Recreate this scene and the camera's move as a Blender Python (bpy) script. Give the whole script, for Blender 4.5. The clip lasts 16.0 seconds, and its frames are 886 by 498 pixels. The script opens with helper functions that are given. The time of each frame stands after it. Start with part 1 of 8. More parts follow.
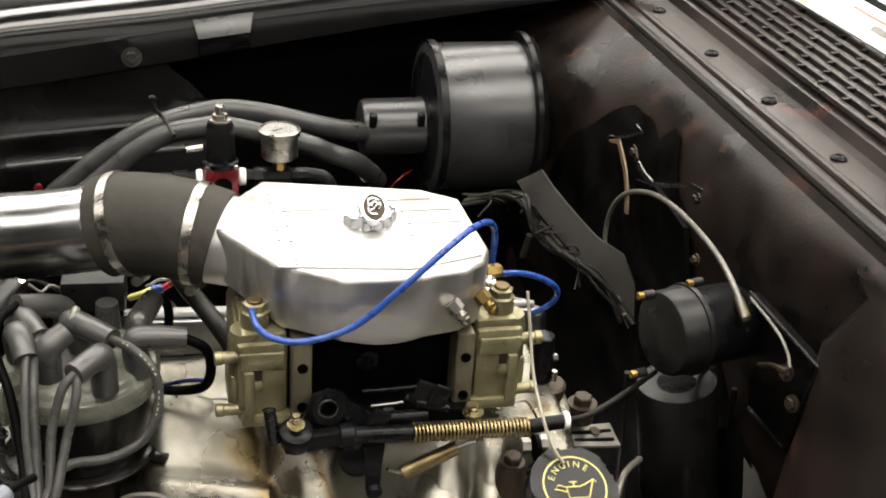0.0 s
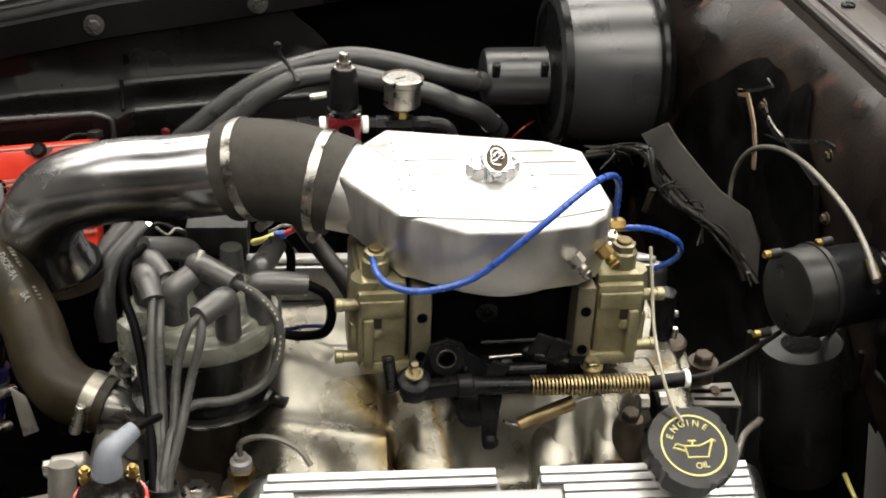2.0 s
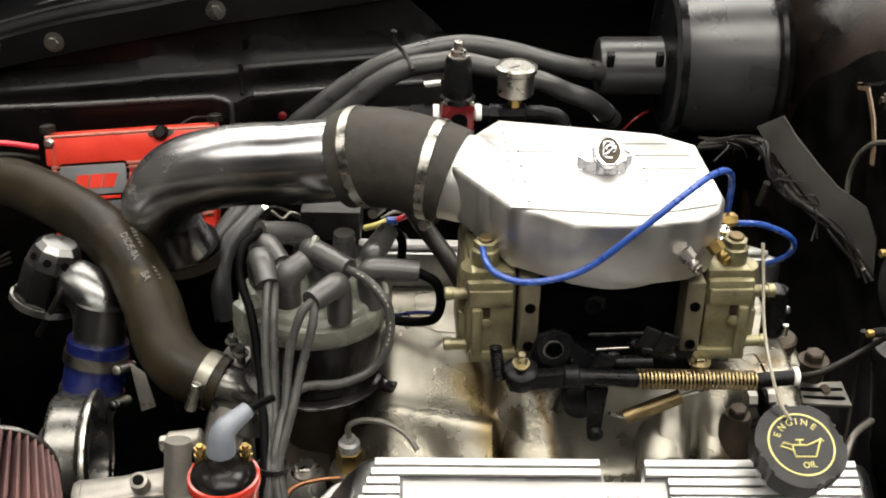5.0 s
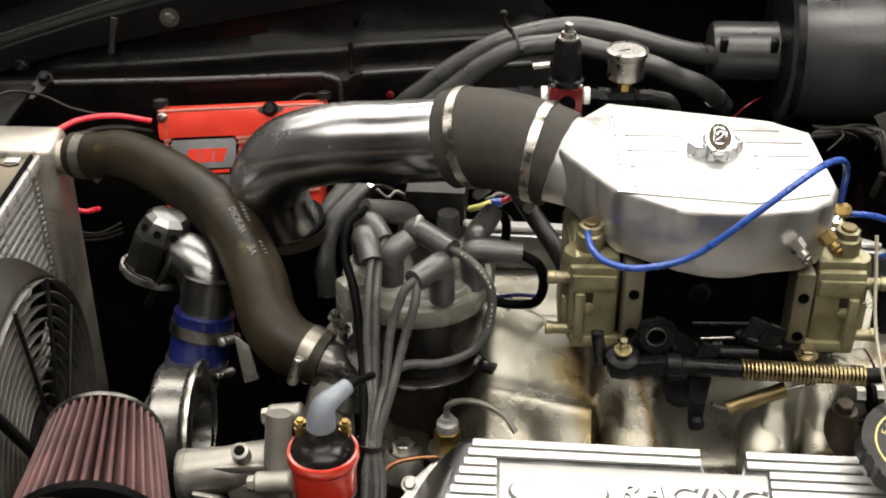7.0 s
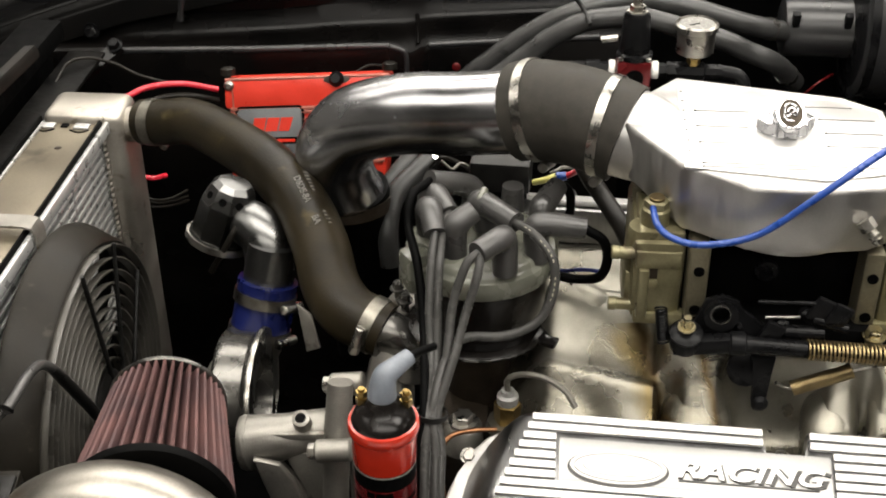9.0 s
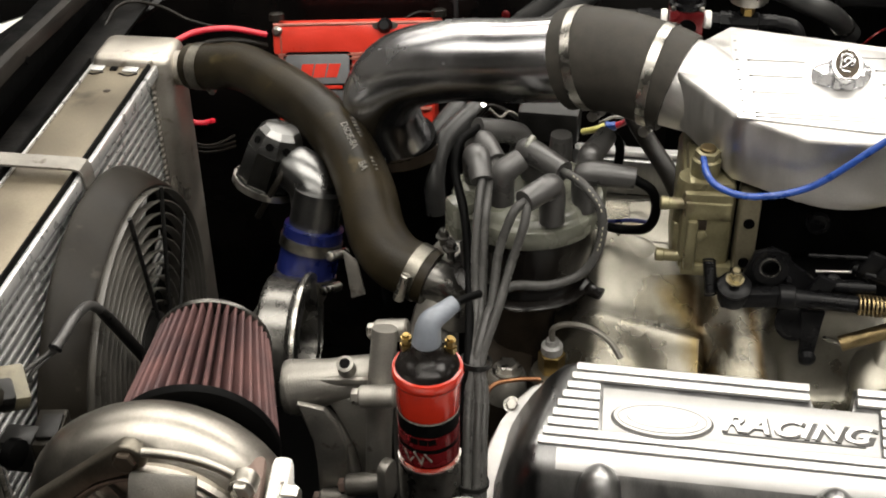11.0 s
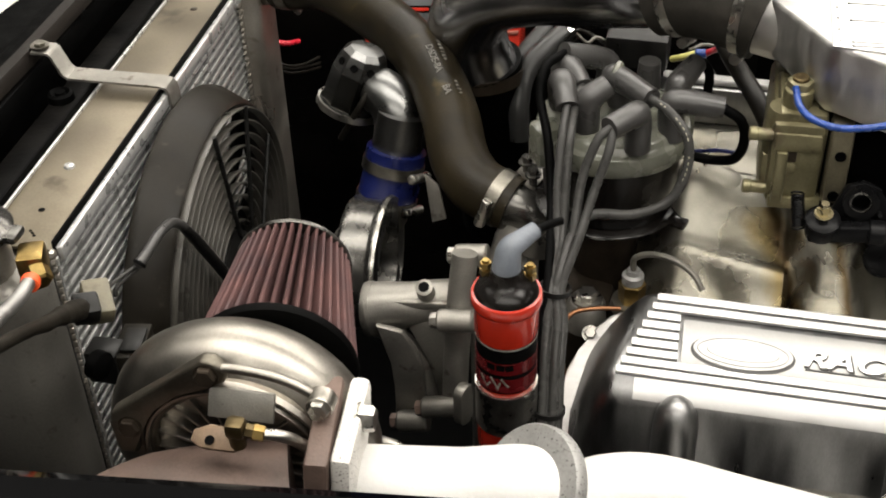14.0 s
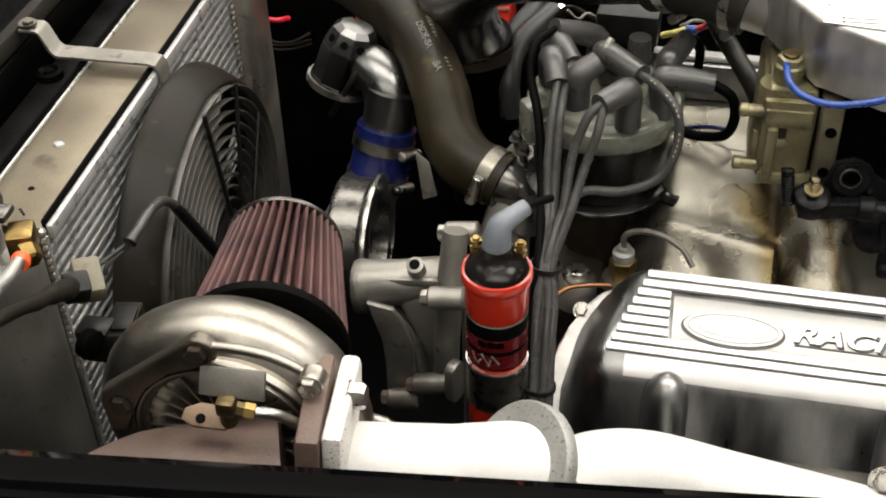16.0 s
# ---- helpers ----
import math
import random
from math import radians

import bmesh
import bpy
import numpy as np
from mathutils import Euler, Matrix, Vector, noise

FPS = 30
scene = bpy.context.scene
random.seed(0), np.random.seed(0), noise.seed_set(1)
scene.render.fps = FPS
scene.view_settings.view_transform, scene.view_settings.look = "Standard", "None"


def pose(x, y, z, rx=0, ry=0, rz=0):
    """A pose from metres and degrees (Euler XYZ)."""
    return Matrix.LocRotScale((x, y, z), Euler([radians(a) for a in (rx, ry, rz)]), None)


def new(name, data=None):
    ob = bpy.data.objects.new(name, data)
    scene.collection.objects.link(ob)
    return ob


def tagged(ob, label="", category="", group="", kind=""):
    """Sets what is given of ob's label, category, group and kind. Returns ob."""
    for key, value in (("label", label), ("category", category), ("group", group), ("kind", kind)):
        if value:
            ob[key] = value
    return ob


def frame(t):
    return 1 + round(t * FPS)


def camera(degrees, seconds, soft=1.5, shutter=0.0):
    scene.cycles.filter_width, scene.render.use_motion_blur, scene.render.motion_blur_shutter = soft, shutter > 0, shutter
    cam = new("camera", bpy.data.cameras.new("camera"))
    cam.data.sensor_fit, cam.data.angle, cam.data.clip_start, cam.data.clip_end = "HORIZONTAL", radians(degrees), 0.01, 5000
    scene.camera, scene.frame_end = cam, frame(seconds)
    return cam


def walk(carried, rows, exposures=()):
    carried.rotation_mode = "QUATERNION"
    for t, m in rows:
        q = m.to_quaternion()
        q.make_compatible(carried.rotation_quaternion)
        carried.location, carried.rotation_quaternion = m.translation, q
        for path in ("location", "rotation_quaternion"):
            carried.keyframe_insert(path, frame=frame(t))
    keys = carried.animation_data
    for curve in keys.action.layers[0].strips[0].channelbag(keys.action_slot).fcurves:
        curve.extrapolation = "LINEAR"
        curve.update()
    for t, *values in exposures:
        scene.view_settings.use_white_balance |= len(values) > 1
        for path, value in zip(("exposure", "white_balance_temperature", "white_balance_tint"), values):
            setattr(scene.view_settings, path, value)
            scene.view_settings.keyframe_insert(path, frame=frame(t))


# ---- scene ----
cam = camera(38.0, 16.0, 1.9)
# seconds, eye x, y, z, yaw, pitch, lean: held over the near fender, drifting a few centimetres as it turns
ROWS = [
    (0, 0.0080, -0.0091, 1.4720, -12.660, -27.257, -3.449),
    (0.5, 0.0045, -0.0052, 1.4718, -11.617, -28.197, -3.252),
    (1, 0.0038, -0.0028, 1.4714, -9.979, -29.444, -2.988),
    (1.5, 0.0040, -0.0016, 1.4701, -8.597, -29.531, -2.580),
    (2, 0.0037, -0.0011, 1.4694, -7.493, -29.741, -2.239),
    (2.5, 0.0026, -0.0013, 1.4692, -6.623, -29.791, -2.075),
    (3, 0.0020, -0.0021, 1.4706, -5.693, -29.910, -1.802),
    (5.5, 0.0021, -0.0066, 1.4822, -1.448, -30.913, -0.812),
    (6, 0.0007, -0.0058, 1.4813, -0.017, -31.138, -0.605),
    (6.5, 0.0008, -0.0042, 1.4796, 1.272, -31.459, -0.364),
    (7, 0.0012, -0.0040, 1.4791, 2.192, -31.544, -0.083),
    (7.5, 0.0003, -0.0034, 1.4790, 2.785, -31.648, 0.045),
    (8, -0.0012, -0.0042, 1.4778, 3.534, -31.820, 0.117),
    (8.5, 0.0003, -0.0037, 1.4782, 4.465, -32.173, 0.357),
    (9, -0.0009, -0.0026, 1.4770, 5.101, -32.721, 0.409),
    (11.5, -0.0037, 0.0001, 1.4689, 8.062, -35.359, 0.866),
    (12, -0.0050, 0.0008, 1.4681, 8.990, -35.916, 1.040),
    (12.5, -0.0042, 0.0014, 1.4691, 9.891, -36.366, 1.237),
    (13, -0.0027, 0.0014, 1.4684, 10.471, -36.794, 1.421),
    (13.5, -0.0026, 0.0026, 1.4675, 10.890, -37.339, 1.589),
    (14, -0.0030, 0.0036, 1.4654, 11.104, -37.986, 1.658),
    (14.5, -0.0031, 0.0043, 1.4671, 11.136, -38.521, 1.683),
    (15, -0.0023, 0.0041, 1.4663, 11.124, -38.817, 1.687),
    (15.5, -0.0016, 0.0040, 1.4666, 10.993, -38.873, 1.660),
    (16, -0.0013, 0.0043, 1.4659, 10.730, -39.036, 1.604),
]
walk(cam, [(t, pose(ex, ey, ez, 90 + pitch, lean, yaw)) for t, ex, ey, ez, yaw, pitch, lean in ROWS], [(0.0, 0.20), (3.0, 0.18), (9.0, 0.04), (11.5, -0.07), (16.0, -0.15)])

# ---------------- light: a closed workshop with tube lamps under its ceiling ----------------
world = bpy.data.worlds.new("workshop_air")
scene.world = world
world.use_nodes = True
world.node_tree.nodes["Background"].inputs[0].default_value = (0.9, 0.95, 1.0, 1)
world.node_tree.nodes["Background"].inputs[1].default_value = 0.0
scene.view_settings.exposure = 0.0
# unseen lamps; column -2.25 and row -1.3 added to brighten the metal
LAMPS = [(-0.35, 0.55, 2.75, 48), (1.55, 0.55, 2.75, 56), (-0.35, 2.35, 2.75, 48), (1.55, 2.35, 2.75, 56), (-0.35, 4.2, 2.75, 46), (1.55, 4.2, 2.75, 46),
         (-2.25, 0.55, 2.75, 10), (-2.25, 2.35, 2.75, 10), (-2.25, 4.2, 2.75, 10), (-0.35, -1.3, 2.75, 30), (1.55, -1.3, 2.75, 30)]
for lx, ly, lz, watts in LAMPS:
    lamp_data = bpy.data.lights.new("tube_light", "AREA")
    lamp_data.shape, lamp_data.size, lamp_data.size_y = "RECTANGLE", 1.85, 1.0
    lamp_data.energy = watts
    lamp_data.color = (1.0, 0.95, 0.87)
    lamp = new("tube_light", lamp_data)
    lamp.matrix_world = pose(lx, ly, lz - 0.09)

# ---------------- materials ----------------
def material(name, color, rough=0.5, metal=0.0, vary=0.25, tone=None, scale=30.0, bump=0.0, grain=400.0,
             coat=0.0, spread=0.12, stretch=(1, 1, 1), spots=0.0, spot_color=(0.05, 0.04, 0.03), spot_scale=60.0, spec=None, lump=0.0):
    """A surface with a slow drift of tone, a fine grain, uneven gloss and, where asked, spots of dirt."""
    m = bpy.data.materials.new(name)
    m.use_nodes = True
    nt = m.node_tree
    bsdf = nt.nodes["Principled BSDF"]
    geo = nt.nodes.new("ShaderNodeTexCoord")
    mp = nt.nodes.new("ShaderNodeMapping")
    mp.inputs["Scale"].default_value = stretch
    nt.links.new(geo.outputs["Object"], mp.inputs["Vector"])
    n1 = nt.nodes.new("ShaderNodeTexNoise")
    n1.inputs["Scale"].default_value, n1.inputs["Detail"].default_value = scale, 5
    n2 = nt.nodes.new("ShaderNodeTexNoise")
    n2.inputs["Scale"].default_value, n2.inputs["Detail"].default_value = grain, 3
    for n in (n1, n2):
        nt.links.new(mp.outputs[0], n.inputs["Vector"])
    dark = tone or tuple(c * (1 - vary) for c in color)
    mix = nt.nodes.new("ShaderNodeMix")
    mix.data_type = "RGBA"
    ramp = nt.nodes.new("ShaderNodeMapRange")
    ramp.inputs[1].default_value, ramp.inputs[2].default_value = 0.36, 0.64
    nt.links.new(n1.outputs["Fac"], ramp.inputs[0])
    nt.links.new(ramp.outputs[0], mix.inputs[0])
    mix.inputs[6].default_value, mix.inputs[7].default_value = (*dark, 1), (*color, 1)
    last = mix.outputs[2]
    fine = nt.nodes.new("ShaderNodeMix")
    fine.data_type, fine.blend_type = "RGBA", "MULTIPLY"
    fine.inputs[0].default_value = min(1.0, vary)
    nt.links.new(last, fine.inputs[6])
    nt.links.new(n2.outputs["Fac"], fine.inputs[7])
    last = fine.outputs[2]
    if spots:
        n3 = nt.nodes.new("ShaderNodeTexNoise")
        n3.inputs["Scale"].default_value, n3.inputs["Detail"].default_value = spot_scale, 6
        nt.links.new(mp.outputs[0], n3.inputs["Vector"])
        r3 = nt.nodes.new("ShaderNodeMapRange")
        r3.inputs[1].default_value, r3.inputs[2].default_value = 0.66 - spots * 0.25, 0.74 - spots * 0.2
        nt.links.new(n3.outputs["Fac"], r3.inputs[0])
        m3 = nt.nodes.new("ShaderNodeMix")
        m3.data_type = "RGBA"
        nt.links.new(r3.outputs[0], m3.inputs[0])
        nt.links.new(last, m3.inputs[6])
        m3.inputs[7].default_value = (*spot_color, 1)
        last = m3.outputs[2]
    nt.links.new(last, bsdf.inputs["Base Color"])
    rr = nt.nodes.new("ShaderNodeMapRange")
    rr.inputs[1].default_value, rr.inputs[2].default_value = 0.3, 0.7
    rr.inputs[3].default_value, rr.inputs[4].default_value = max(0.02, rough - spread), min(1, rough + spread)
    nt.links.new(n1.outputs["Fac"], rr.inputs[0])
    nt.links.new(rr.outputs[0], bsdf.inputs["Roughness"])
    bsdf.inputs["Metallic"].default_value = metal
    if spec is None:
        spec = 0.15 if max(color) < 0.06 and rough > 0.25 else 0.5
    bsdf.inputs["Specular IOR Level"].default_value = spec
    bsdf.inputs["Coat Weight"].default_value = coat
    bsdf.inputs["Coat Roughness"].default_value = 0.06
    if bump:
        bp = nt.nodes.new("ShaderNodeBump")
        bp.inputs["Strength"].default_value, bp.inputs["Distance"].default_value = min(1.0, bump), 0.0006
        nt.links.new(n2.outputs["Fac"], bp.inputs["Height"])
        nt.links.new(bp.outputs[0], bsdf.inputs["Normal"])
        if lump:
            lb = nt.nodes.new("ShaderNodeBump")
            lb.inputs["Strength"].default_value, lb.inputs["Distance"].default_value = 1.0, lump
            nt.links.new(n1.outputs["Fac"], lb.inputs["Height"])
            nt.links.new(lb.outputs[0], bp.inputs["Normal"])
    return m


GLOSS_BLACK = material("gloss_black_paint", (0.0012, 0.0012, 0.0014), 0.05, 0, 0.2, spread=0.02, spec=0.012)
BAY_BLACK = material("bay_black_paint", (0.0040, 0.0034, 0.0031), 0.28, 0, 0.5, tone=(0.0015, 0.0014, 0.0014), scale=9, bump=0.12, grain=260, spread=0.1, spec=0.13)
COWL_BLACK = material("worn_cowl_paint", (0.024, 0.017, 0.014), 0.36, 0, 0.4, tone=(0.009, 0.007, 0.006), scale=7, bump=0.15, spread=0.12, spots=0.08, spot_color=(0.045, 0.018, 0.016), spot_scale=9, spec=0.26)
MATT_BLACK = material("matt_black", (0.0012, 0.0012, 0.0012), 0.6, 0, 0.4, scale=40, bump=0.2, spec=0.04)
SATIN_BLACK = material("satin_black_steel", (0.006, 0.006, 0.0065), 0.3, 0, 0.4, scale=25, bump=0.1, spots=0.08, spot_color=(0.02, 0.02, 0.02), spec=0.11)
PLASTIC_BLACK = material("black_plastic", (0.010, 0.0097, 0.0092), 0.38, 0, 0.4, scale=60, bump=0.1, spec=0.2)
SHROUD = material("dusty_black_plastic", (0.016, 0.0138, 0.0105), 0.44, 0, 0.4, scale=18, bump=0.15, spots=0.06, spot_color=(0.028, 0.025, 0.02), spec=0.13)
RUBBER = material("black_rubber", (0.013, 0.011, 0.0085), 0.46, 0, 0.4, tone=(0.006, 0.0052, 0.004), scale=14, bump=0.3, spread=0.1, spec=0.15)
HOSE_GREY = material("heater_hose_rubber", (0.030, 0.030, 0.0295), 0.36, 0, 0.35, scale=40, bump=0.3, spec=0.42)
SILICONE = material("coupler_rubber", (0.034, 0.031, 0.026), 0.62, 0, 0.3, scale=90, bump=0.15)
BLUE = material("blue_silicone", (0.004, 0.008, 0.065), 0.32, 0, 0.3, scale=50)
BLUE_HOSE = material("blue_vacuum_hose", (0.014, 0.055, 0.27), 0.3, 0, 0.25, scale=80)
ALU_CAST = material("cast_aluminium", (0.345, 0.328, 0.28), 0.29, 0.9, 0.45, tone=(0.19, 0.178, 0.142), scale=16, bump=0.55, grain=1500, spots=0.10, spot_color=(0.12, 0.085, 0.045), spot_scale=18, spread=0.1, lump=0.0001)
ALU_DULL = material("dull_cast_aluminium", (0.31, 0.295, 0.265), 0.46, 0.8, 0.35, tone=(0.20, 0.19, 0.17), scale=20, bump=0.35, grain=700, spots=0.15, spot_color=(0.09, 0.075, 0.06), lump=0.0012)
ALU_BRUSHED = material("brushed_aluminium", (0.52, 0.51, 0.495), 0.46, 1.0, 0.16, scale=25, bump=0.25, grain=500, stretch=(1, 6, 1))
ALU_FIN = material("polished_ribs", (0.55, 0.545, 0.535), 0.46, 1.0, 0.08, scale=30, bump=0.05)
ALU_SATIN = material("satin_compressor_housing", (0.37, 0.345, 0.305), 0.36, 1.0, 0.35, scale=16, bump=0.2, spread=0.08)
VC_SIDE = material("grey_cover_side", (0.30, 0.298, 0.296), 0.35, 1.0, 0.3, scale=14, spread=0.08, bump=0.15, grain=260, stretch=(4, 1, 1))
CHROME = material("chrome", (0.86, 0.86, 0.86), 0.06, 1.0, 0.05, spread=0.03)
STEEL = material("zinc_steel", (0.50, 0.48, 0.44), 0.32, 1.0, 0.3, scale=60, bump=0.15)
RAD_ALU = material("radiator_aluminium", (0.47, 0.44, 0.39), 0.36, 0.85, 0.25, tone=(0.33, 0.30, 0.26), scale=14, bump=0.2, spots=0.12, spot_color=(0.15, 0.13, 0.10), spot_scale=30)
RAD_TOP = material("dusty_top_channel", (0.245, 0.212, 0.155), 0.42, 0.6, 0.3, tone=(0.145, 0.122, 0.086), scale=7, bump=0.08, spots=0.2, spot_color=(0.07, 0.058, 0.04), spot_scale=22, spread=0.14)
TUBE_ALU = material("radiator_tube", (0.52, 0.52, 0.51), 0.32, 0.55, 0.2, scale=60)
FIN_DARK = material("radiator_fins", (0.24, 0.24, 0.24), 0.5, 0.3, 0.3, scale=200)
GOLD_CARB = material("dichromate_zinc", (0.285, 0.26, 0.150), 0.38, 0.6, 0.4, tone=(0.18, 0.16, 0.090), scale=22, bump=0.4, spots=0.25, spot_color=(0.09, 0.075, 0.045), spot_scale=34)
BRASS = material("brass", (0.36, 0.25, 0.09), 0.38, 1.0, 0.35, scale=50)
COPPER = material("copper_line", (0.32, 0.155, 0.08), 0.4, 1.0, 0.3, scale=50)
RED = material("red_anodised", (0.62, 0.040, 0.022), 0.36, 0.0, 0.15, scale=30, coat=0.3)
RED_COIL = material("red_coil_paint", (0.35, 0.019, 0.008), 0.24, 0, 0.12, scale=30, spread=0.04, coat=0.3)
RED_DARK = material("red_anodised_regulator", (0.125, 0.008, 0.010), 0.25, 0.4, 0.3, scale=40)
BOOT_GREY = material("grey_boot_rubber", (0.045, 0.0435, 0.042), 0.36, 0, 0.35, scale=40, bump=0.25, spec=0.5)
BOOT_LIGHT = material("pale_grey_boot", (0.135, 0.15, 0.175), 0.5, 0, 0.3, scale=40, bump=0.4)
WIRE_GREY = material("grey_wire", (0.046, 0.045, 0.043), 0.27, 0, 0.25, scale=40)
CAP_GREY = material("grey_green_cap", (0.125, 0.127, 0.102), 0.26, 0, 0.3, scale=30, spots=0.15, spot_color=(0.065, 0.062, 0.05))
BAKELITE = material("dark_distributor_body", (0.0085, 0.0072, 0.0065), 0.22, 0, 0.4, scale=25, spec=0.3)
WHITE_COAT = material("white_header_coating", (0.56, 0.552, 0.535), 0.5, 0, 0.12, scale=22, bump=0.25)
SPECK = material("speckled_flange", (0.66, 0.64, 0.60), 0.55, 0, 0.2, scale=40, bump=0.5, spots=0.35, spot_color=(0.10, 0.09, 0.08), spot_scale=620)
FLANGE_GREY = material("grey_flange", (0.30, 0.295, 0.285), 0.5, 0.3, 0.3, scale=30, bump=0.4, spots=0.3, spot_color=(0.07, 0.065, 0.06), spot_scale=420)
RUST = material("brown_turbine_iron", (0.135, 0.090, 0.072), 0.62, 0.1, 0.35, scale=20, bump=0.6, spots=0.2, spot_color=(0.07, 0.045, 0.035))
FILTER_RED = material("oiled_filter_gauze", (0.118, 0.058, 0.054), 0.6, 0, 0.4, tone=(0.058, 0.032, 0.033), scale=24, bump=0.7, grain=1200, spec=0.2)
WHITE_PL = material("white_plastic", (0.72, 0.71, 0.68), 0.4, 0, 0.1)
YELLOW = material("yellow_print", (0.46, 0.42, 0.13), 0.5, 0, 0.1)
GREY_PRINT = material("grey_print", (0.22, 0.21, 0.18), 0.6, 0, 0.6, scale=300)
PALE_PRINT = material("faded_pale_print", (0.20, 0.19, 0.165), 0.6, 0, 0.75, scale=420)
PIPE_ALU = material("hand_polished_pipe", (0.62, 0.62, 0.635), 0.235, 1.0, 0.25, scale=14, spread=0.08, bump=0.03)
GREY_PLATE = material("grey_label", (0.13, 0.135, 0.14), 0.35, 0, 0.2)
RED_WIRE = material("red_wire", (0.45, 0.015, 0.03), 0.35, 0, 0.1)
ORANGE = material("orange_seal", (0.75, 0.09, 0.02), 0.45, 0, 0.1)
CONCRETE = material("workshop_floor", (0.20, 0.195, 0.186), 0.5, 0, 0.3, scale=2.5, bump=0.3, grain=90)
CEILING = material("ceiling_paint", (0.13, 0.127, 0.12), 0.8, 0, 0.12, scale=3, grain=120)
FIREWALL = material("panel_and_shade_black", (0.0050, 0.0044, 0.0038), 0.48, 0, 0.6, tone=(0.0012, 0.0012, 0.0012), scale=22, bump=0.6, grain=160, spec=0.10, lump=0.002)
FLANGE_BLACK = material("satin_fender_paint", (0.005, 0.0046, 0.0043), 0.22, 0, 0.4, tone=(0.003, 0.003, 0.003), scale=8, bump=0.05, spread=0.08, spec=0.07)
DRUM_BLACK = material("satin_drum_paint", (0.024, 0.024, 0.0248), 0.30, 0, 0.3, scale=15, bump=0.08, spread=0.07, spec=0.45)
PLASTER = material("painted_wall", (0.17, 0.165, 0.155), 0.7, 0, 0.12, scale=3, grain=120, bump=0.2)
CREAM_WIRE = material("pale_cable", (0.30, 0.275, 0.21), 0.45, 0, 0.2)
SILVER_CABLE = material("grey_cable_sheath", (0.15, 0.14, 0.12), 0.4, 0.3, 0.35, scale=60)
OIL_STAIN = material("old_brass", (0.17, 0.125, 0.06), 0.45, 0.9, 0.4, scale=40, bump=0.2)
SPRING_GOLD = material("yellow_zinc_spring", (0.38, 0.29, 0.15), 0.4, 1.0, 0.3, scale=80)
GLASS = bpy.data.materials.new("gauge_glass")
GLASS.use_nodes = True
GLASS.node_tree.nodes["Principled BSDF"].inputs["Transmission Weight"].default_value = 1.0
GLASS.node_tree.nodes["Principled BSDF"].inputs["Roughness"].default_value = 0.03
TUBE_GLOW = bpy.data.materials.new("lamp_diffuser")
TUBE_GLOW.use_nodes = True
TUBE_GLOW.node_tree.nodes["Principled BSDF"].inputs["Emission Color"].default_value = (1, 0.95, 0.87, 1)
TUBE_GLOW.node_tree.nodes["Principled BSDF"].inputs["Emission Strength"].default_value = 6.0
BADGE_PLATE = material("milled_badge_plate", (0.37, 0.366, 0.358), 0.50, 1.0, 0.12, scale=30, bump=0.1, spread=0.06)
HOSE_BROWN = material("weathered_hose_rubber", (0.0235, 0.0180, 0.0092), 0.40, 0, 0.4, tone=(0.0095, 0.0076, 0.0045), scale=16, bump=0.4, spread=0.1, spec=0.14, spots=0.14, spot_color=(0.040, 0.031, 0.013), spot_scale=26)
CLAMP_DARK = material("dark_iron_clamp", (0.055, 0.043, 0.032), 0.42, 0.6, 0.4, scale=30, bump=0.3)


def band_stain(m, x, half, lean, color):
    """An uneven oil stain that has run down a casting along one line."""
    nt = m.node_tree
    bsdf = nt.nodes["Principled BSDF"]
    old = bsdf.inputs["Base Color"].links[0].from_socket
    tc = nt.nodes.new("ShaderNodeTexCoord")
    sep = nt.nodes.new("ShaderNodeSeparateXYZ")
    nt.links.new(tc.outputs["Object"], sep.inputs[0])
    nz = nt.nodes.new("ShaderNodeTexNoise")
    nz.inputs["Scale"].default_value, nz.inputs["Detail"].default_value = 28.0, 6
    nt.links.new(tc.outputs["Object"], nz.inputs["Vector"])

    def calc(op, a, b):
        node = nt.nodes.new("ShaderNodeMath")
        node.operation = op
        for i, q in enumerate((a, b)):
            if isinstance(q, (int, float)):
                node.inputs[i].default_value = q
            else:
                nt.links.new(q, node.inputs[i])
        return node.outputs[0]
    off = calc("ADD", sep.outputs[0], calc("MULTIPLY", sep.outputs[1], lean))
    off = calc("ADD", off, calc("MULTIPLY", calc("SUBTRACT", nz.outputs["Fac"], 0.5), half * 2.4))
    near_side = calc("LESS_THAN", sep.outputs[1], -0.045)
    far = calc("DIVIDE", calc("ABSOLUTE", calc("SUBTRACT", off, x), 0.0), half)
    mr = nt.nodes.new("ShaderNodeMapRange")
    mr.inputs[1].default_value, mr.inputs[2].default_value, mr.inputs[3].default_value, mr.inputs[4].default_value = 0.1, 1.0, 0.9, 0.0
    nt.links.new(far, mr.inputs[0])
    mix = nt.nodes.new("ShaderNodeMix")
    mix.data_type = "RGBA"
    nt.links.new(calc("MULTIPLY", mr.outputs[0], near_side), mix.inputs[0])
    nt.links.new(old, mix.inputs[6])
    mix.inputs[7].default_value = (*color, 1)
    nt.links.new(mix.outputs[2], bsdf.inputs["Base Color"])


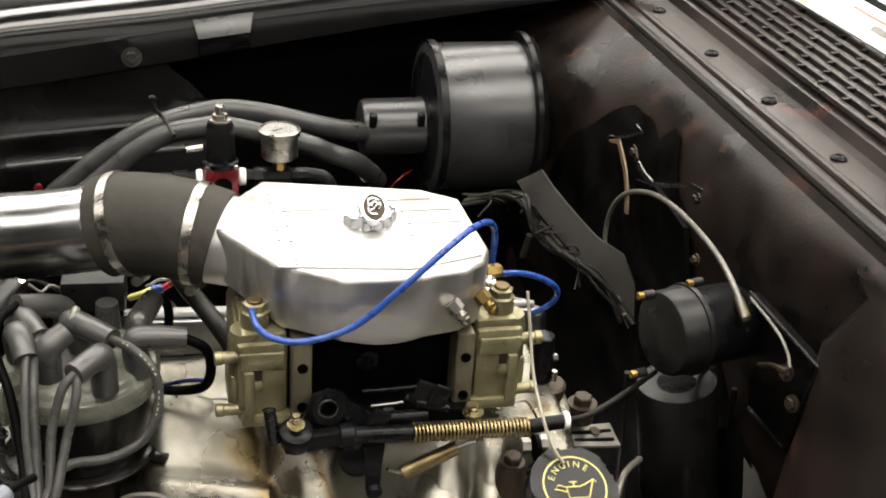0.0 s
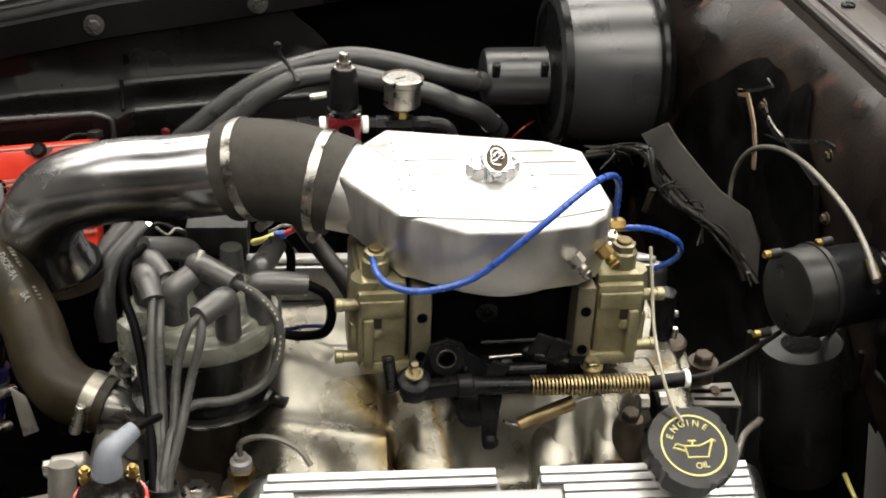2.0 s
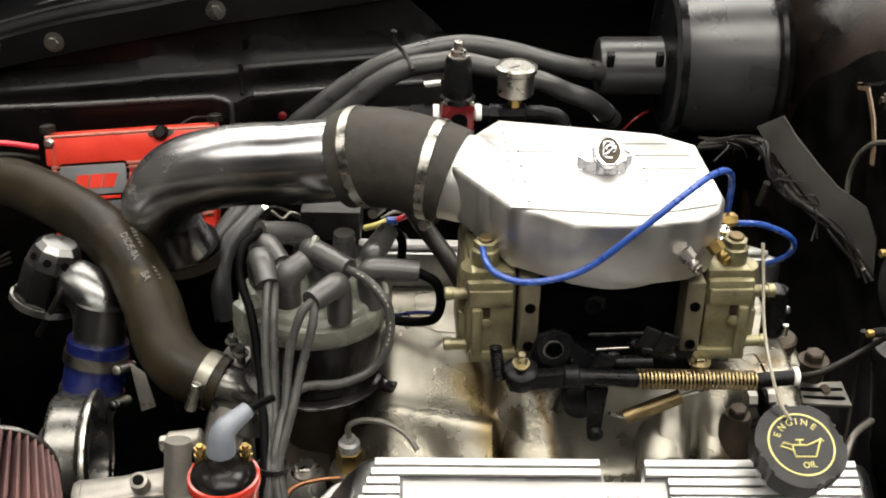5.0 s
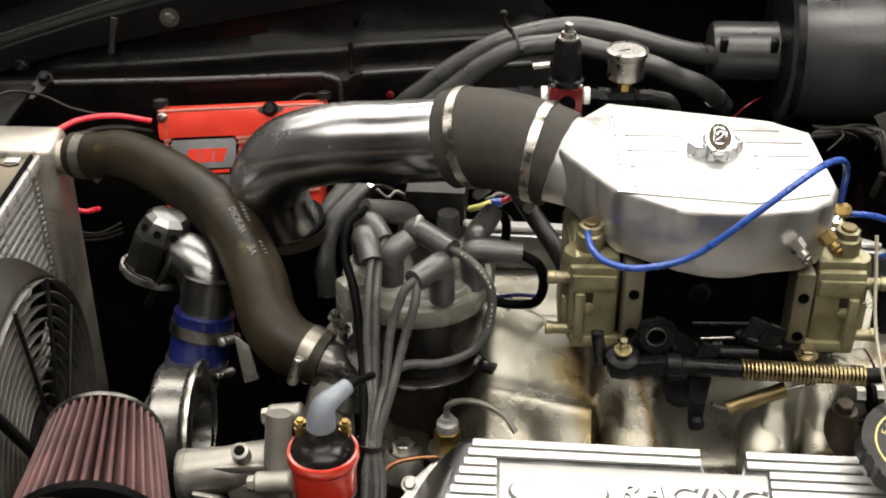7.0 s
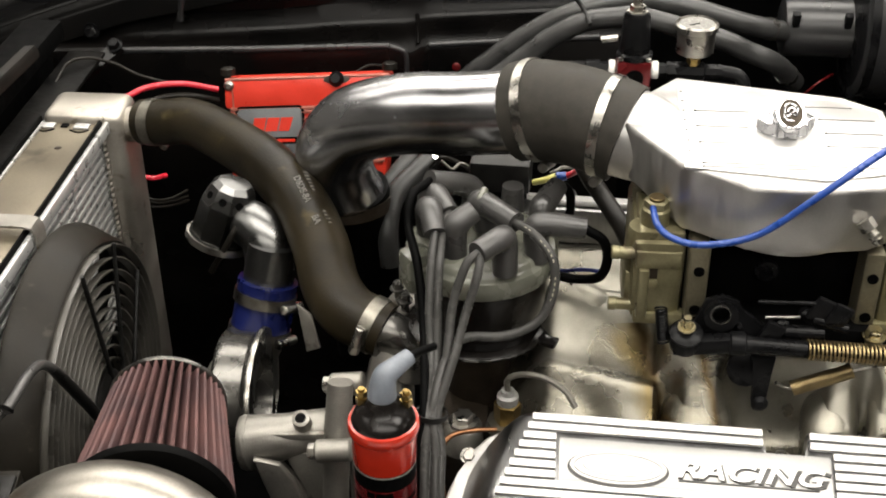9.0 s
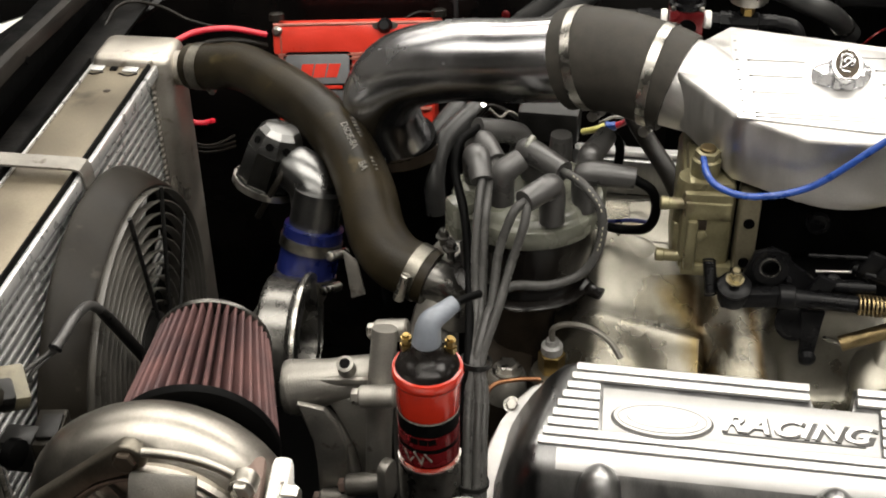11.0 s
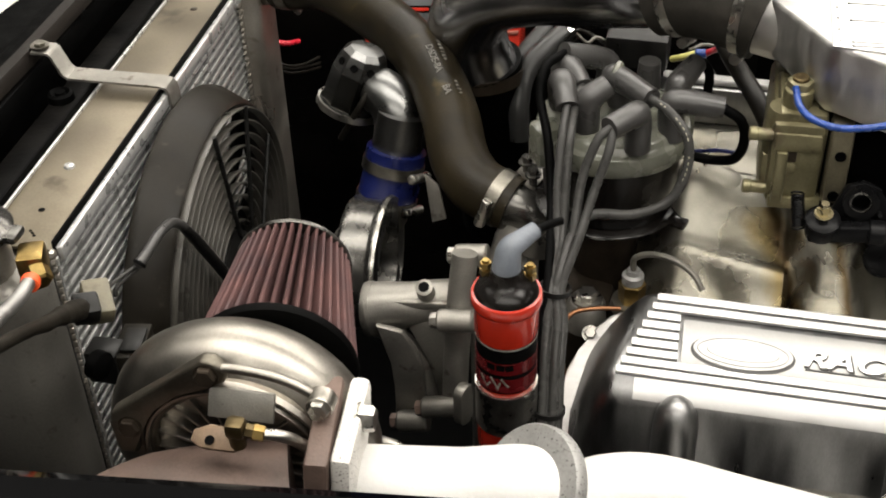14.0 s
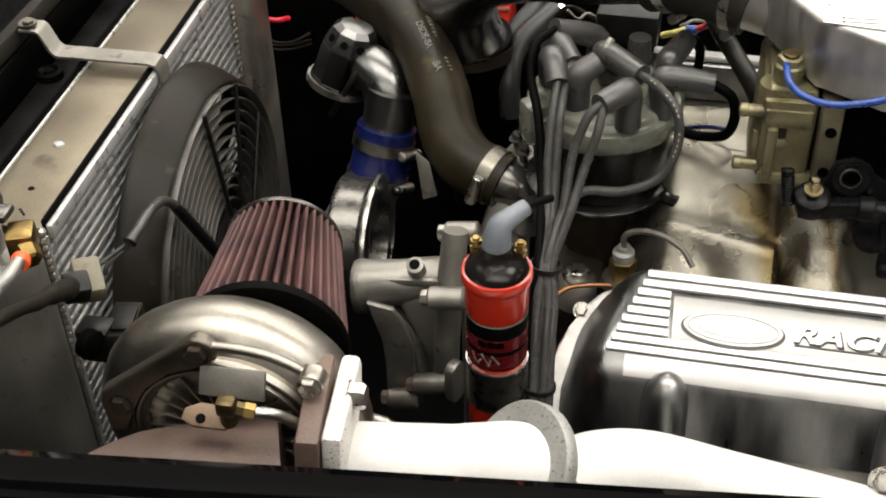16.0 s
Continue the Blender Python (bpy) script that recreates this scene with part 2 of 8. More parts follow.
band_stain(ALU_CAST, -0.132, 0.017, 0.28, (0.15, 0.112, 0.045))
# dark brown band paints the crease's shade along with the stain
band_stain(ALU_CAST, -0.126, 0.009, 0.28, (0.055, 0.034, 0.014))
band_stain(ALU_CAST, -0.085, 0.007, 0.28, (0.09, 0.06, 0.025))
# firewall paint kept darker than the cowl's, with some shade in the colour
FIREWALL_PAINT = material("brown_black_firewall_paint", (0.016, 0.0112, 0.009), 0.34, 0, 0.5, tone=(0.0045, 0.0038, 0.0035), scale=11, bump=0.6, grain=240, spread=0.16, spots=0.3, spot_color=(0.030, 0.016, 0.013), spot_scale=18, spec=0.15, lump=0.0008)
DIAL = material("dial_face", (0.24, 0.235, 0.22), 0.2, 0, 0.2, scale=300)
BOV_GREY = material("smoked_polished_metal", (0.20, 0.20, 0.196), 0.31, 1.0, 0.3, scale=20, spread=0.06)
STEEL_DARK = material("dark_turned_steel", (0.15, 0.145, 0.135), 0.28, 0.9, 0.3, scale=30, bump=0.1)
GLOSS_TOP = material("clean_gloss_paint", (0.004, 0.004, 0.0043), 0.10, 0, 0.2, spread=0.03, spec=0.45)
SCREEN_GLASS = material("tinted_screen_glass", (0.012, 0.013, 0.014), 0.05, 0, 0.1, spread=0.02, spec=0.9)
# near tank's aluminium, darker than the far tank's to hold its shade
TANK_GREY = material("darkened_tank_aluminium", (0.155, 0.147, 0.131), 0.42, 0.5, 0.35, tone=(0.135, 0.127, 0.112), scale=10, bump=0.3, spots=0.12, spot_color=(0.08, 0.073, 0.062), spot_scale=70)
GOLD_DARK = material("dark_metering_block", (0.17, 0.15, 0.10), 0.42, 0.55, 0.4, tone=(0.10, 0.088, 0.06), scale=22, bump=0.4)
GUARD = material("guard_plastic", (0.075, 0.070, 0.061), 0.36, 0, 0.4, scale=30, bump=0.1, spec=0.5)
PLUG_CREAM = material("yellowed_plug_plastic", (0.15, 0.132, 0.085), 0.5, 0, 0.4, scale=60, bump=0.2, spots=0.2, spot_color=(0.07, 0.06, 0.04))

CAN_BLACK = material("satin_can_paint", (0.008, 0.0077, 0.0073), 0.33, 0, 0.35, scale=20, bump=0.15, spec=0.25)
CLAMP_STEEL = material("worn_clamp_band", (0.25, 0.235, 0.20), 0.38, 1.0, 0.35, scale=50, bump=0.3)
TAN_IRON = material("tan_oxide_steel", (0.20, 0.135, 0.085), 0.55, 0.4, 0.35, scale=40, bump=0.3)
GROOVE_SHADOW = material("dark_groove_and_shadow", (0.06, 0.058, 0.055), 0.6, 0, 0.2)
SHELF_GREY = material("dusty_grey_primer", (0.050, 0.047, 0.043), 0.55, 0, 0.4, scale=18, bump=0.3, spots=0.12, spot_color=(0.02, 0.018, 0.016), spot_scale=30, spec=0.3)
BAR_BROWN = material("worn_brown_black_paint", (0.014, 0.011, 0.009), 0.42, 0, 0.4, tone=(0.008, 0.007, 0.006), scale=16, bump=0.2, spec=0.2)
NUT_ZINC = material("pale_yellow_zinc", (0.48, 0.42, 0.27), 0.30, 1.0, 0.3, scale=60)
FIN_EDGE = material("pale_red_fin_edge", (0.42, 0.135, 0.10), 0.45, 0.3, 0.3, scale=60, bump=0.2)
# valve body darker than its dome, its dark reflections put into the colour
VALVE_DARK = material("darkened_valve_body", (0.105, 0.105, 0.102), 0.23, 1.0, 0.3, scale=20, spread=0.06)
# compressor metal made darker, the shaded side's tone put into the colour
CAST_DULL = material("darkened_cast_housing", (0.165, 0.150, 0.122), 0.36, 0.95, 0.4, tone=(0.11, 0.095, 0.075), scale=22, bump=0.35, spread=0.1)

# ---------------- mesh tools ----------------
ORIGIN = {}


def thing(name, at, label, category, group="", kind=""):
    """An Empty at a thing's base that carries its parts."""
    ob = new(name)
    ob.location = at
    ob.empty_display_size = 0.02
    ORIGIN[ob.name] = Vector(at)
    return tagged(ob, label, category, group, kind)


def part(name, bm, mat, parent=None, label="", smooth=38.0):
    """Links a bmesh, made in the world's places, as one mesh object under a thing or a part."""
    bmesh.ops.recalc_face_normals(bm, faces=bm.faces)
    me = bpy.data.meshes.new(name)
    bm.to_mesh(me)
    bm.free()
    me.materials.append(mat)
    me.shade_smooth()
    me.set_sharp_from_angle(angle=radians(smooth))
    ob = new(name, me)
    if parent is not None:
        at = ORIGIN[parent.name]
        me.transform(Matrix.Translation(-at))
        ob.parent = parent
        ORIGIN[ob.name] = at
    if label:
        ob["label"] = label
    return ob


def solo(name, bm, mat, label, category, group="", kind="", smooth=38.0):
    """A thing that is one mesh, with its origin at its middle below."""
    at = Vector([sum(v.co[i] for v in bm.verts) / len(bm.verts) for i in range(3)])
    at.z = min(v.co.z for v in bm.verts)
    bmesh.ops.translate(bm, verts=bm.verts, vec=-at)
    ob = part(name, bm, mat, smooth=smooth)
    ob.location = at
    ORIGIN[ob.name] = at
    return tagged(ob, label, category, group, kind)


def fresh():
    return bmesh.new()


def add(bm, verts, faces):
    vs = [bm.verts.new(v) for v in verts]
    out = []
    for f in faces:
        try:
            out.append(bm.faces.new([vs[i] for i in f]))
        except ValueError:
            pass
    return vs


def basis(d, up=None):
    d = Vector(d).normalized()
    up = Vector(up) if up is not None else (Vector((0, 0, 1)) if abs(d.z) < 0.9 else Vector((0, 1, 0)))
    u = up.cross(d).normalized()
    return u, d.cross(u), d


def box(bm, c, size, bevel=0.0, turn=None, seg=2):
    """A bevelled block. turn: degrees about x, y, z."""
    m = pose(*c, *(turn or (0, 0, 0)))
    sx, sy, sz = (s / 2 for s in size)
    vs = add(bm, [m @ Vector((x, y, z)) for x in (-sx, sx) for y in (-sy, sy) for z in (-sz, sz)],
             [(0, 1, 3, 2), (4, 6, 7, 5), (0, 4, 5, 1), (2, 3, 7, 6), (0, 2, 6, 4), (1, 5, 7, 3)])
    if bevel:
        edges = {e for v in vs for e in v.link_edges}
        bmesh.ops.bevel(bm, geom=list(edges), offset=min(bevel, 0.45 * min(size)), segments=seg, affect="EDGES", profile=0.5)
    return bm


def lathe(bm, base, axis, profile, n=28, up=None, start=0.0, sweep=360.0):
    """Turns (along, radius) pairs round an axis from base."""
    u, v, d = basis(axis, up)
    base = Vector(base)
    whole = sweep >= 360
    cols = n if whole else n + 1
    vs, faces = [], []
    for h, r in profile:
        for k in range(cols):
            a = radians(start + sweep * k / n)
            vs.append(base + d * h + (u * math.cos(a) + v * math.sin(a)) * max(r, 1e-5))
    for i in range(len(profile) - 1):
        for k in range(n):
            a, b = i * cols + k, i * cols + (k + 1) % cols
            faces.append((a, b, b + cols, a + cols))
    if profile[0][1] > 1e-4 and whole:
        faces.append(tuple(range(cols)))
    if profile[-1][1] > 1e-4 and whole:
        faces.append(tuple(range((len(profile) - 1) * cols, len(profile) * cols)))
    add(bm, vs, faces)
    return bm


def rod(bm, a, b, r, r2=None, n=20, bevel=0.0):
    """A round bar from a to b with eased ends."""
    a, b = Vector(a), Vector(b)
    length, r2 = (b - a).length, r if r2 is None else r2
    e = min(bevel or 0.12 * min(r, r2), length * 0.4)
    return lathe(bm, a, b - a, [(0, r - e), (e, r), (length - e, r2), (length, r2 - e)], n)


def glide(points, step=6, closed=False):
    """A smooth line through the points."""
    p = [Vector(q) for q in points]
    out = []
    last = len(p) if closed else len(p) - 1
    for i in range(last):
        if closed:
            a, b, c, d = (p[(i + k) % len(p)] for k in (-1, 0, 1, 2))
        else:
            b, c = p[i], p[i + 1]
            a = p[i - 1] if i else b * 2 - c
            d = p[i + 2] if i + 2 < len(p) else c * 2 - b
        for k in range(step):
            t = k / step
            out.append(0.5 * ((2 * b) + (c - a) * t + (2 * a - 5 * b + 4 * c - d) * t * t + (3 * b - a - 3 * c + d) * t ** 3))
    if not closed:
        out.append(p[-1])
    return out


def tube(bm, points, r, n=12, step=6, closed=False, smooth=True, caps=True):
    """A round hose or wire along the points. r: one radius, or one for each point."""
    line = glide(points, step, closed) if smooth else [Vector(q) for q in points]
    m = len(line)
    radii = r if isinstance(r, (list, tuple)) else [r] * len(points)
    u = None
    vs, faces = [], []
    for i, p in enumerate(line):
        t = (line[(i + 1) % m] - line[i - 1]) if closed else (line[min(i + 1, m - 1)] - line[max(i - 1, 0)])
        t.normalize()
        if u is None:
            u = basis(t)[0]
        u = (u - t * u.dot(t)).normalized()
        w = t.cross(u)
        s = i / max(m - 1, 1) * (len(radii) - 1)
        k = min(int(s), len(radii) - 2) if len(radii) > 1 else 0
        rr = radii[k] + (radii[min(k + 1, len(radii) - 1)] - radii[k]) * (s - k)
        vs += [p + (u * math.cos(a) + w * math.sin(a)) * rr for a in (2 * math.pi * j / n for j in range(n))]
    for i in range(m if closed else m - 1):
        for j in range(n):
            a, b = i * n + j, i * n + (j + 1) % n
            c, d = ((i + 1) % m) * n + (j + 1) % n, ((i + 1) % m) * n + j
            faces.append((a, b, c, d))
    if caps and not closed:
        faces += [tuple(range(n)), tuple(range((m - 1) * n, m * n))]
    add(bm, vs, faces)
    return bm


def ring(bm, c, axis, r, width, thick, n=36):
    """A flat band round an axis, such as a clamp."""
    return lathe_closed(bm, Vector(c) - Vector(axis).normalized() * width / 2, axis,
                        [(0, r), (0, r + thick), (width, r + thick), (width, r)], n)


def lathe_closed(bm, base, axis, profile, n=36):
    u, v, d = basis(axis)
    base = Vector(base)
    m = len(profile)
    vs, faces = [], []
    for h, r in profile:
        for k in range(n):
            a = 2 * math.pi * k / n
            vs.append(base + d * h + (u * math.cos(a) + v * math.sin(a)) * r)
    for i in range(m):
        for k in range(n):
            j = (i + 1) % m
            faces.append((i * n + k, i * n + (k + 1) % n, j * n + (k + 1) % n, j * n + k))
    add(bm, vs, faces)
    return bm


def slab(bm, outline, origin, u, v, thick, bevel=0.0, seg=2):
    """A plate: a flat outline in the directions u and v, made thick along u x v."""
    o, u, v = Vector(origin), Vector(u).normalized(), Vector(v).normalized()
    w = u.cross(v).normalized() * thick
    n = len(outline)
    low = [o + u * a + v * b for a, b in outline]
    vs = add(bm, low + [p + w for p in low], [tuple(range(n)), tuple(range(n, 2 * n))] + [(i, (i + 1) % n, n + (i + 1) % n, n + i) for i in range(n)])
    if bevel:
        edges = {e for q in vs for e in q.link_edges}
        bmesh.ops.bevel(bm, geom=list(edges), offset=bevel, segments=seg, affect="EDGES", profile=0.5)
    return bm


def rounded(w, h, r, n=4):
    """The outline of a rectangle with rounded corners, about its middle."""
    out = []
    for cx, cy, a0 in ((w / 2 - r, h / 2 - r, 0), (-w / 2 + r, h / 2 - r, 90), (-w / 2 + r, -h / 2 + r, 180), (w / 2 - r, -h / 2 + r, 270)):
        for k in range(n + 1):
            a = radians(a0 + 90 * k / n)
            out.append((cx + r * math.cos(a), cy + r * math.sin(a)))
    return out


def oval(a, b, n=40):
    return [(a * math.cos(2 * math.pi * k / n), b * math.sin(2 * math.pi * k / n)) for k in range(n)]


def sheet(bm, rows, thick=0.0):
    """A skin through rows of points, all rows alike long."""
    w = len(rows[0])
    add(bm, [p for row in rows for p in row], [(i * w + j, i * w + j + 1, (i + 1) * w + j + 1, (i + 1) * w + j) for i in range(len(rows) - 1) for j in range(w - 1)])
    if thick:
        bmesh.ops.recalc_face_normals(bm, faces=bm.faces)
        bmesh.ops.solidify(bm, geom=bm.faces[:], thickness=thick)
    return bm


def hexbolt(bm, c, axis, r=0.007, h=0.006, washer=0.010):
    """A hexagon head on its washer."""
    lathe(bm, c, axis, [(0, washer), (0.0015, washer), (0.0015, r)], 16)
    lathe(bm, c, axis, [(0.0015, r), (h * 0.85, r), (h, r * 0.85)], 6)
    return bm


def clamp(parent, c, axis, r, width=0.012, screw=(0, 0, 1), mat=None, name="hose_clamp"):
    """A worm-drive band with its slots and screw housing, as a part with sub-parts."""
    band = part(name, ring(fresh(), c, axis, r, width, 0.0012), mat or CLAMP_STEEL, parent)
    s = Vector(screw).normalized()
    d = Vector(axis).normalized()
    s = (s - d * s.dot(d)).normalized()
    t = d.cross(s)
    p = Vector(c) + s * (r + 0.006)
    b = fresh()
    rod(b, p - t * 0.011, p + t * 0.011, 0.005)
    lathe(b, p + t * 0.011, t, [(0, 0.0055), (0.006, 0.0055), (0.007, 0.004)], 6)
    part("screw_housing", b, STEEL, band)
    return band


def letters(name, text, at, u, v, height, mat, parent, depth=0.001, lean=0.0, spacing=1.0, bold=0.0, wide=1.0):
    """Raised or printed letters with their baseline start at a place, u along the line, v up the letters."""
    cu = bpy.data.curves.new(name, "FONT")
    cu.body, cu.size, cu.extrude, cu.shear, cu.space_character = text, height * 1.38, depth, lean, spacing
    cu.offset = bold
    tmp = bpy.data.objects.new("letters_curve", cu)
    scene.collection.objects.link(tmp)
    bpy.context.view_layer.update()
    me = bpy.data.meshes.new_from_object(tmp.evaluated_get(bpy.context.evaluated_depsgraph_get()))
    bpy.data.objects.remove(tmp)
    u, v = Vector(u).normalized(), Vector(v).normalized()
    w = u.cross(v).normalized()
    v = w.cross(u)
    m = Matrix((u, v, w)).transposed().to_4x4()
    m.translation = Vector(at) + w * depth
    me.transform(m @ Matrix.Diagonal((wide, 1, 1, 1)))
    bm = fresh()
    bm.from_mesh(me)
    bpy.data.meshes.remove(me)
    return part(name, bm, mat, parent)

# ---------------- the workshop ----------------
def ease(a, b, t):
    t = min(1.0, max(0.0, (t - a) / (b - a)))
    return t * t * (3 - 2 * t)


def setting(name, bm, mat, label):
    return tagged(part(name, bm, mat), label, name.split("_")[0], kind="structure")


setting("floor", box(fresh(), (0, 1.0, -0.05), (9, 9, 0.1)), CONCRETE, "pale grey sealed concrete workshop floor")
setting("ceiling", box(fresh(), (0, 1.0, 2.95), (9, 9, 0.1)), CEILING, "dark painted workshop ceiling")
for wall_name, c, s in (("wall_north", (0, 5.55, 1.45), (9.2, 0.1, 2.9)), ("wall_south", (0, -3.55, 1.45), (9.2, 0.1, 2.9)),
                        ("wall_east", (4.55, 1, 1.45), (0.1, 9, 2.9)), ("wall_west", (-4.55, 1, 1.45), (0.1, 9, 2.9))):
    setting(wall_name, box(fresh(), c, s), PLASTER, "dim grey painted workshop wall")
for lx, ly, lz, watts in LAMPS:
    fixture = thing("ceiling_light", (lx, ly, lz), "unseen white ceiling light fixture with four lit tubes", "lamp", "tube lights under the ceiling")
    part("housing", box(fresh(), (lx, ly, lz + 0.06), (1.86, 1.06, 0.1), 0.01), WHITE_PL, fixture)
    for dx in (-0.6, 0.6):
        part("suspension_rod", rod(fresh(), (lx + dx, ly, lz + 0.1), (lx + dx, ly, 2.905), 0.01), STEEL, fixture)
    for dy in (-0.36, -0.12, 0.12, 0.36):
        part("tube", rod(fresh(), (lx - 0.9, ly + dy, lz - 0.02), (lx + 0.9, ly + dy, lz - 0.02), 0.019), TUBE_GLOW, fixture, "lit white tube")

# ---------------- the car's body round the engine bay ----------------
car = thing("car", (0, 1.05, 0.0), "black car with its hood open over the engine bay", "car")


def far_low(x):
    """Lower edge of the far fender's bolted flange."""
    return float(np.interp(x, [-0.90, -0.70, -0.60, -0.402, -0.198, -0.08, 0.097, 0.145, 0.32, 0.75], [0.665, 0.738, 0.772, 0.817, 0.857, 0.8745, 0.903, 0.912, 0.940, 1.000]))


def far_top(x):
    """Upper edge of the same flange."""
    return float(np.interp(x, [-0.90, -0.70, -0.547, -0.447, -0.397, -0.304, -0.21, -0.167, 0.083, 0.15, 0.326, 0.75], [0.700, 0.772, 0.8233, 0.852, 0.863, 0.880, 0.900, 0.907, 0.943, 0.952, 0.974, 1.010]))


def far_lip(x):
    return far_top(x) + float(np.interp(x, [-0.55, -0.32, -0.16, 0.05], [0.011, 0.011, 0.014, 0.006]))


def ledge_back(x):
    return 0.0095 + float(np.interp(x, [-0.72, -0.564, -0.366, -0.30, -0.195, -0.178, -0.05, 0.10], [0.726, 0.734, 0.7505, 0.758, 0.7655, 0.7725, 0.7825, 0.794]))


def ledge_front(x):
    dip = 0.011 * math.exp(-((x + 0.196) / 0.014) ** 2)
    return float(np.interp(x, [-0.72, -0.547, -0.403, -0.228, -0.164, -0.077, 0.10], [0.742, 0.750, 0.7563, 0.767, 0.7705, 0.7782, 0.792])) - dip


xs = [-0.88 + 0.04 * i for i in range(41)]
rows = [[(x, 1.95, 0.45), (x, 1.97, 0.7), (x, 1.94, far_lip(x) - 0.07), (x, 1.87, far_lip(x) - 0.004), (x, 1.78, far_lip(x) + 0.018), (x, 1.715, far_lip(x) + 0.010),
         (x, 1.700, far_lip(x) + 0.003), (x, 1.692, far_lip(x) + 0.001), (x, 1.685, far_lip(x)), (x, 1.677, far_lip(x) - 0.005), (x, 1.670, far_top(x) - 0.008),
         (x, 1.660, far_top(x) - 0.007), (x, 1.654, far_top(x) - 0.001), (x, 1.650, far_top(x)), (x, 1.646, far_top(x) - 0.004), (x, 1.641, far_low(x)), (x, 1.650, far_low(x) - 0.005), (x, 1.666, far_low(x) - 0.005)] for x in xs]
far_fender = part("fender", sheet(fresh(), [r[:7] for r in rows], 0.0015), GLOSS_TOP, car, "gloss black fender reflecting the lamps")
part("inner_flange", sheet(fresh(), [r[6:] for r in rows], 0.0015), FLANGE_BLACK, far_fender, "satin black bolted flange")
b = fresh()
slab(b, [(0.083, far_low(0.083) + 0.001), (0.150, far_low(0.150) + 0.001), (0.150, far_top(0.150) - 0.006), (0.083, far_top(0.083) - 0.006)], (0, 1.6415, 0), (1, 0, 0), (0, 0, 1), 0.0022, 0.0008)
part("hood_bumper_pad", b, BAY_BLACK, far_fender, "black plate folded over the flange")
# folded lip lighter than the pad, its highlight put into the paint
b = fresh()
slab(b, [(-0.036, -0.016), (0.032, -0.016), (0.038, 0.012), (-0.042, 0.012)], (0.118, 1.6385, far_top(0.118) - 0.003), (1, 0, 0.135), (0, 0.62, 0.78), 0.004, 0.0012)
part("bumper_face", b, DRUM_BLACK, far_fender, "folded lip in lighter paint for its highlight")
for bx, bz in ((-0.216, 0.874), (-0.0035, 0.902), (-0.4345, 0.8293)):
    part("flange_bolt", hexbolt(fresh(), (bx, 1.642, bz), (0, -1, 0.1), 0.0082, 0.008, 0.0135), STEEL_DARK, far_fender, "dull steel bolt")
# lighter strip painting the upright highlight on the flange
part("flange_strip", tube(fresh(), [(-0.5112, 1.6450, 0.8270), (-0.5220, 1.6450, 0.7760)], 0.005, 10), DRUM_BLACK, far_fender, "lighter strip painting the edge's highlight")

# inner apron: upper panel, ledge and lower wall, ending where the wheelhouse opens
rows = []
for i in range(69):
    x = -0.72 + 0.012 * i
    head = min(far_low(x) - 0.003, float(np.interp(x, [0.0, 0.040, 0.0445, 0.0757, 0.0912, 0.10], [1.0, 0.885, 0.8766, 0.850, 0.8335, 0.820])))
    zb, zf = ledge_back(x), ledge_front(x)
    rows.append([(x, 1.670, head), (x, 1.667, zb + (head - zb) * 0.5), (x, 1.664, zb + 0.030), (x, 1.658, zb + 0.010), (x, 1.650, zb + 0.002), (x, 1.642, zb), (x, 1.624, (zb + zf) / 2 + 0.001),
                 (x, 1.609, zf + 0.001), (x, 1.604, zf - 0.002), (x, 1.601, zf - 0.010), (x, 1.603, zf - 0.045), (x, 1.592, zf - 0.080), (x, 1.585, 0.55), (x, 1.585, 0.15)])
apron = part("inner_fender", sheet(fresh(), rows, 0.0015), BAY_BLACK, car, "black painted inner fender with a pressed ledge")
for sx, sy, sz in ((-0.1815, 1.6650, 0.8140), (-0.1730, 1.6005, 0.7360)):
    part("slot", slab(fresh(), rounded(0.0085, 0.021, 0.004), (sx, sy, sz), (1, 0, 0), (0, 0, 1), 0.0012), MATT_BLACK, apron, "dark pressed slot")
# lip tubes lighter than the apron, carrying the ledge's highlight in colour
for x0, x1 in ((-0.60, -0.222), (-0.168, 0.06)):
    part("ledge_lip", tube(fresh(), [(x0 + (x1 - x0) * k / 8, 1.6055, ledge_front(x0 + (x1 - x0) * k / 8) - 0.0025) for k in range(9)], 0.0048, 12), DRUM_BLACK, apron, "rounded ledge lip, lighter for its highlight")
part("ledge_crease", tube(fresh(), [(-0.222, 1.6045, ledge_front(-0.222) - 0.003), (-0.208, 1.604, 0.7600), (-0.200, 1.603, 0.7520), (-0.199, 1.602, 0.715)], [0.0048, 0.0046, 0.004, 0.003], 10), DRUM_BLACK, apron, "rounded lip end, lighter for its highlight")
part("ledge_crease", tube(fresh(), [(-0.190, 1.657, ledge_back(-0.19) + 0.012), (-0.187, 1.640, ledge_back(-0.187) + 0.0015), (-0.184, 1.610, ledge_front(-0.184) + 0.002)], 0.003, 10), BAY_BLACK, apron, "pressed shoulder")
part("apron_plug", lathe(fresh(), (-0.1309, 1.5980, 0.7402), (0, -1, 0.1), [(0, 0.006), (0.002, 0.006), (0.003, 0.004)], 14), RED_DARK, apron, "dull red plug")
# black panel added to keep the wheelhouse opening dark
part("wheelhouse", sheet(fresh(), [[(x, 1.74, 0.93), (x, 1.75, 0.6), (x, 1.72, 0.2)] for x in (-0.8, 0.0, 0.4, 0.8)], 0.002), MATT_BLACK, car, "added black panel closing the dark wheelhouse")
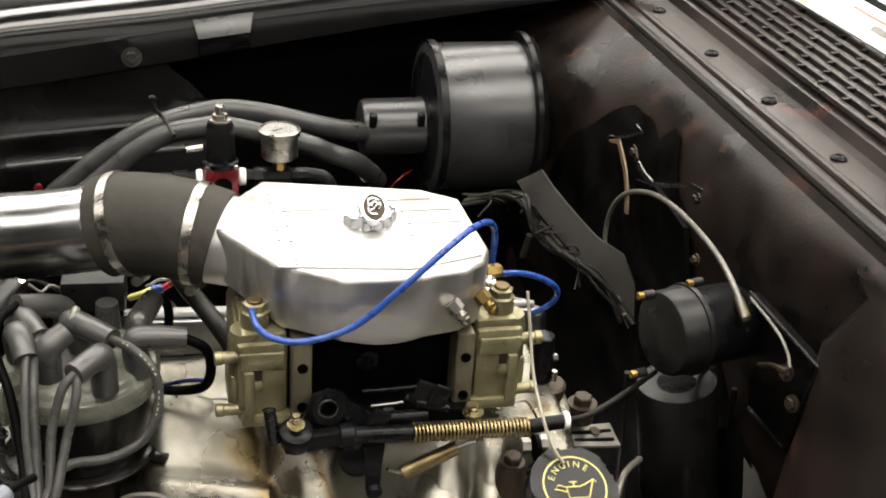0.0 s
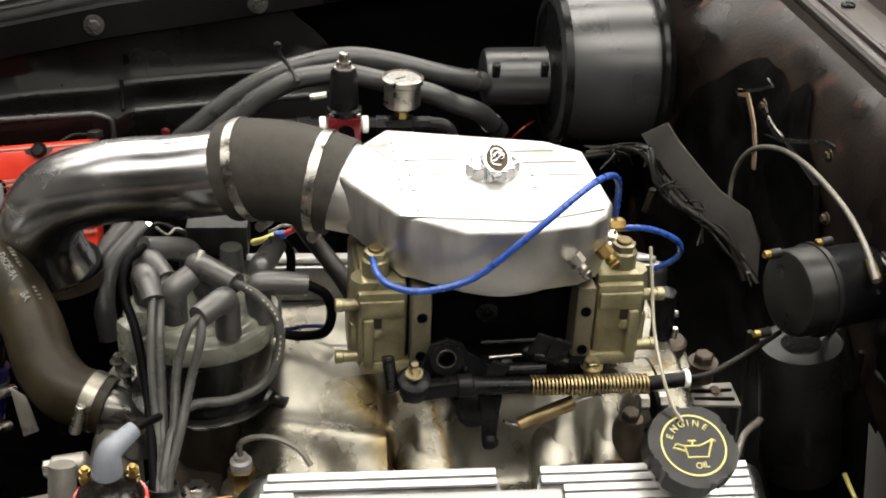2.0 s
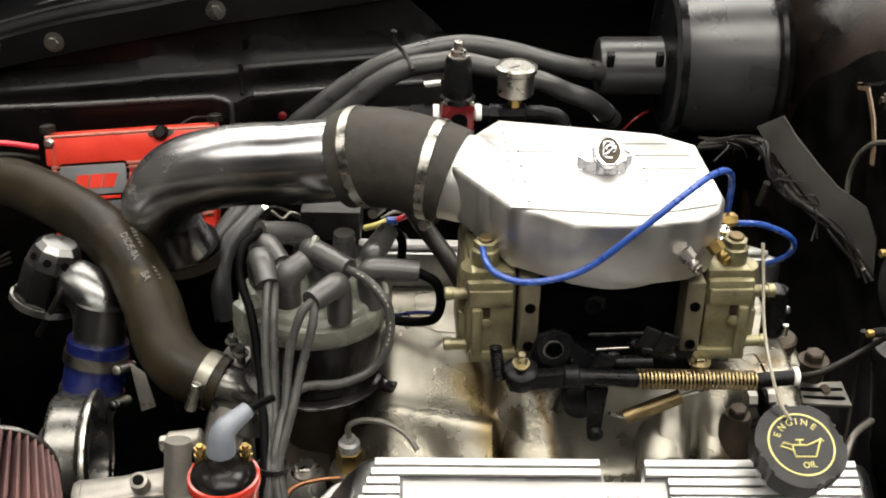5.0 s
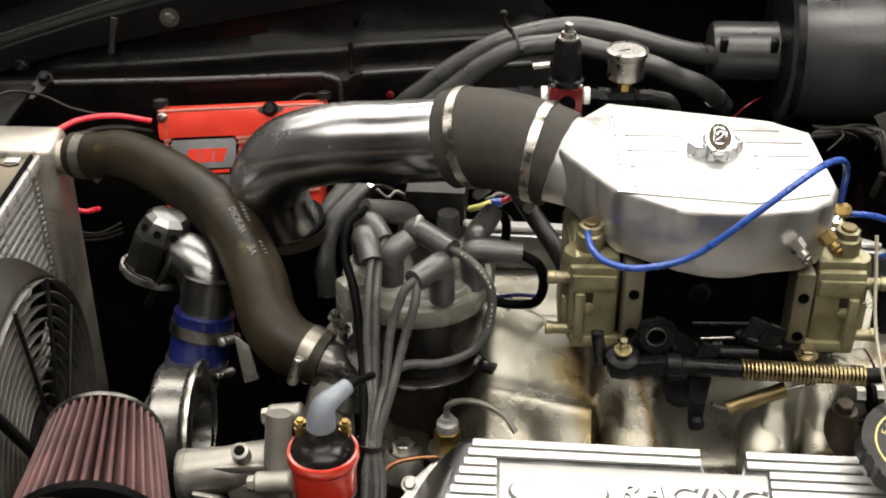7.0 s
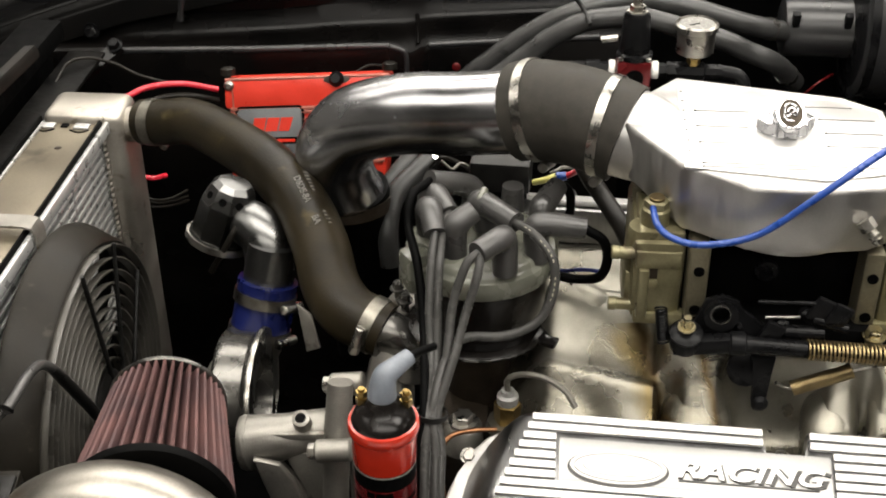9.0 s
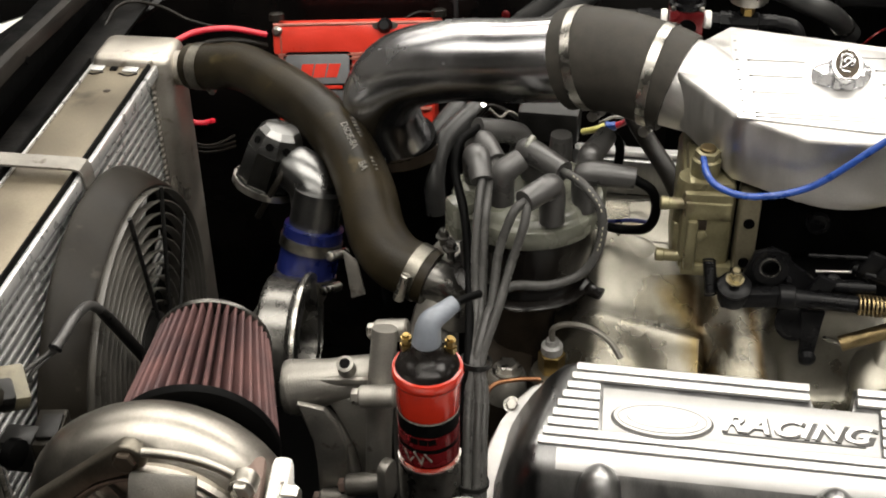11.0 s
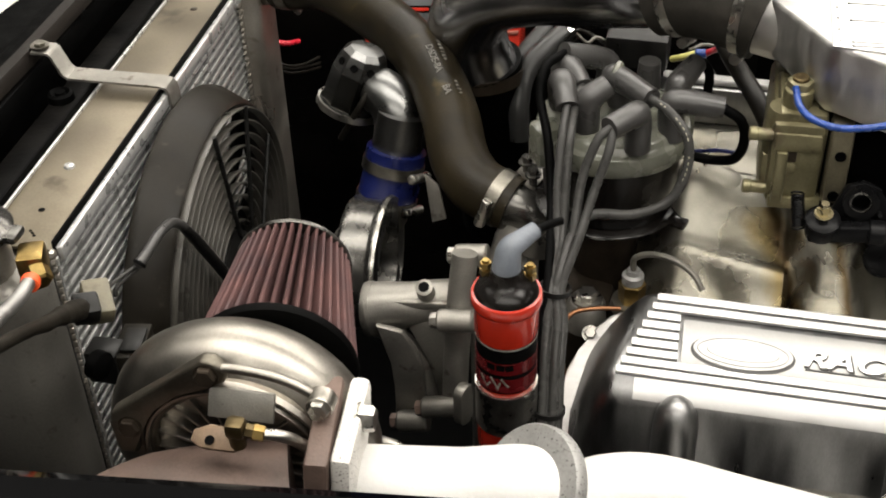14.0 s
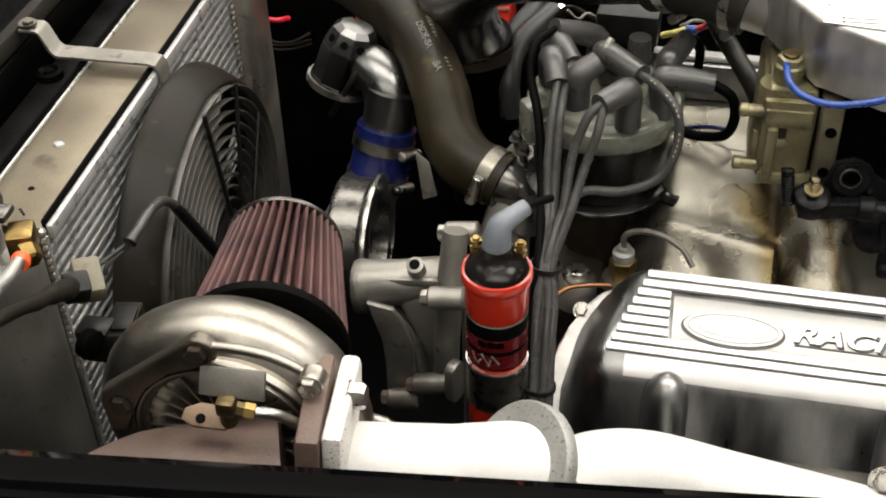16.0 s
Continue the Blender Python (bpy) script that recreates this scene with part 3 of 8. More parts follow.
BR = [Vector(q) for q in ((-0.661, 1.470, 0.739), (-0.647, 1.500, 0.748), (-0.628, 1.530, 0.759), (-0.600, 1.575, 0.769), (-0.584, 1.575, 0.763), (-0.605, 1.530, 0.753), (-0.624, 1.500, 0.745), (-0.653, 1.470, 0.734))]
b = fresh()
add(b, BR + [q - Vector((0, 0.001, 0.006)) for q in BR], [tuple(range(8)), tuple(range(8, 16))] + [(i, (i + 1) % 8, 8 + (i + 1) % 8, 8 + i) for i in range(8)])
part("brace", b, BAY_BLACK, car, "black bolted corner brace")
for c in ((-0.595, 1.572, 0.766), (-0.622, 1.527, 0.760)):
    part("brace_bolt", hexbolt(fresh(), Vector(c) + Vector((0, 0, 0.001)), (0, -0.5, 0.85), 0.0080, 0.009, 0.011), SATIN_BLACK, car)
part("flange_bolt", hexbolt(fresh(), (-0.649, 1.636, 0.760), (0, -1, 0.1), 0.0085, 0.008, 0.012), SATIN_BLACK, far_fender)
# near fender, over whose edge the camera looks
rows = []
for x in [-1.15 + 0.05 * i for i in range(38)]:
    e = 0.452 + 0.086 * x
    zt = 0.950 - 0.02 * ease(-0.5, -1.2, x)
    rows.append([(x, e + 0.012, zt - 0.10), (x, e + 0.010, zt - 0.03), (x, e + 0.004, zt - 0.006), (x, e - 0.006, zt + 0.001), (x, e - 0.018, zt - 0.002), (x, e - 0.030, zt - 0.004), (x, e - 0.050, zt + 0.006),
                 (x, e - 0.11, zt + 0.018), (x, e - 0.18, zt + 0.016), (x, e - 0.26, zt - 0.01), (x, e - 0.32, zt - 0.07), (x, e - 0.34, zt - 0.2), (x, e - 0.34, 0.35)])
part("fender", sheet(fresh(), rows, 0.0015), GLOSS_BLACK, car, "gloss black fender reflecting the workshop")
rows = [[(x, 0.47 + 0.086 * x, 0.90), (x, 0.50 + 0.05 * x, 0.80), (x, 0.52, 0.6), (x, 0.53, 0.12)] for x in [-0.75 + 0.1 * i for i in range(14)]]
part("inner_fender", sheet(fresh(), rows, 0.0015), MATT_BLACK, car, "black inner fender in shade")

# cowl, grille and firewall
CX = 0.634


def bulge(y):
    return 0.07 * ease(1.30, 1.62, y)


ys = [0.62 + 0.02 * i for i in range(57)]
profile = [(0.0, 0.966), (0.010, 0.958), (0.022, 0.942), (0.032, 0.915), (0.038, 0.88), (0.040, 0.84), (0.040, 0.79), (0.040, 0.74), (0.042, 0.68), (0.045, 0.60), (0.05, 0.3)]
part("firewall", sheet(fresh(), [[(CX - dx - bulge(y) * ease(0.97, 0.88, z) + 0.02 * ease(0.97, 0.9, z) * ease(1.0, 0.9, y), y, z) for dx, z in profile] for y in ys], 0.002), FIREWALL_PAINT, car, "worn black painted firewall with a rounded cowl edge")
# near-black sheet painting the shade behind the linkage, with a ragged rounded top
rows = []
shade_y = [0.95, 1.05, 1.131, 1.156, 1.218, 1.246, 1.277, 1.30, 1.324, 1.373, 1.411, 1.481, 1.52]
shade_z = [0.70, 0.76, 0.81, 0.853, 0.886, 0.925, 0.938, 0.915, 0.922, 0.930, 0.905, 0.838, 0.76]
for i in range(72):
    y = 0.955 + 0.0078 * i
    lift = float(np.interp(y, shade_y, shade_z)) + 0.003 * math.sin(y * 91) - 0.004
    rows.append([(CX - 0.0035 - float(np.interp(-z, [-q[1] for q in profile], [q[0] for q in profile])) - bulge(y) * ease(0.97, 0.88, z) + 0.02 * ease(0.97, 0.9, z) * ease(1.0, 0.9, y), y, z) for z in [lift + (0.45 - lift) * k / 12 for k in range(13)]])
part("firewall_undercoat", sheet(fresh(), rows), FIREWALL, car, "near-black sheet for the shade on the firewall")
cowl = part("cowl_panel", sheet(fresh(), [[(CX + dx, y, z) for dx, z in ((0, 0.966), (0.004, 0.974), (0.012, 0.976), (0.018, 0.968), (0.028, 0.966), (0.045, 0.968), (0.068, 0.971), (0.090, 0.971), (0.097, 0.964), (0.118, 0.962), (0.124, 0.974), (0.130, 0.976), (0.30, 0.990), (0.31, 0.985))] for y in [0.5 + 0.02 * i for i in range(64)]], 0.002), COWL_BLACK, car, "dusty black cowl panel")
part("hood_seal", tube(fresh(), [(CX + 0.010, 0.55, 0.977), (CX + 0.010, 1.1, 0.979), (CX + 0.010, 1.75, 0.977)], 0.0055, 8), RUBBER, cowl, "black rubber hood seal")
part("ridge", tube(fresh(), [(CX + 0.050, 0.55, 0.968), (CX + 0.050, 1.1, 0.970), (CX + 0.050, 1.75, 0.968)], 0.005, 8), COWL_BLACK, cowl)
for by in (0.79, 0.94, 1.09, 1.255, 1.42, 1.60):
    part("cowl_screw", lathe(fresh(), (CX + 0.072, by, 0.971), (0, 0, 1), [(0, 0.009), (0.002, 0.009), (0.004, 0.0065), (0.0045, 0.0045), (0.003, 0.0035)], 14), SATIN_BLACK, cowl)
grille = part("cowl_grille", box(fresh(), (CX + 0.215, 1.15, 0.976), (0.166, 1.24, 0.004), turn=(0, -4.7, 0)), MATT_BLACK, cowl, "black slotted cowl grille")
for k in range(9):
    gx = CX + 0.136 + 0.0195 * k
    gz = 0.979 + 0.082 * (gx - CX - 0.13)
    part("rib", box(fresh(), (gx, 1.15, gz + 0.004), (0.0105, 1.22, 0.007), 0.002), COWL_BLACK, grille)
bridge = None
for k in range(8):
    for j in range(20):
        gx = CX + 0.1458 + 0.0195 * k
        gy = 0.60 + 0.056 * j + (0.028 if k % 2 else 0)
        gz = 0.979 + 0.082 * (gx - CX - 0.13) + 0.0055
        if bridge is None:
            bridge = part("bridge", box(fresh(), (0, 0, 0), (0.013, 0.006, 0.006), 0.0015), SATIN_BLACK)
            shared = bridge.data
            bpy.data.objects.remove(bridge)
            bridge = shared
        ob = new("bridge", bridge)
        ob.parent = grille
        ob.location = Vector((gx, gy, gz)) - ORIGIN[grille.name]
part("windshield", sheet(fresh(), [[(CX + 0.315 + 0.55 * s, y, 0.985 + 0.42 * s) for s in (0, 0.25, 0.5, 0.75, 1)] for y in (0.5, 0.8, 1.1, 1.4, 1.75)], 0.005), SCREEN_GLASS, car, "dark reflecting windshield glass")
part("windshield_trim", tube(fresh(), [(CX + 0.312, 0.5, 0.99), (CX + 0.312, 1.1, 0.992), (CX + 0.312, 1.75, 0.99)], 0.007, 10), CHROME, car, "bright windshield trim")

card = thing("show_card", (0.93, 1.42, 1.0), "white printed show card with a yellow edge on the cowl", "card")
cu_, cv_ = Vector((0.0085, -0.2702, 0)).normalized(), Vector((0.2702, 0.0085, 0.16)).normalized()
c0 = Vector((0.872, 1.56, 1.003))
part("board", slab(fresh(), [(0, 0), (0.34, 0), (0.34, 0.20), (0, 0.20)], c0, cu_, cv_, 0.004, 0.0008), WHITE_PL, card, "white card")
for c_at, size, mat, words in (((0.02, 0.012), (0.06, 0.020), YELLOW, "yellow printed edge"), ((0.19, 0.055), (0.30, 0.010), MATT_BLACK, "black printed bar"), ((0.20, 0.035), (0.16, 0.004), RED, "red printed line"), ((0.22, 0.022), (0.07, 0.010), GREY_PRINT, "grey printed block"), ((0.17, 0.10), (0.26, 0.03), ORANGE, "pale orange printed block")):
    part("print_bar", slab(fresh(), [(c_at[0] - size[0] / 2, c_at[1] - size[1] / 2), (c_at[0] + size[0] / 2, c_at[1] - size[1] / 2), (c_at[0] + size[0] / 2, c_at[1] + size[1] / 2), (c_at[0] - size[0] / 2, c_at[1] + size[1] / 2)], c0 + cu_.cross(cv_).normalized() * 0.0041, cu_, cv_, 0.0006), mat, card, words)

# white board added to stand in for a bright patch past the nose
board = thing("floor_board", (-2.2, 2.7, 0.0), "white board added for the bright patch before the car", "board")
part("board", box(fresh(), (-2.42, 2.70, 0.014), (1.66, 1.9, 0.024), 0.004, (0, 0, -8)), WHITE_PL, board, "plain white face")

# near hinge panel that closes the firewall's near end
rows = []
for z, ye in ((0.945, 0.8634), (0.957, 0.8834), (0.944, 0.8524), (0.894, 0.8634), (0.849, 0.8676), (0.803, 0.8710), (0.743, 0.8817), (0.707, 0.8851), (0.300, 0.9051)):
    top = 0.03 * ease(0.90, 0.95, z)
    rows.append([(0.63, ye + 0.012, z), (0.600 + top, ye + 0.010, z), (0.588 + top, ye + 0.004, z), (0.584 + top, ye - 0.006, z), (0.586 + top, ye - 0.03, z), (0.60 + top, ye - 0.10, z), (0.62 + top, ye - 0.30, z)])
part("hinge_panel", sheet(fresh(), rows), COWL_BLACK, car, "worn dark hinge panel")

# radiator support across the front
support = part("radiator_support", box(fresh(), (-0.678, 1.06, 0.800), (0.055, 0.98, 0.03), 0.008), MATT_BLACK, car, "black radiator support bar")
part("support_bar", sheet(fresh(), [[(x - 0.010, y, 0.826), (x - 0.008, y, 0.832), (x + 0.005, y, 0.833), (x + 0.008, y, 0.828), (x + 0.009, y, 0.818)] for x, y in ((-0.664, 0.60), (-0.663, 0.80), (-0.664, 0.98), (-0.661, 1.05), (-0.660, 1.13), (-0.658, 1.24), (-0.650, 1.34), (-0.644, 1.42))], 0.002), BAR_BROWN, support, "worn brown-black top bar")
for hy in (0.86, 1.16, 1.25, 1.33):
    part("bar_hole", lathe(fresh(), (-0.6465, hy, 0.818), (1, 0, 0.1), [(0, 0.005), (0.001, 0.0045)], 12), MATT_BLACK, support, "dark hole")
part("support_panel", box(fresh(), (-0.70, 1.06, 0.55), (0.02, 1.05, 0.42), 0.004), MATT_BLACK, car)
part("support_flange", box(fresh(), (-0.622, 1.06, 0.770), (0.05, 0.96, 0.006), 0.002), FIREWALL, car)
for by in (1.058, 0.758):
    part("rubber_bumper", lathe(fresh(), (-0.637, by, 0.772), (0, 0, 1), [(0, 0.0145), (0.008, 0.0135), (0.010, 0.010), (0.007, 0.006), (0.010, 0.005)], 18), MATT_BLACK, support)
part("front_valance", box(fresh(), (-0.90, 1.05, 0.38), (0.04, 1.55, 0.34), 0.02), GLOSS_BLACK, car, "black front valance")
part("grille_opening", slab(fresh(), [(-0.72, 0.25), (-0.72, 1.86), (-0.760, 1.86), (-0.8575, 1.37), (-0.895, 1.15), (-0.92, 0.90), (-0.93, 0.25)], (0, 0, 0.61), (1, 0, 0), (0, 1, 0), 0.10, 0.008), MATT_BLACK, car, "unlit black panel behind the grille")
# black box added below the engine to block light and darken the bay
part("bay_floor", box(fresh(), (0, 1.05, 0.06), (1.6, 1.3, 0.12)), MATT_BLACK, car, "added black floor keeping the bay dark below the engine")

# ---------------- engine: block, heads, manifold ----------------
YC = 1.03
engine = thing("engine", (0.2, YC, 0.35), "V8 engine with cast aluminium intake manifold", "engine")
b = fresh()
box(b, (0.2, YC, 0.50), (0.50, 0.24, 0.26), 0.02)
part("block", b, MATT_BLACK, engine, "black engine block")
for side in (-1, 1):
    b = fresh()
    box(b, (0.2, YC + side * 0.185, 0.600), (0.47, 0.15, 0.13), 0.012, (side * -45, 0, 0))
    part("cylinder_head", b, ALU_DULL if side < 0 else MATT_BLACK, engine)


def manifold_z(x, y):
    """Height of the casting: front plateau with the water crossover, then runners parted by deep recesses."""
    d = abs(y - YC) / 0.145
    floor_ = 0.786 - 0.092 * ease(0.62, 0.86, d)
    ridge = 0.786 - 0.040 * ease(0.55, 1.0, d) - 0.012 * ease(0.86, 1.0, d)
    lift = 0.0
    for rx, w in ((0.142, 0.027), (0.262, 0.021), (0.306, 0.018), (0.372, 0.026)):
        lift = max(lift, math.exp(-((x - rx - 0.012 * (1 - d)) / w) ** 4))
    z = floor_ + max(0.0, ridge - floor_) * lift
    front = ease(0.114, 0.100, x)
    if y > YC:
        crest = 0.762 - 0.034 * ease(0.55, 1.0, d)
    else:
        fold = 0.934 - 0.30 * (x - 0.03)
        crest = 0.7440 + 0.30 * ease(0.0, 0.09, y - fold) * 0.09 + 0.0065 * math.exp(-((y - fold) / 0.010) ** 2)
        crest -= 0.85 * max(0.0, fold - 0.004 - y) - 0.10 * max(0.0, fold - 0.030 - y)
        crest -= 0.010 * math.exp(-((x - 0.045 - 0.5 * (0.91 - y)) / 0.016) ** 2) * ease(0.0, 0.02, fold - y)
    crest += 0.014 * math.exp(-((x - 0.012) / 0.030) ** 2 - ((y - 1.012) / 0.045) ** 2)
    crest -= 0.050 * ease(0.010, -0.03, x)
    z = crest * front + z * (1 - front)
    z -= 0.060 * ease(0.378, 0.408, x)
    return z + 0.0009 * noise.noise(Vector((x * 34, y * 34, 1.7))) + 0.0008 * noise.noise(Vector((x * 120, y * 120, 4.1)))


b = sheet(fresh(), [[(x, y, manifold_z(x, y)) for y in (0.880 + 0.30 * j / 60 for j in range(61))] for x in (-0.03 + 0.435 * i / 110 for i in range(111))], 0.006)
manifold = part("intake_manifold", b, ALU_CAST, engine, "stained cast aluminium intake manifold", 60)
for rx, rr, low in ((0.142, 0.030, 0.010), (0.258, 0.021, 0.008), (0.306, 0.013, 0.006), (0.366, 0.019, 0.0)):
    part("runner", tube(fresh(), [(rx + 0.008, 0.968, 0.758 - low - rr * 0.8), (rx + 0.003, 0.935, 0.760 - low - rr), (rx - 0.001, 0.912, 0.755 - low - rr), (rx - 0.003, 0.893, 0.742 - low - rr), (rx - 0.004, 0.878, 0.715 - low - rr)], [rr * 0.9, rr, rr * 1.08, rr * 1.12, rr], 24), ALU_CAST, engine, "cast intake runner", 60)
part("water_neck", tube(fresh(), [(-0.030, 1.040, 0.745), (0.010, 1.030, 0.754), (0.045, 1.018, 0.752), (0.078, 1.008, 0.735)], [0.024, 0.027, 0.026, 0.020], 28), ALU_CAST, engine, "smooth cast water neck", 60)
b = fresh()
box(b, (0.205, YC, 0.792), (0.20, 0.15, 0.03), 0.008)
part("carburettor_pad", b, ALU_CAST, engine)
part("front_cover", box(fresh(), (-0.075, YC, 0.58), (0.06, 0.20, 0.19), 0.015), CLAMP_DARK, engine, "dark cast timing cover")


# ---------------- valve covers ----------------
def valve_cover(mirror=False):
    """A tall cover: ribbed sloping top, plain side, flange, bosses."""
    side = -1 if not mirror else 1
    X0, X1 = -0.012, 0.440
    # cross-section in y (towards the near side) and z
    back, low = (0.882, 0.700), (0.775, 0.635)

    def my(y):
        return y if not mirror else 2 * YC - y
    cover = thing("valve_cover", (0.21, my(0.83), 0.63), "finned cast aluminium valve cover with raised lettering" if not mirror else "finned cast aluminium valve cover behind the wires", "valve cover", "valve covers")
    sec = [back, (0.884, 0.730), (0.880, 0.739), (0.872, 0.741), (0.808, 0.7095), (0.8045, 0.7075), (0.7935, 0.6965), (0.7890, 0.6880), (0.784, 0.660), low]

    def gasket(y):
        return 0.600 + 0.72 * (y - 0.778)

    def lean_end(y):
        return -0.011 + (y - 0.8725) * 0.40
    foot = [(-0.028, 0.900), (-0.046, 0.892), (-0.056, 0.880), (-0.063, 0.868), (-0.074, 0.824), (-0.0735, 0.808), (-0.070, 0.796), (-0.062, 0.788), (-0.050, 0.784), (-0.034, 0.782)]
    rows = [[(x, y, gasket(y)) for x, y in foot]]
    brim = []
    for i, (y, z) in enumerate(sec):
        brim.append((lean_end(y) + (0.0, 0.0, 0.0, 0.0, 0.0, 0.002, 0.006, 0.012, 0.018, 0.024)[i], y, z))
    for k, (s, up) in enumerate(((0.30, 0.004), (0.62, 0.006), (0.88, 0.004))):
        rows.append([(a[0] + (c[0] - a[0]) * s - up * 0.6, a[1] + (c[1] - a[1]) * s, a[2] + (c[2] - a[2]) * s + up) for a, c in zip(rows[0], brim)])
    rows.append(brim)
    rows.append([(x + 0.004, y, z) for x, y, z in brim])
    for x in (0.06, 0.186, 0.193, 0.197, 0.230, 0.234, 0.241, 0.32):
        notch = 0.193 < x < 0.234 and not mirror
        rows.append([(x, *((0.862, 0.690), (0.8615, 0.712), (0.860, 0.724), (0.857, 0.7335))[i]) if notch and i < 4 else (x, y, z) for i, (y, z) in enumerate(sec)])
    for x, s in ((X1 - 0.022, 1.0), (X1 - 0.010, 0.985), (X1 - 0.003, 0.955), (X1, 0.90)):
        rows.append([(x, 0.835 + (y - 0.835) * s, 0.655 + (z - 0.655) * s) for y, z in sec])
    rows = [[(x, my(y), z - 0.03 * (x - X0)) for x, y, z in row] for row in rows]
    bm = sheet(fresh(), rows)
    add(bm, rows[-1], [tuple(range(len(rows[-1])))])
    bmesh.ops.remove_doubles(bm, verts=bm.verts, dist=1e-5)
    part("cover_body", bm, VC_SIDE, cover, "smooth grey cast side", 50)
    # chamfer strip in brighter metal, painting the light on that edge
    edge_rows = [[(x, my(y - 0.0006), z + 0.0006 - 0.03 * (x - X0)) for y, z in ((0.8050, 0.7078), (0.8015, 0.7050), (0.7945, 0.6976), (0.7922, 0.6940))] for x in (-0.018, 0.10, 0.20, 0.30, X1 - 0.026)]
    part("chamfer", sheet(fresh(), edge_rows, 0.0006), ALU_FIN, cover, "chamfer in brighter metal for the light it catches", 60)
    # flange along the gasket, rounded at the front end
    rim = [(0.45, 0.775), (0.0, 0.772), (-0.040, 0.773), (-0.060, 0.777), (-0.074, 0.786), (-0.082, 0.800), (-0.0848, 0.815), (-0.0846, 0.832), (-0.083, 0.848), (-0.0785, 0.862), (-0.071, 0.875), (-0.057, 0.894), (-0.045, 0.904), (-0.032, 0.909), (0.0, 0.910), (0.45, 0.910)]
    fl = fresh()
    loop = [Vector((x, my(y), gasket(y) - 0.03 * (x - X0) - 0.006)) for x, y in rim]
    nn = Vector((0, side * 0.58, 0.81)) * 0.009
    k = len(loop)
    vs = add(fl, loop + [q + nn for q in loop], [tuple(range(k)), tuple(range(k, 2 * k))] + [(i, (i + 1) % k, k + (i + 1) % k, k + i) for i in range(k)])
    bmesh.ops.bevel(fl, geom=list({e for q in vs for e in q.link_edges}), offset=0.0025, segments=3, affect="EDGES", profile=0.5)
    part("gasket_flange", fl, ALU_BRUSHED, cover, "pale machined flange")
    if not mirror:
        for fx, fy in ((-0.062, 0.884), (-0.050, 0.776)):
            part("flange_bolt", hexbolt(fresh(), (fx, fy, gasket(fy) + 0.004), (0, -0.58, 0.81), 0.0055, 0.006, 0.008), STEEL, cover)
    # ribs on the sloping top
    u = Vector((1, 0, -0.03)).normalized()
    v = Vector((0, my(0.872) - my(0.806), 0.0325)).normalized()
    n = u.cross(v) if not mirror else v.cross(u)
    if n.z < 0:
        n = -n
    o = Vector((X0, my(0.806), 0.7085))
    full = 0.0735
    lines = [0.000, 0.0088, 0.0176, 0.0264, 0.0352, 0.0440, 0.0528, 0.0616, 0.0704]
    for k, h in enumerate(lines):
        a0, a1 = 0.002 - 0.0305 * (1 - h / full), 0.438
        spans = [(a0 + 0.006, a1)]
        if 2 <= k <= 6 and not mirror:
            spans = [(a0 + 0.006, 0.028), (0.265, a1)]
        if k >= 7 and not mirror:
            spans = [(a0 + 0.006, 0.206), (0.246, a1)]
        for s0, s1 in spans:
            rb = fresh()
            c = o + u * ((s0 + s1) / 2) + v * (h + 0.003) + n * 0.002
            m = Matrix((u, v, n)).transposed().to_4x4()
            m.translation = c
            box(rb, (0, 0, 0), (s1 - s0, 0.0071, 0.006), 0.0010)
            bmesh.ops.transform(rb, matrix=m, verts=rb.verts)
            part("rib", rb, ALU_FIN, cover, "bright milled rib")
    if not mirror:
        plate = fresh()
        m = Matrix((u, v, n)).transposed().to_4x4()
        m.translation = o + u * 0.1465 + v * 0.0338 + n * 0.0010
        slab(plate, rounded(0.232, 0.0425, 0.002), (0, 0, 0), (1, 0, 0), (0, 1, 0), 0.0036, 0.0006)
        bmesh.ops.transform(plate, matrix=m, verts=plate.verts)
        pl = part("badge_plate", plate, BADGE_PLATE, cover, "bright milled badge plate")
        bc = o + u * 0.0815 + v * 0.0305
        # dark offset copies under badge and letters paint their shadow edges
        part("badge_edge", slab(fresh(), oval(0.0434, 0.0168), bc - v * 0.0012 + n * 0.0030, u, v, 0.0026), GROOVE_SHADOW, pl, "dark oval painted as badge shadow")
        part("oval_badge", slab(fresh(), oval(0.0418, 0.0152), bc + n * 0.0040, u, v, 0.0026, 0.0006, 1), BADGE_PLATE, pl, "raised plain oval badge")
        part("badge_line", tube(fresh(), [bc + u * q[0] + v * q[1] + n * 0.0066 for q in oval(0.0375, 0.0122, 32)], 0.0006, 6, 2, True), VC_SIDE, pl, "dark engraved oval line")
        part("badge_relief", slab(fresh(), oval(0.0300, 0.0082), bc + n * 0.0060, u, v, 0.0012, 0.0004, 1), BADGE_PLATE, pl)
        at = o + u * 0.1300 + v * 0.0262
        letters("letter_edge", "RACING", at + u * 0.0004 - v * 0.0013 + n * 0.0038, u, v, 0.0156, GROOVE_SHADOW, pl, 0.0012, 0.30, 1.10, 0.0004, 1.48)
        letters("raised_letters", "RACING", at + n * 0.0046, u, v, 0.0150, ALU_FIN, pl, 0.0014, 0.30, 1.10, 0.0003, 1.48)
        part("letter_bar", box(fresh(), at + u * 0.062 - v * 0.0030 + n * 0.0046, (0.118, 0.0016, 0.0024), 0.0004, (26, 1.7, 0)), GROOVE_SHADOW, pl, "dark underline bar")
    # bolt boss on the near side
    for bx in (0.0195, 0.213, 0.40):
        bo = fresh()
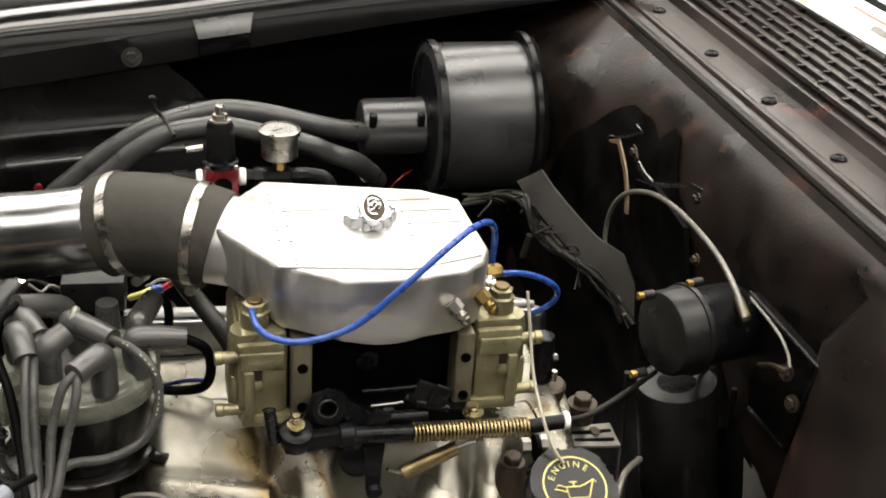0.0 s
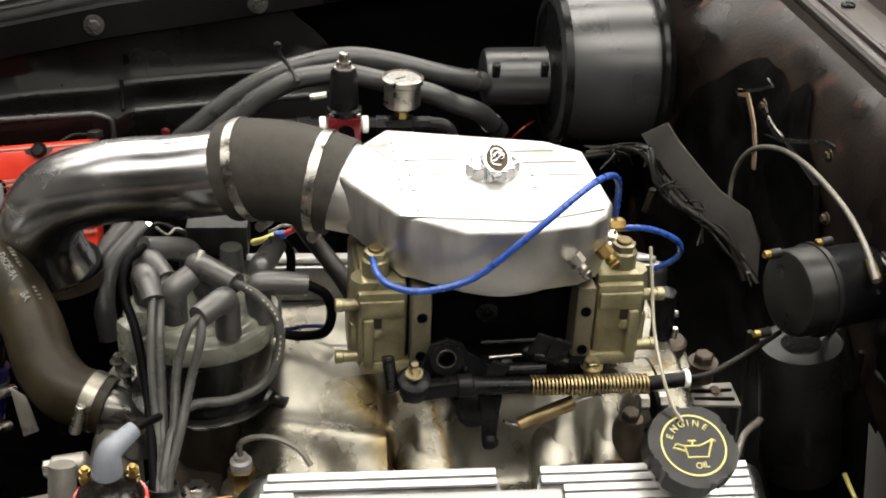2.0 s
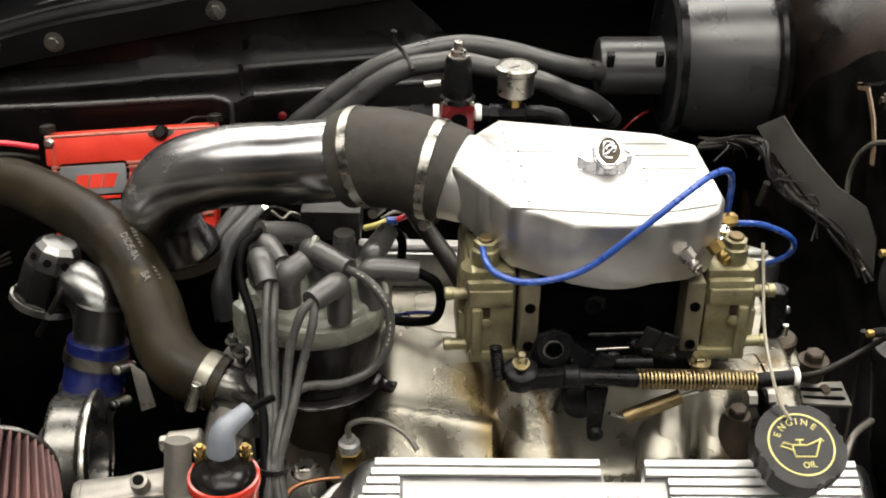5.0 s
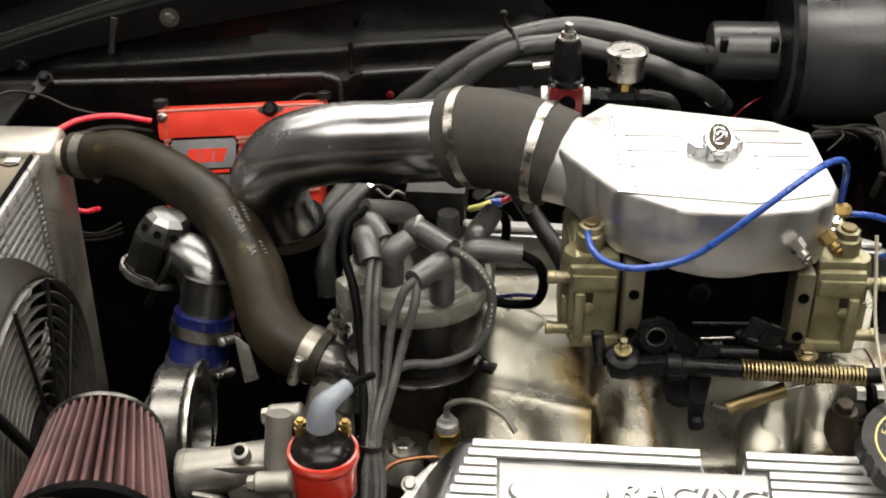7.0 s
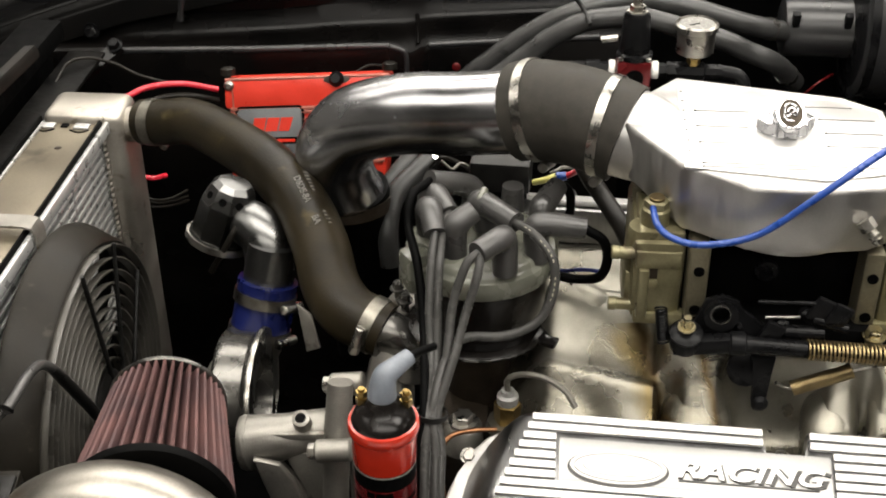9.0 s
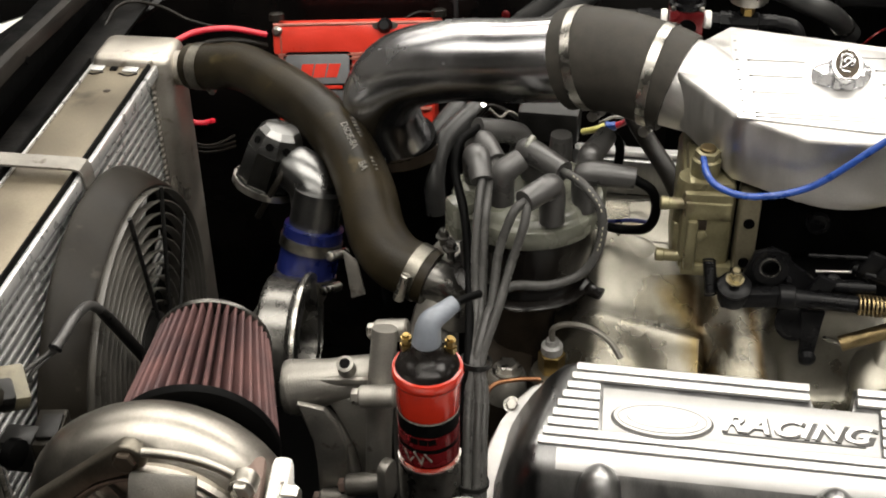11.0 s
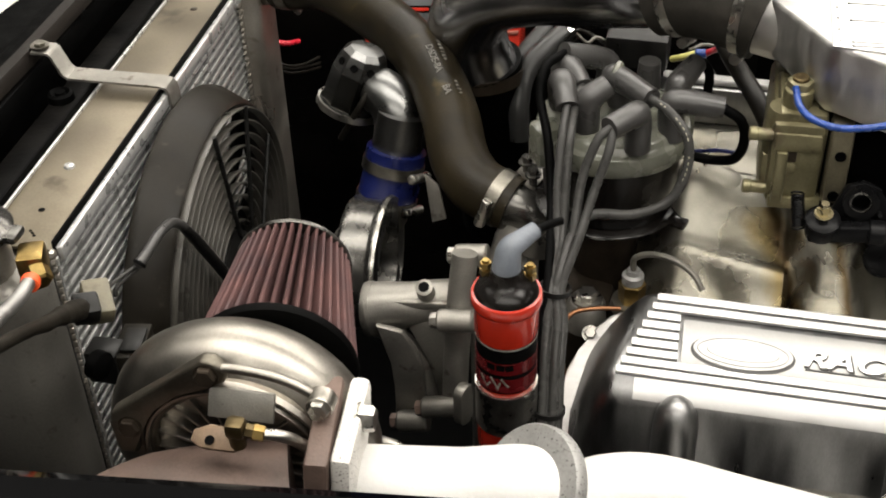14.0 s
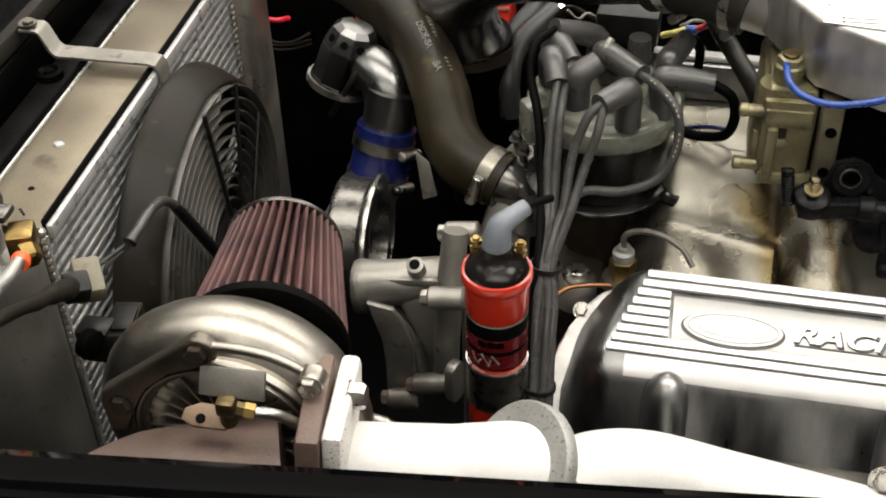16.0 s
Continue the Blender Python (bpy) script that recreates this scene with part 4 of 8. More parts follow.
        lathe(bo, (bx, my(0.7725), 0.600 - 0.03 * bx), (0, side * -0.10, 0.99), [(0, 0.0200), (0.082, 0.0190), (0.094, 0.0172), (0.103, 0.0130), (0.108, 0.008), (0.1105, 0.003), (0.111, 0.0)], 28)
        part("bolt_boss", bo, VC_SIDE, cover)
    if mirror:
        cover.location.z += 0.032
    part("notch_bolt", hexbolt(fresh(), (0.214, my(0.874), 0.706), (0, 0, 1), 0.006, 0.007, 0.010), STEEL, cover)
    return cover


valve_cover()
valve_cover(True)

# ---------------- carburettor with its air bonnet ----------------
carb = thing("carburettor", (0.205, 1.0, 0.80), "gold dichromate four-barrel carburettor with black body", "carburettor")
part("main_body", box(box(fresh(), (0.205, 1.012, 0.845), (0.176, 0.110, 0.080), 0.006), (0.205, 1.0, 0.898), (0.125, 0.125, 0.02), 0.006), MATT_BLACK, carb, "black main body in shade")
part("throttle_plate", box(fresh(), (0.205, 1.0, 0.806), (0.165, 0.155, 0.016), 0.003), MATT_BLACK, carb)
for s, bx in ((-1, 0.098), (1, 0.312)):
    bowl = part("fuel_bowl", box(fresh(), (bx, 1.0, 0.842), (0.046, 0.118, 0.082), 0.008), GOLD_CARB, carb, "gold float bowl")
    part("metering_block", box(fresh(), (bx - s * 0.034, 1.0, 0.842), (0.018, 0.135, 0.088), 0.004), GOLD_DARK, carb)
    b = fresh()
    rod(b, (bx + s * 0.004, 0.965, 0.878), (bx + s * 0.004, 0.965, 0.906), 0.0125)
    lathe(b, (bx + s * 0.004, 0.965, 0.906), (0, 0, 1), [(0, 0.011), (0.006, 0.011), (0.007, 0.009)], 6)
    part("needle_seat", b, GOLD_CARB, bowl)
    part("lock_screw", rod(fresh(), (bx + s * 0.004, 0.965, 0.911), (bx + s * 0.004, 0.965, 0.916), 0.007), OIL_STAIN, bowl)
    for dz in (-0.028, 0.026):
        for yy in (0.948,):
            b = fresh()
            rod(b, (bx - s * 0.012, yy, 0.842 + dz), (bx + s * 0.034, yy, 0.842 + dz), 0.0055)
            lathe(b, (bx + s * 0.034, yy, 0.842 + dz), (s, 0, 0), [(0, 0.0062), (0.006, 0.0062), (0.007, 0.0045)], 12)
            part("bowl_screw", b, GOLD_CARB, bowl)
    part("bowl_ledge", box(fresh(), (bx, 0.9435, 0.866), (0.040, 0.010, 0.018), 0.003), GOLD_CARB, bowl)
    part("bowl_rib", box(fresh(), (bx + s * 0.012, 0.941, 0.832), (0.010, 0.012, 0.052), 0.003), GOLD_CARB, bowl)
    part("needle_tower", lathe(fresh(), (bx + s * 0.012, 0.962, 0.806), (0, 0, 1), [(0, 0.010), (0.010, 0.0165), (0.070, 0.0165), (0.082, 0.014)], 24), GOLD_CARB, bowl)
    part("bowl_foot", box(fresh(), (bx - s * 0.004, 0.944, 0.806), (0.046, 0.014, 0.012), 0.003), GOLD_CARB, bowl)
    part("sight_plug", lathe(fresh(), (bx + s * 0.004, 0.941, 0.842), (0, -1, 0), [(0, 0.0055), (0.003, 0.0055), (0.004, 0.004)], 6), GOLD_CARB, bowl)
    # dark block with the recess's shade put into its colour
    part("bowl_pocket", box(fresh(), (bx + s * 0.008, 0.9412, 0.852), (0.016, 0.003, 0.010), 0.001), CLAMP_DARK, bowl, "dark block painting a shaded recess")
    part("bowl_bulge", box(fresh(), (bx + s * 0.020, 0.975, 0.828), (0.018, 0.055, 0.040), 0.007), GOLD_CARB, bowl)
    part("bowl_cover", box(fresh(), (bx - s * 0.002, 0.985, 0.884), (0.040, 0.075, 0.012), 0.004), GOLD_CARB, bowl)
    for hz in (0.862, 0.822):
        part("port_hole", lathe(fresh(), (bx - s * 0.034, 0.9318, hz), (0, -1, 0), [(0, 0.0048), (0.0012, 0.0048), (0.0012, 0.003), (0.0004, 0.0028)], 16), MATT_BLACK, bowl, "dark drilled port")
part("body_port", lathe(fresh(), (0.193, 0.957, 0.852), (0, -1, 0), [(0, 0.010), (0.006, 0.010), (0.006, 0.006), (0.003, 0.005)], 16), SATIN_BLACK, carb)

bonnet = thing("carburettor_bonnet", (0.2, 1.0, 0.89), "welded brushed aluminium carburettor air bonnet", "air bonnet")
TOP = [(0.0520, 1.0433), (0.1150, 1.1233), (0.265, 1.090), (0.297, 1.066), (0.300, 0.960), (0.290, 0.938), (0.270, 0.924), (0.221, 0.915), (0.165, 0.917), (0.1196, 0.9458), (0.1116, 0.9498)]
mid = Vector((0.2, 1.01, 0))
b = fresh()
rings = []
for z, s in ((0.955, 0.975), (0.9535, 0.992), (0.950, 1.0), (0.925, 0.992), (0.900, 0.978), (0.893, 0.955)):
    rings.append([((x - mid.x) * s + mid.x, (y - mid.y) * s + mid.y, z + (0.012 * ease(0.11, 0.05, x) if z < 0.95 else 0)) for x, y in TOP])
n = len(TOP)
add(b, [p for r in rings for p in r], [(i * n + j, i * n + (j + 1) % n, (i + 1) * n + (j + 1) % n, (i + 1) * n + j) for i in range(len(rings) - 1) for j in range(n)] + [tuple(range(n)), tuple(range((len(rings) - 1) * n, len(rings) * n))])
part("shell", b, ALU_BRUSHED, bonnet, "brushed aluminium shell with rounded corners")
b = fresh()
slab(b, [(0.112, 0.945), (0.225, 0.930), (0.290, 0.948), (0.290, 1.058), (0.262, 1.078), (0.115, 1.100)], (0, 0, 0.9545), (1, 0, 0), (0, 1, 0), 0.0022, 0.0006)
lid = part("lid", b, ALU_FIN, bonnet, "bright grooved lid plate")
for gx0, gx1, gy in ((0.128, 0.262, 0.947), (0.128, 0.275, 0.9535), (0.128, 0.168, 0.990), (0.128, 0.172, 1.020), (0.128, 0.176, 1.050), (0.236, 0.284, 0.990), (0.238, 0.286, 1.014), (0.236, 0.284, 1.040), (0.226, 0.268, 1.064)):
    part("groove", box(fresh(), ((gx0 + gx1) / 2, gy, 0.9568), (gx1 - gx0, 0.0009, 0.0006)), GROOVE_SHADOW, lid, "thin dark groove")
    part("groove_end", lathe(fresh(), (gx0, gy, 0.9566), (0, 0, 1), [(0, 0.0015), (0.0007, 0.0013)], 8), GROOVE_SHADOW, lid)
for k in range(8):
    part("rivet", lathe(fresh(), (0.118, 0.955 + 0.019 * k, 0.9567), (0, 0, 1), [(0, 0.0016), (0.0006, 0.0012)], 8), VC_SIDE, lid)
part("neck", lathe(fresh(), (0.094, 1.048, 0.926), (-0.93, 0.33, 0.10), [(-0.045, 0.024), (-0.015, 0.034), (0.006, 0.041), (0.045, 0.0425)], 44), ALU_BRUSHED, bonnet, "round inlet neck")
part("carburettor_ring", lathe(fresh(), (0.205, 1.000, 0.880), (0, 0, 1), [(0, 0.064), (0.002, 0.0695), (0.010, 0.0710), (0.028, 0.0710)], 48), ALU_BRUSHED, bonnet, "round flange ring")
for fx, fm in ((0.262, STEEL), (0.290, BRASS)):
    b = fresh()
    lathe(b, (fx - 0.002, 0.918 if fx < 0.28 else 0.932, 0.924), (0.60, -0.40, -0.69), [(-0.004, 0.0072), (0.005, 0.0072), (0.006, 0.006)], 6)
    lathe(b, (fx - 0.002, 0.918 if fx < 0.28 else 0.932, 0.924), (0.60, -0.40, -0.69), [(0.006, 0.0044), (0.010, 0.0044), (0.011, 0.0056), (0.014, 0.0040), (0.015, 0.0053), (0.019, 0.0036), (0.020, 0.0026)], 16)
    part("barb_fitting", b, fm, bonnet, "stained brass barb fitting" if fx > 0.28 else "")
star = []
for k in range(128):
    a = 2 * math.pi * k / 128
    r = 0.0195 + 0.0022 * math.cos(10 * a) + 0.0055 * max(0.0, math.cos(2 * a - 0.5)) ** 6
    star.append((r * math.cos(a), r * math.sin(a)))
b = slab(fresh(), star, (0.203, 1.020, 0.957), (1, 0, 0), (0, 1, 0), 0.011, 0.0015)
nut = part("wing_nut", b, PIPE_ALU, bonnet, "fluted chrome nut")
b = fresh()
slab(b, oval(0.0125, 0.0152), (0.203, 1.014, 0.969), (1, 0.12, 0), (-0.06, 0.75, 0.60), 0.012, 0.003)
part("badge", b, PIPE_ALU, nut)
b = fresh()
slab(b, oval(0.0100, 0.0124), Vector((0.203, 1.014, 0.969)) + Vector((1, 0.12, 0)).cross(Vector((-0.06, 0.75, 0.60))).normalized() * 0.0122, (1, 0.12, 0), (-0.06, 0.75, 0.60), 0.0008)
part("badge_face", b, CLAMP_DARK, nut, "dark oval badge face")
b = fresh()
bn = Vector((1, 0.12, 0)).cross(Vector((-0.06, 0.75, 0.60))).normalized() * 0.0134
tube(b, [Vector((0.203 + q[0] * 0.8, 1.014 + q[1] * 0.62, 0.969 + q[1] * 0.50)) + bn for q in ((-0.005, -0.005), (-0.001, -0.002), (-0.004, 0.002), (0.0, 0.006), (0.004, 0.003), (0.001, 0.0), (0.005, -0.003), (0.007, 0.004), (0.003, 0.009), (-0.004, 0.010), (-0.007, 0.004), (-0.006, -0.008), (0.002, -0.010))], 0.0010, 6)
part("badge_scroll", b, PIPE_ALU, nut, "bright raised scroll")

# ---------------- intake pipe and coupler ----------------
pipe = thing("intake_pipe", (-0.2, 1.15, 0.74), "polished aluminium intake pipe with a bent elbow", "intake pipe")
part("pipe_bend", tube(fresh(), [(-0.216, 1.198, 0.762), (-0.226, 1.192, 0.796), (-0.226, 1.180, 0.834), (-0.198, 1.162, 0.873), (-0.145, 1.137, 0.899), (-0.085, 1.115, 0.913), (-0.02, 1.092, 0.930)], 0.0405, 36, 10), PIPE_ALU, pipe, "polished pipe", 60)
coupler = thing("pipe_coupler", (0.01, 1.075, 0.90), "dark grey rubber pipe coupler with two steel clamps", "coupler")
SLEEVE = [(-0.0302, 1.0968, 0.9260), (-0.0142, 1.0908, 0.9315), (0.0190, 1.0766, 0.9350), (0.0520, 1.0623, 0.9320), (0.0700, 1.0553, 0.9275)]
part("sleeve", tube(fresh(), SLEEVE, [0.0472, 0.0478, 0.0470, 0.0470, 0.0468], 40, 8), SILICONE, coupler, "dark grey rubber sleeve", 60)
for c, way, rr in ((SLEEVE[1], (0.90, -0.30, 0.30), 0.0479), (SLEEVE[3], (0.93, -0.33, -0.08), 0.0472)):
    clamp(coupler, c, way, rr, 0.009, (0, -0.2, -1), STEEL)
down = thing("intake_hose", (-0.21, 1.2, 0.5), "black rubber elbow hose under the intake pipe", "hose")
part("hose", tube(fresh(), [(-0.216, 1.199, 0.772), (-0.208, 1.208, 0.71), (-0.20, 1.22, 0.55)], 0.0435, 28), MATT_BLACK, down)
part("band", ring(fresh(), (-0.2140, 1.2010, 0.757), (-0.1, 0.1, 1), 0.0438, 0.014, 0.0015), CLAMP_DARK, down, "dull dark band")

# ---------------- radiator ----------------
rad = thing("radiator", (-0.56, 1.05, 0.42), "aluminium crossflow radiator with a dusty top channel", "radiator")
RX, RT = -0.520, 0.800
part("core", box(fresh(), (-0.557, 1.045, 0.60), (0.058, 0.50, 0.35)), FIN_DARK, rad, "fine grey cooling fins")
tube_mesh = part("tube", box(fresh(), (0, 0, 0), (0.004, 0.500, 0.0048), 0.0014), TUBE_ALU).data
for ob in [o for o in bpy.data.objects if o.data == tube_mesh]:
    bpy.data.objects.remove(ob)
for k in range(30):
    ob = new("tube", tube_mesh)
    ob.parent = rad
    ob.location = Vector((RX - 0.0035, 1.045, RT - 0.024 - 0.0121 * k)) - ORIGIN[rad.name]
# zigzag fins between the tubes, as one fine part
b = fresh()
fin_v, fin_f = [], []
for k in range(29):
    z1, z0 = RT - 0.0264 - 0.0121 * k, RT - 0.0337 - 0.0121 * k
    for j in range(156):
        y = 0.797 + 0.0032 * j
        i = len(fin_v)
        fin_v += [(RX - 0.0030, y, z0), (RX - 0.0030, y + 0.0016, z1), (RX - 0.016, y + 0.0016, z1), (RX - 0.016, y, z0)]
        fin_f.append((i, i + 1, i + 2, i + 3))
fin_me = bpy.data.meshes.new("cooling_fins")
fin_me.from_pydata(fin_v, [], fin_f)
b.from_mesh(fin_me)
bpy.data.meshes.remove(fin_me)
tagged(part("zigzag_finning", b, TUBE_ALU, rad), kind="stuff")
b = fresh()
box(b, (-0.556, 1.045, RT - 0.010), (0.072, 0.505, 0.004), 0.001)
part("top_channel", b, RAD_TOP, rad, "dusty cream top channel")
for cx in (-0.5935, -0.5195):
    part("channel_lip", box(fresh(), (cx, 1.045, RT - 0.004), (0.0030, 0.505, 0.010), 0.001), MATT_BLACK, rad, "black edge strip")
part("channel_rail", box(fresh(), (-0.5145, 1.045, RT - 0.011), (0.006, 0.505, 0.014), 0.0015), TUBE_ALU, rad)
part("channel_edge", box(fresh(), (-0.5895, 1.045, RT - 0.0065), (0.0030, 0.500, 0.004), 0.001), TUBE_ALU, rad, "bright inner edge")
for tx in (-0.582, -0.541):
    part("bright_tab", box(fresh(), (tx, 1.286, RT - 0.0065), (0.018, 0.012, 0.003), 0.001), TUBE_ALU, rad, "bright scuffed tab")
    part("tab_slot", tube(fresh(), [(tx - 0.012, 1.278, RT - 0.0078), (tx, 1.273, RT - 0.0078), (tx + 0.010, 1.279, RT - 0.0078)], 0.0012, 6), MATT_BLACK, rad, "dark curved slot")
part("channel_notch", box(fresh(), (-0.562, 1.288, RT - 0.0072), (0.008, 0.008, 0.002)), MATT_BLACK, rad, "dark notch")
part("channel_stain", lathe(fresh(), (-0.552, 1.235, RT - 0.0078), (0, 0, 1), [(0, 0.0045), (0.0006, 0.0035)], 9), CLAMP_DARK, rad, "brown chip")
part("channel_rivet", lathe(fresh(), (-0.560, 0.915, RT - 0.0080), (0, 0, 1), [(0, 0.0055), (0.002, 0.0045), (0.003, 0.002)], 14), TUBE_ALU, rad, "bright worn rivet")
for hx, hy in ((-0.556, 0.846), (-0.552, 0.815), (-0.549, 0.812), (-0.546, 0.809)):
    part("channel_hole", lathe(fresh(), (hx, hy, RT - 0.0080), (0, 0, 1), [(0, 0.0032 if hy > 0.83 else 0.0016), (0.0006, 0.0028 if hy > 0.83 else 0.0014)], 10), MATT_BLACK, rad, "small dark hole")
part("bottom_channel", box(fresh(), (-0.556, 1.045, 0.425), (0.072, 0.505, 0.012), 0.002), RAD_ALU, rad)
far_tank = part("end_tank", box(fresh(), (-0.545, 1.327, 0.605), (0.095, 0.066, 0.40), 0.012, seg=4), RAD_ALU, rad, "welded aluminium end tank")
near_tank = part("end_tank", box(fresh(), (-0.560, 0.752, 0.600), (0.095, 0.072, 0.40), 0.026, seg=6), TANK_GREY, rad, "welded aluminium end tank with the filler neck")
part("outlet_neck", rod(fresh(), (-0.50, 1.325, 0.778), (-0.435, 1.315, 0.790), 0.021), RAD_ALU, far_tank)
b = fresh()
for k in range(46):
    zz = 0.79 - 0.0078 * k
    lathe(b, (RX - 0.0015 + 0.004, 0.789, zz), (1, 0, 0), [(-0.003, 0.0052), (0, 0.004), (0.0012, 0.001)], 8)
tagged(part("weld_bead", b, RAD_ALU, near_tank), kind="stuff")
b = fresh()
for k in range(46):
    zz = 0.80 - 0.0078 * k
    lathe(b, (RX + 0.0025, 1.293, zz), (1, 0, 0), [(-0.003, 0.0052), (0, 0.004), (0.0012, 0.001)], 8)
tagged(part("weld_bead", b, RAD_ALU, far_tank), kind="stuff")
part("seam_edge", tube(fresh(), [(-0.5125, 0.783, 0.792), (-0.5125, 0.780, 0.60), (-0.5125, 0.780, 0.42)], 0.0012, 6), TUBE_ALU, near_tank, "bright seam edge")
part("filler_neck", rod(fresh(), (-0.560, 0.748, 0.79), (-0.560, 0.748, 0.838), 0.026), RAD_ALU, near_tank)
b = lathe(fresh(), (-0.560, 0.748, 0.838), (0, 0, 1), [(0, 0.033), (0.006, 0.034), (0.010, 0.031), (0.014, 0.022), (0.016, 0.019)], 32)
box(b, (-0.560, 0.748, 0.842), (0.086, 0.02, 0.008), 0.003)
cap = part("radiator_cap", b, STEEL_DARK, near_tank, "steel radiator cap with a red printed ring")
part("printed_ring", ring(fresh(), (-0.560, 0.748, 0.8545), (0, 0, 1), 0.010, 0.002, 0.008), RED_DARK, cap, "red printed ring")
strap = thing("radiator_strap", (-0.56, 1.04, RT), "bent bare steel radiator hold-down strap", "strap")
b = fresh()
path = [(-0.652, 0.834), (-0.634, 0.834), (-0.630, 0.831), (-0.622, 0.811), (-0.617, 0.807), (-0.520, 0.806), (-0.512, 0.804), (-0.508, 0.798), (-0.507, 0.778)]
th = 0.0025
rows = [[(x, 1.045, z), (x, 1.068, z)] for x, z in path]
part("bent_strip", sheet(b, rows, th), ALU_DULL, strap)
part("strap_bolt", hexbolt(fresh(), (-0.645, 1.055, 0.8365), (0, 0, 1), 0.0062, 0.005, 0.0095), CLAMP_STEEL, strap)

# ---------------- electric fan ----------------
FC = Vector((-0.475, 1.028, 0.590))
fan = thing("electric_fan", (-0.475, 1.045, 0.41), "black plastic electric radiator fan with a slatted guard", "fan")
b = fresh()
lathe_closed(b, FC - Vector((0.03, 0, 0)), (1, 0, 0), [(0, 0.194), (0.002, 0.1985), (0.006, 0.1990), (0.014, 0.1965), (0.040, 0.1845), (0.043, 0.181), (0.040, 0.177), (0, 0.182)], 64)
shroud = part("shroud", b, SHROUD, fan, "dusty black round shroud")
slat_x = FC.x + 0.020
part("hub_cover", lathe(fresh(), (slat_x - 0.012, FC.y, FC.z), (1, 0, 0), [(0, 0.044), (0.010, 0.044), (0.014, 0.038)], 32), PLASTIC_BLACK, fan)
for (ya, za), (yb, zb) in (((1.0154, 0.770), (1.0417, 0.6155)), ((1.1082, 0.750), (1.0712, 0.6048)), ((1.1634, 0.6796), (1.1011, 0.5862))):
    for turn in (1, -1):
        p, q = ((FC.y + turn * (y - FC.y), FC.z + turn * (z - FC.z)) for y, z in ((ya, za), (yb, zb)))
        part("spoke", tube(fresh(), [(FC.x + 0.020, *p), (FC.x + 0.022, *q)], 0.0026, 8), PLASTIC_BLACK, fan)
for k in range(10):
    r = 0.0535 + 0.0135 * k
    part("guard_ring", lathe_closed(fresh(), (slat_x - 0.010, FC.y, FC.z), (1, 0, 0), [(0, r), (0.0, r + 0.0016), (0.008, r + 0.0030), (0.0095, r + 0.0026), (0.0095, r + 0.0014)], 56), GUARD, fan)
for k in range(9):
    a = radians(40 * k)
    b = fresh()
    u = Vector((0, math.cos(a), math.sin(a)))
    w = Vector((0, -math.sin(a), math.cos(a)))
    rows = []
    for r, half in ((0.04, 0.020), (0.10, 0.046), (0.172, 0.062)):
        rows.append([FC + u * r + w * (half * q) + Vector((-0.010 + 0.012 * q, 0, 0)) for q in (-1, 0, 1)])
    part("blade", sheet(b, rows, 0.002), MATT_BLACK, fan)

# ---------------- upper radiator hose ----------------
hose = thing("radiator_hose", (-0.3, 1.15, 0.73), "moulded black rubber upper radiator hose with pale print", "hose")
RH = [(-0.482, 1.326, 0.781), (-0.452, 1.316, 0.787), (-0.405, 1.295, 0.797), (-0.311, 1.202, 0.8035), (-0.257, 1.132, 0.7955), (-0.227, 1.077, 0.7795), (-0.209, 1.030, 0.762), (-0.188, 1.003, 0.751), (-0.164, 0.993, 0.745), (-0.149, 0.988, 0.741)]
part("hose", tube(fresh(), RH, [0.0268, 0.0268, 0.0276, 0.0284, 0.0288, 0.0292, 0.0292, 0.0288, 0.0277, 0.0272], 28, 8), HOSE_BROWN, hose, "moulded black rubber", 60)
clamp(hose, (-0.466, 1.321, 0.784), (0.95, -0.3, 0.15), 0.0268, 0.014, (0, 0.4, -1), CLAMP_STEEL)
clamp(hose, Vector(RH[-2]).lerp(Vector(RH[-1]), 0.1), Vector(RH[-1]) - Vector(RH[-3]), 0.0275, 0.013, (-0.1, -0.95, 0.15), CLAMP_STEEL)

# ---------------- red ignition box ----------------
box_at = Vector((-0.319, 1.515, 0.703))
ign = thing("ignition_box", (-0.319, 1.54, 0.66), "red finned ignition control box with a grey label", "ignition box")
u = Vector((1, 0, 0.07)).normalized()
v = Vector((0, 0.25, 1)).normalized()
n = u.cross(v)
m = Matrix((u, v, n)).transposed().to_4x4()
m.translation = box_at


def placed(bm, mm):
    bmesh.ops.transform(bm, matrix=mm, verts=bm.verts)
    return bm


part("case", placed(box(fresh(), (0, -0.018, -0.005), (0.210, 0.132, 0.05), 0.004), m), RED, ign)
part("mounting_flange", placed(box(fresh(), (0, 0.034, 0.006), (0.222, 0.040, 0.034), 0.005), m), RED, ign)
for k in range(8):
    part("fin", placed(box(fresh(), (0, 0.008 - 0.0098 * k, 0.0215), (0.206, 0.0046, 0.006), 0.0012), m), FIN_EDGE, ign, "pale fin edge")
part("label_plate", placed(slab(fresh(), rounded(0.086, 0.066, 0.006), (-0.050, -0.019, 0.0235), (1, 0, 0), (0, 1, 0), 0.0022, 0.0005), m), GREY_PLATE, ign, "grey label with a black edge")
part("label_edge", placed(slab(fresh(), rounded(0.093, 0.073, 0.008), (-0.050, -0.019, 0.0225), (1, 0, 0), (0, 1, 0), 0.0020, 0.0005), m), MATT_BLACK, ign)
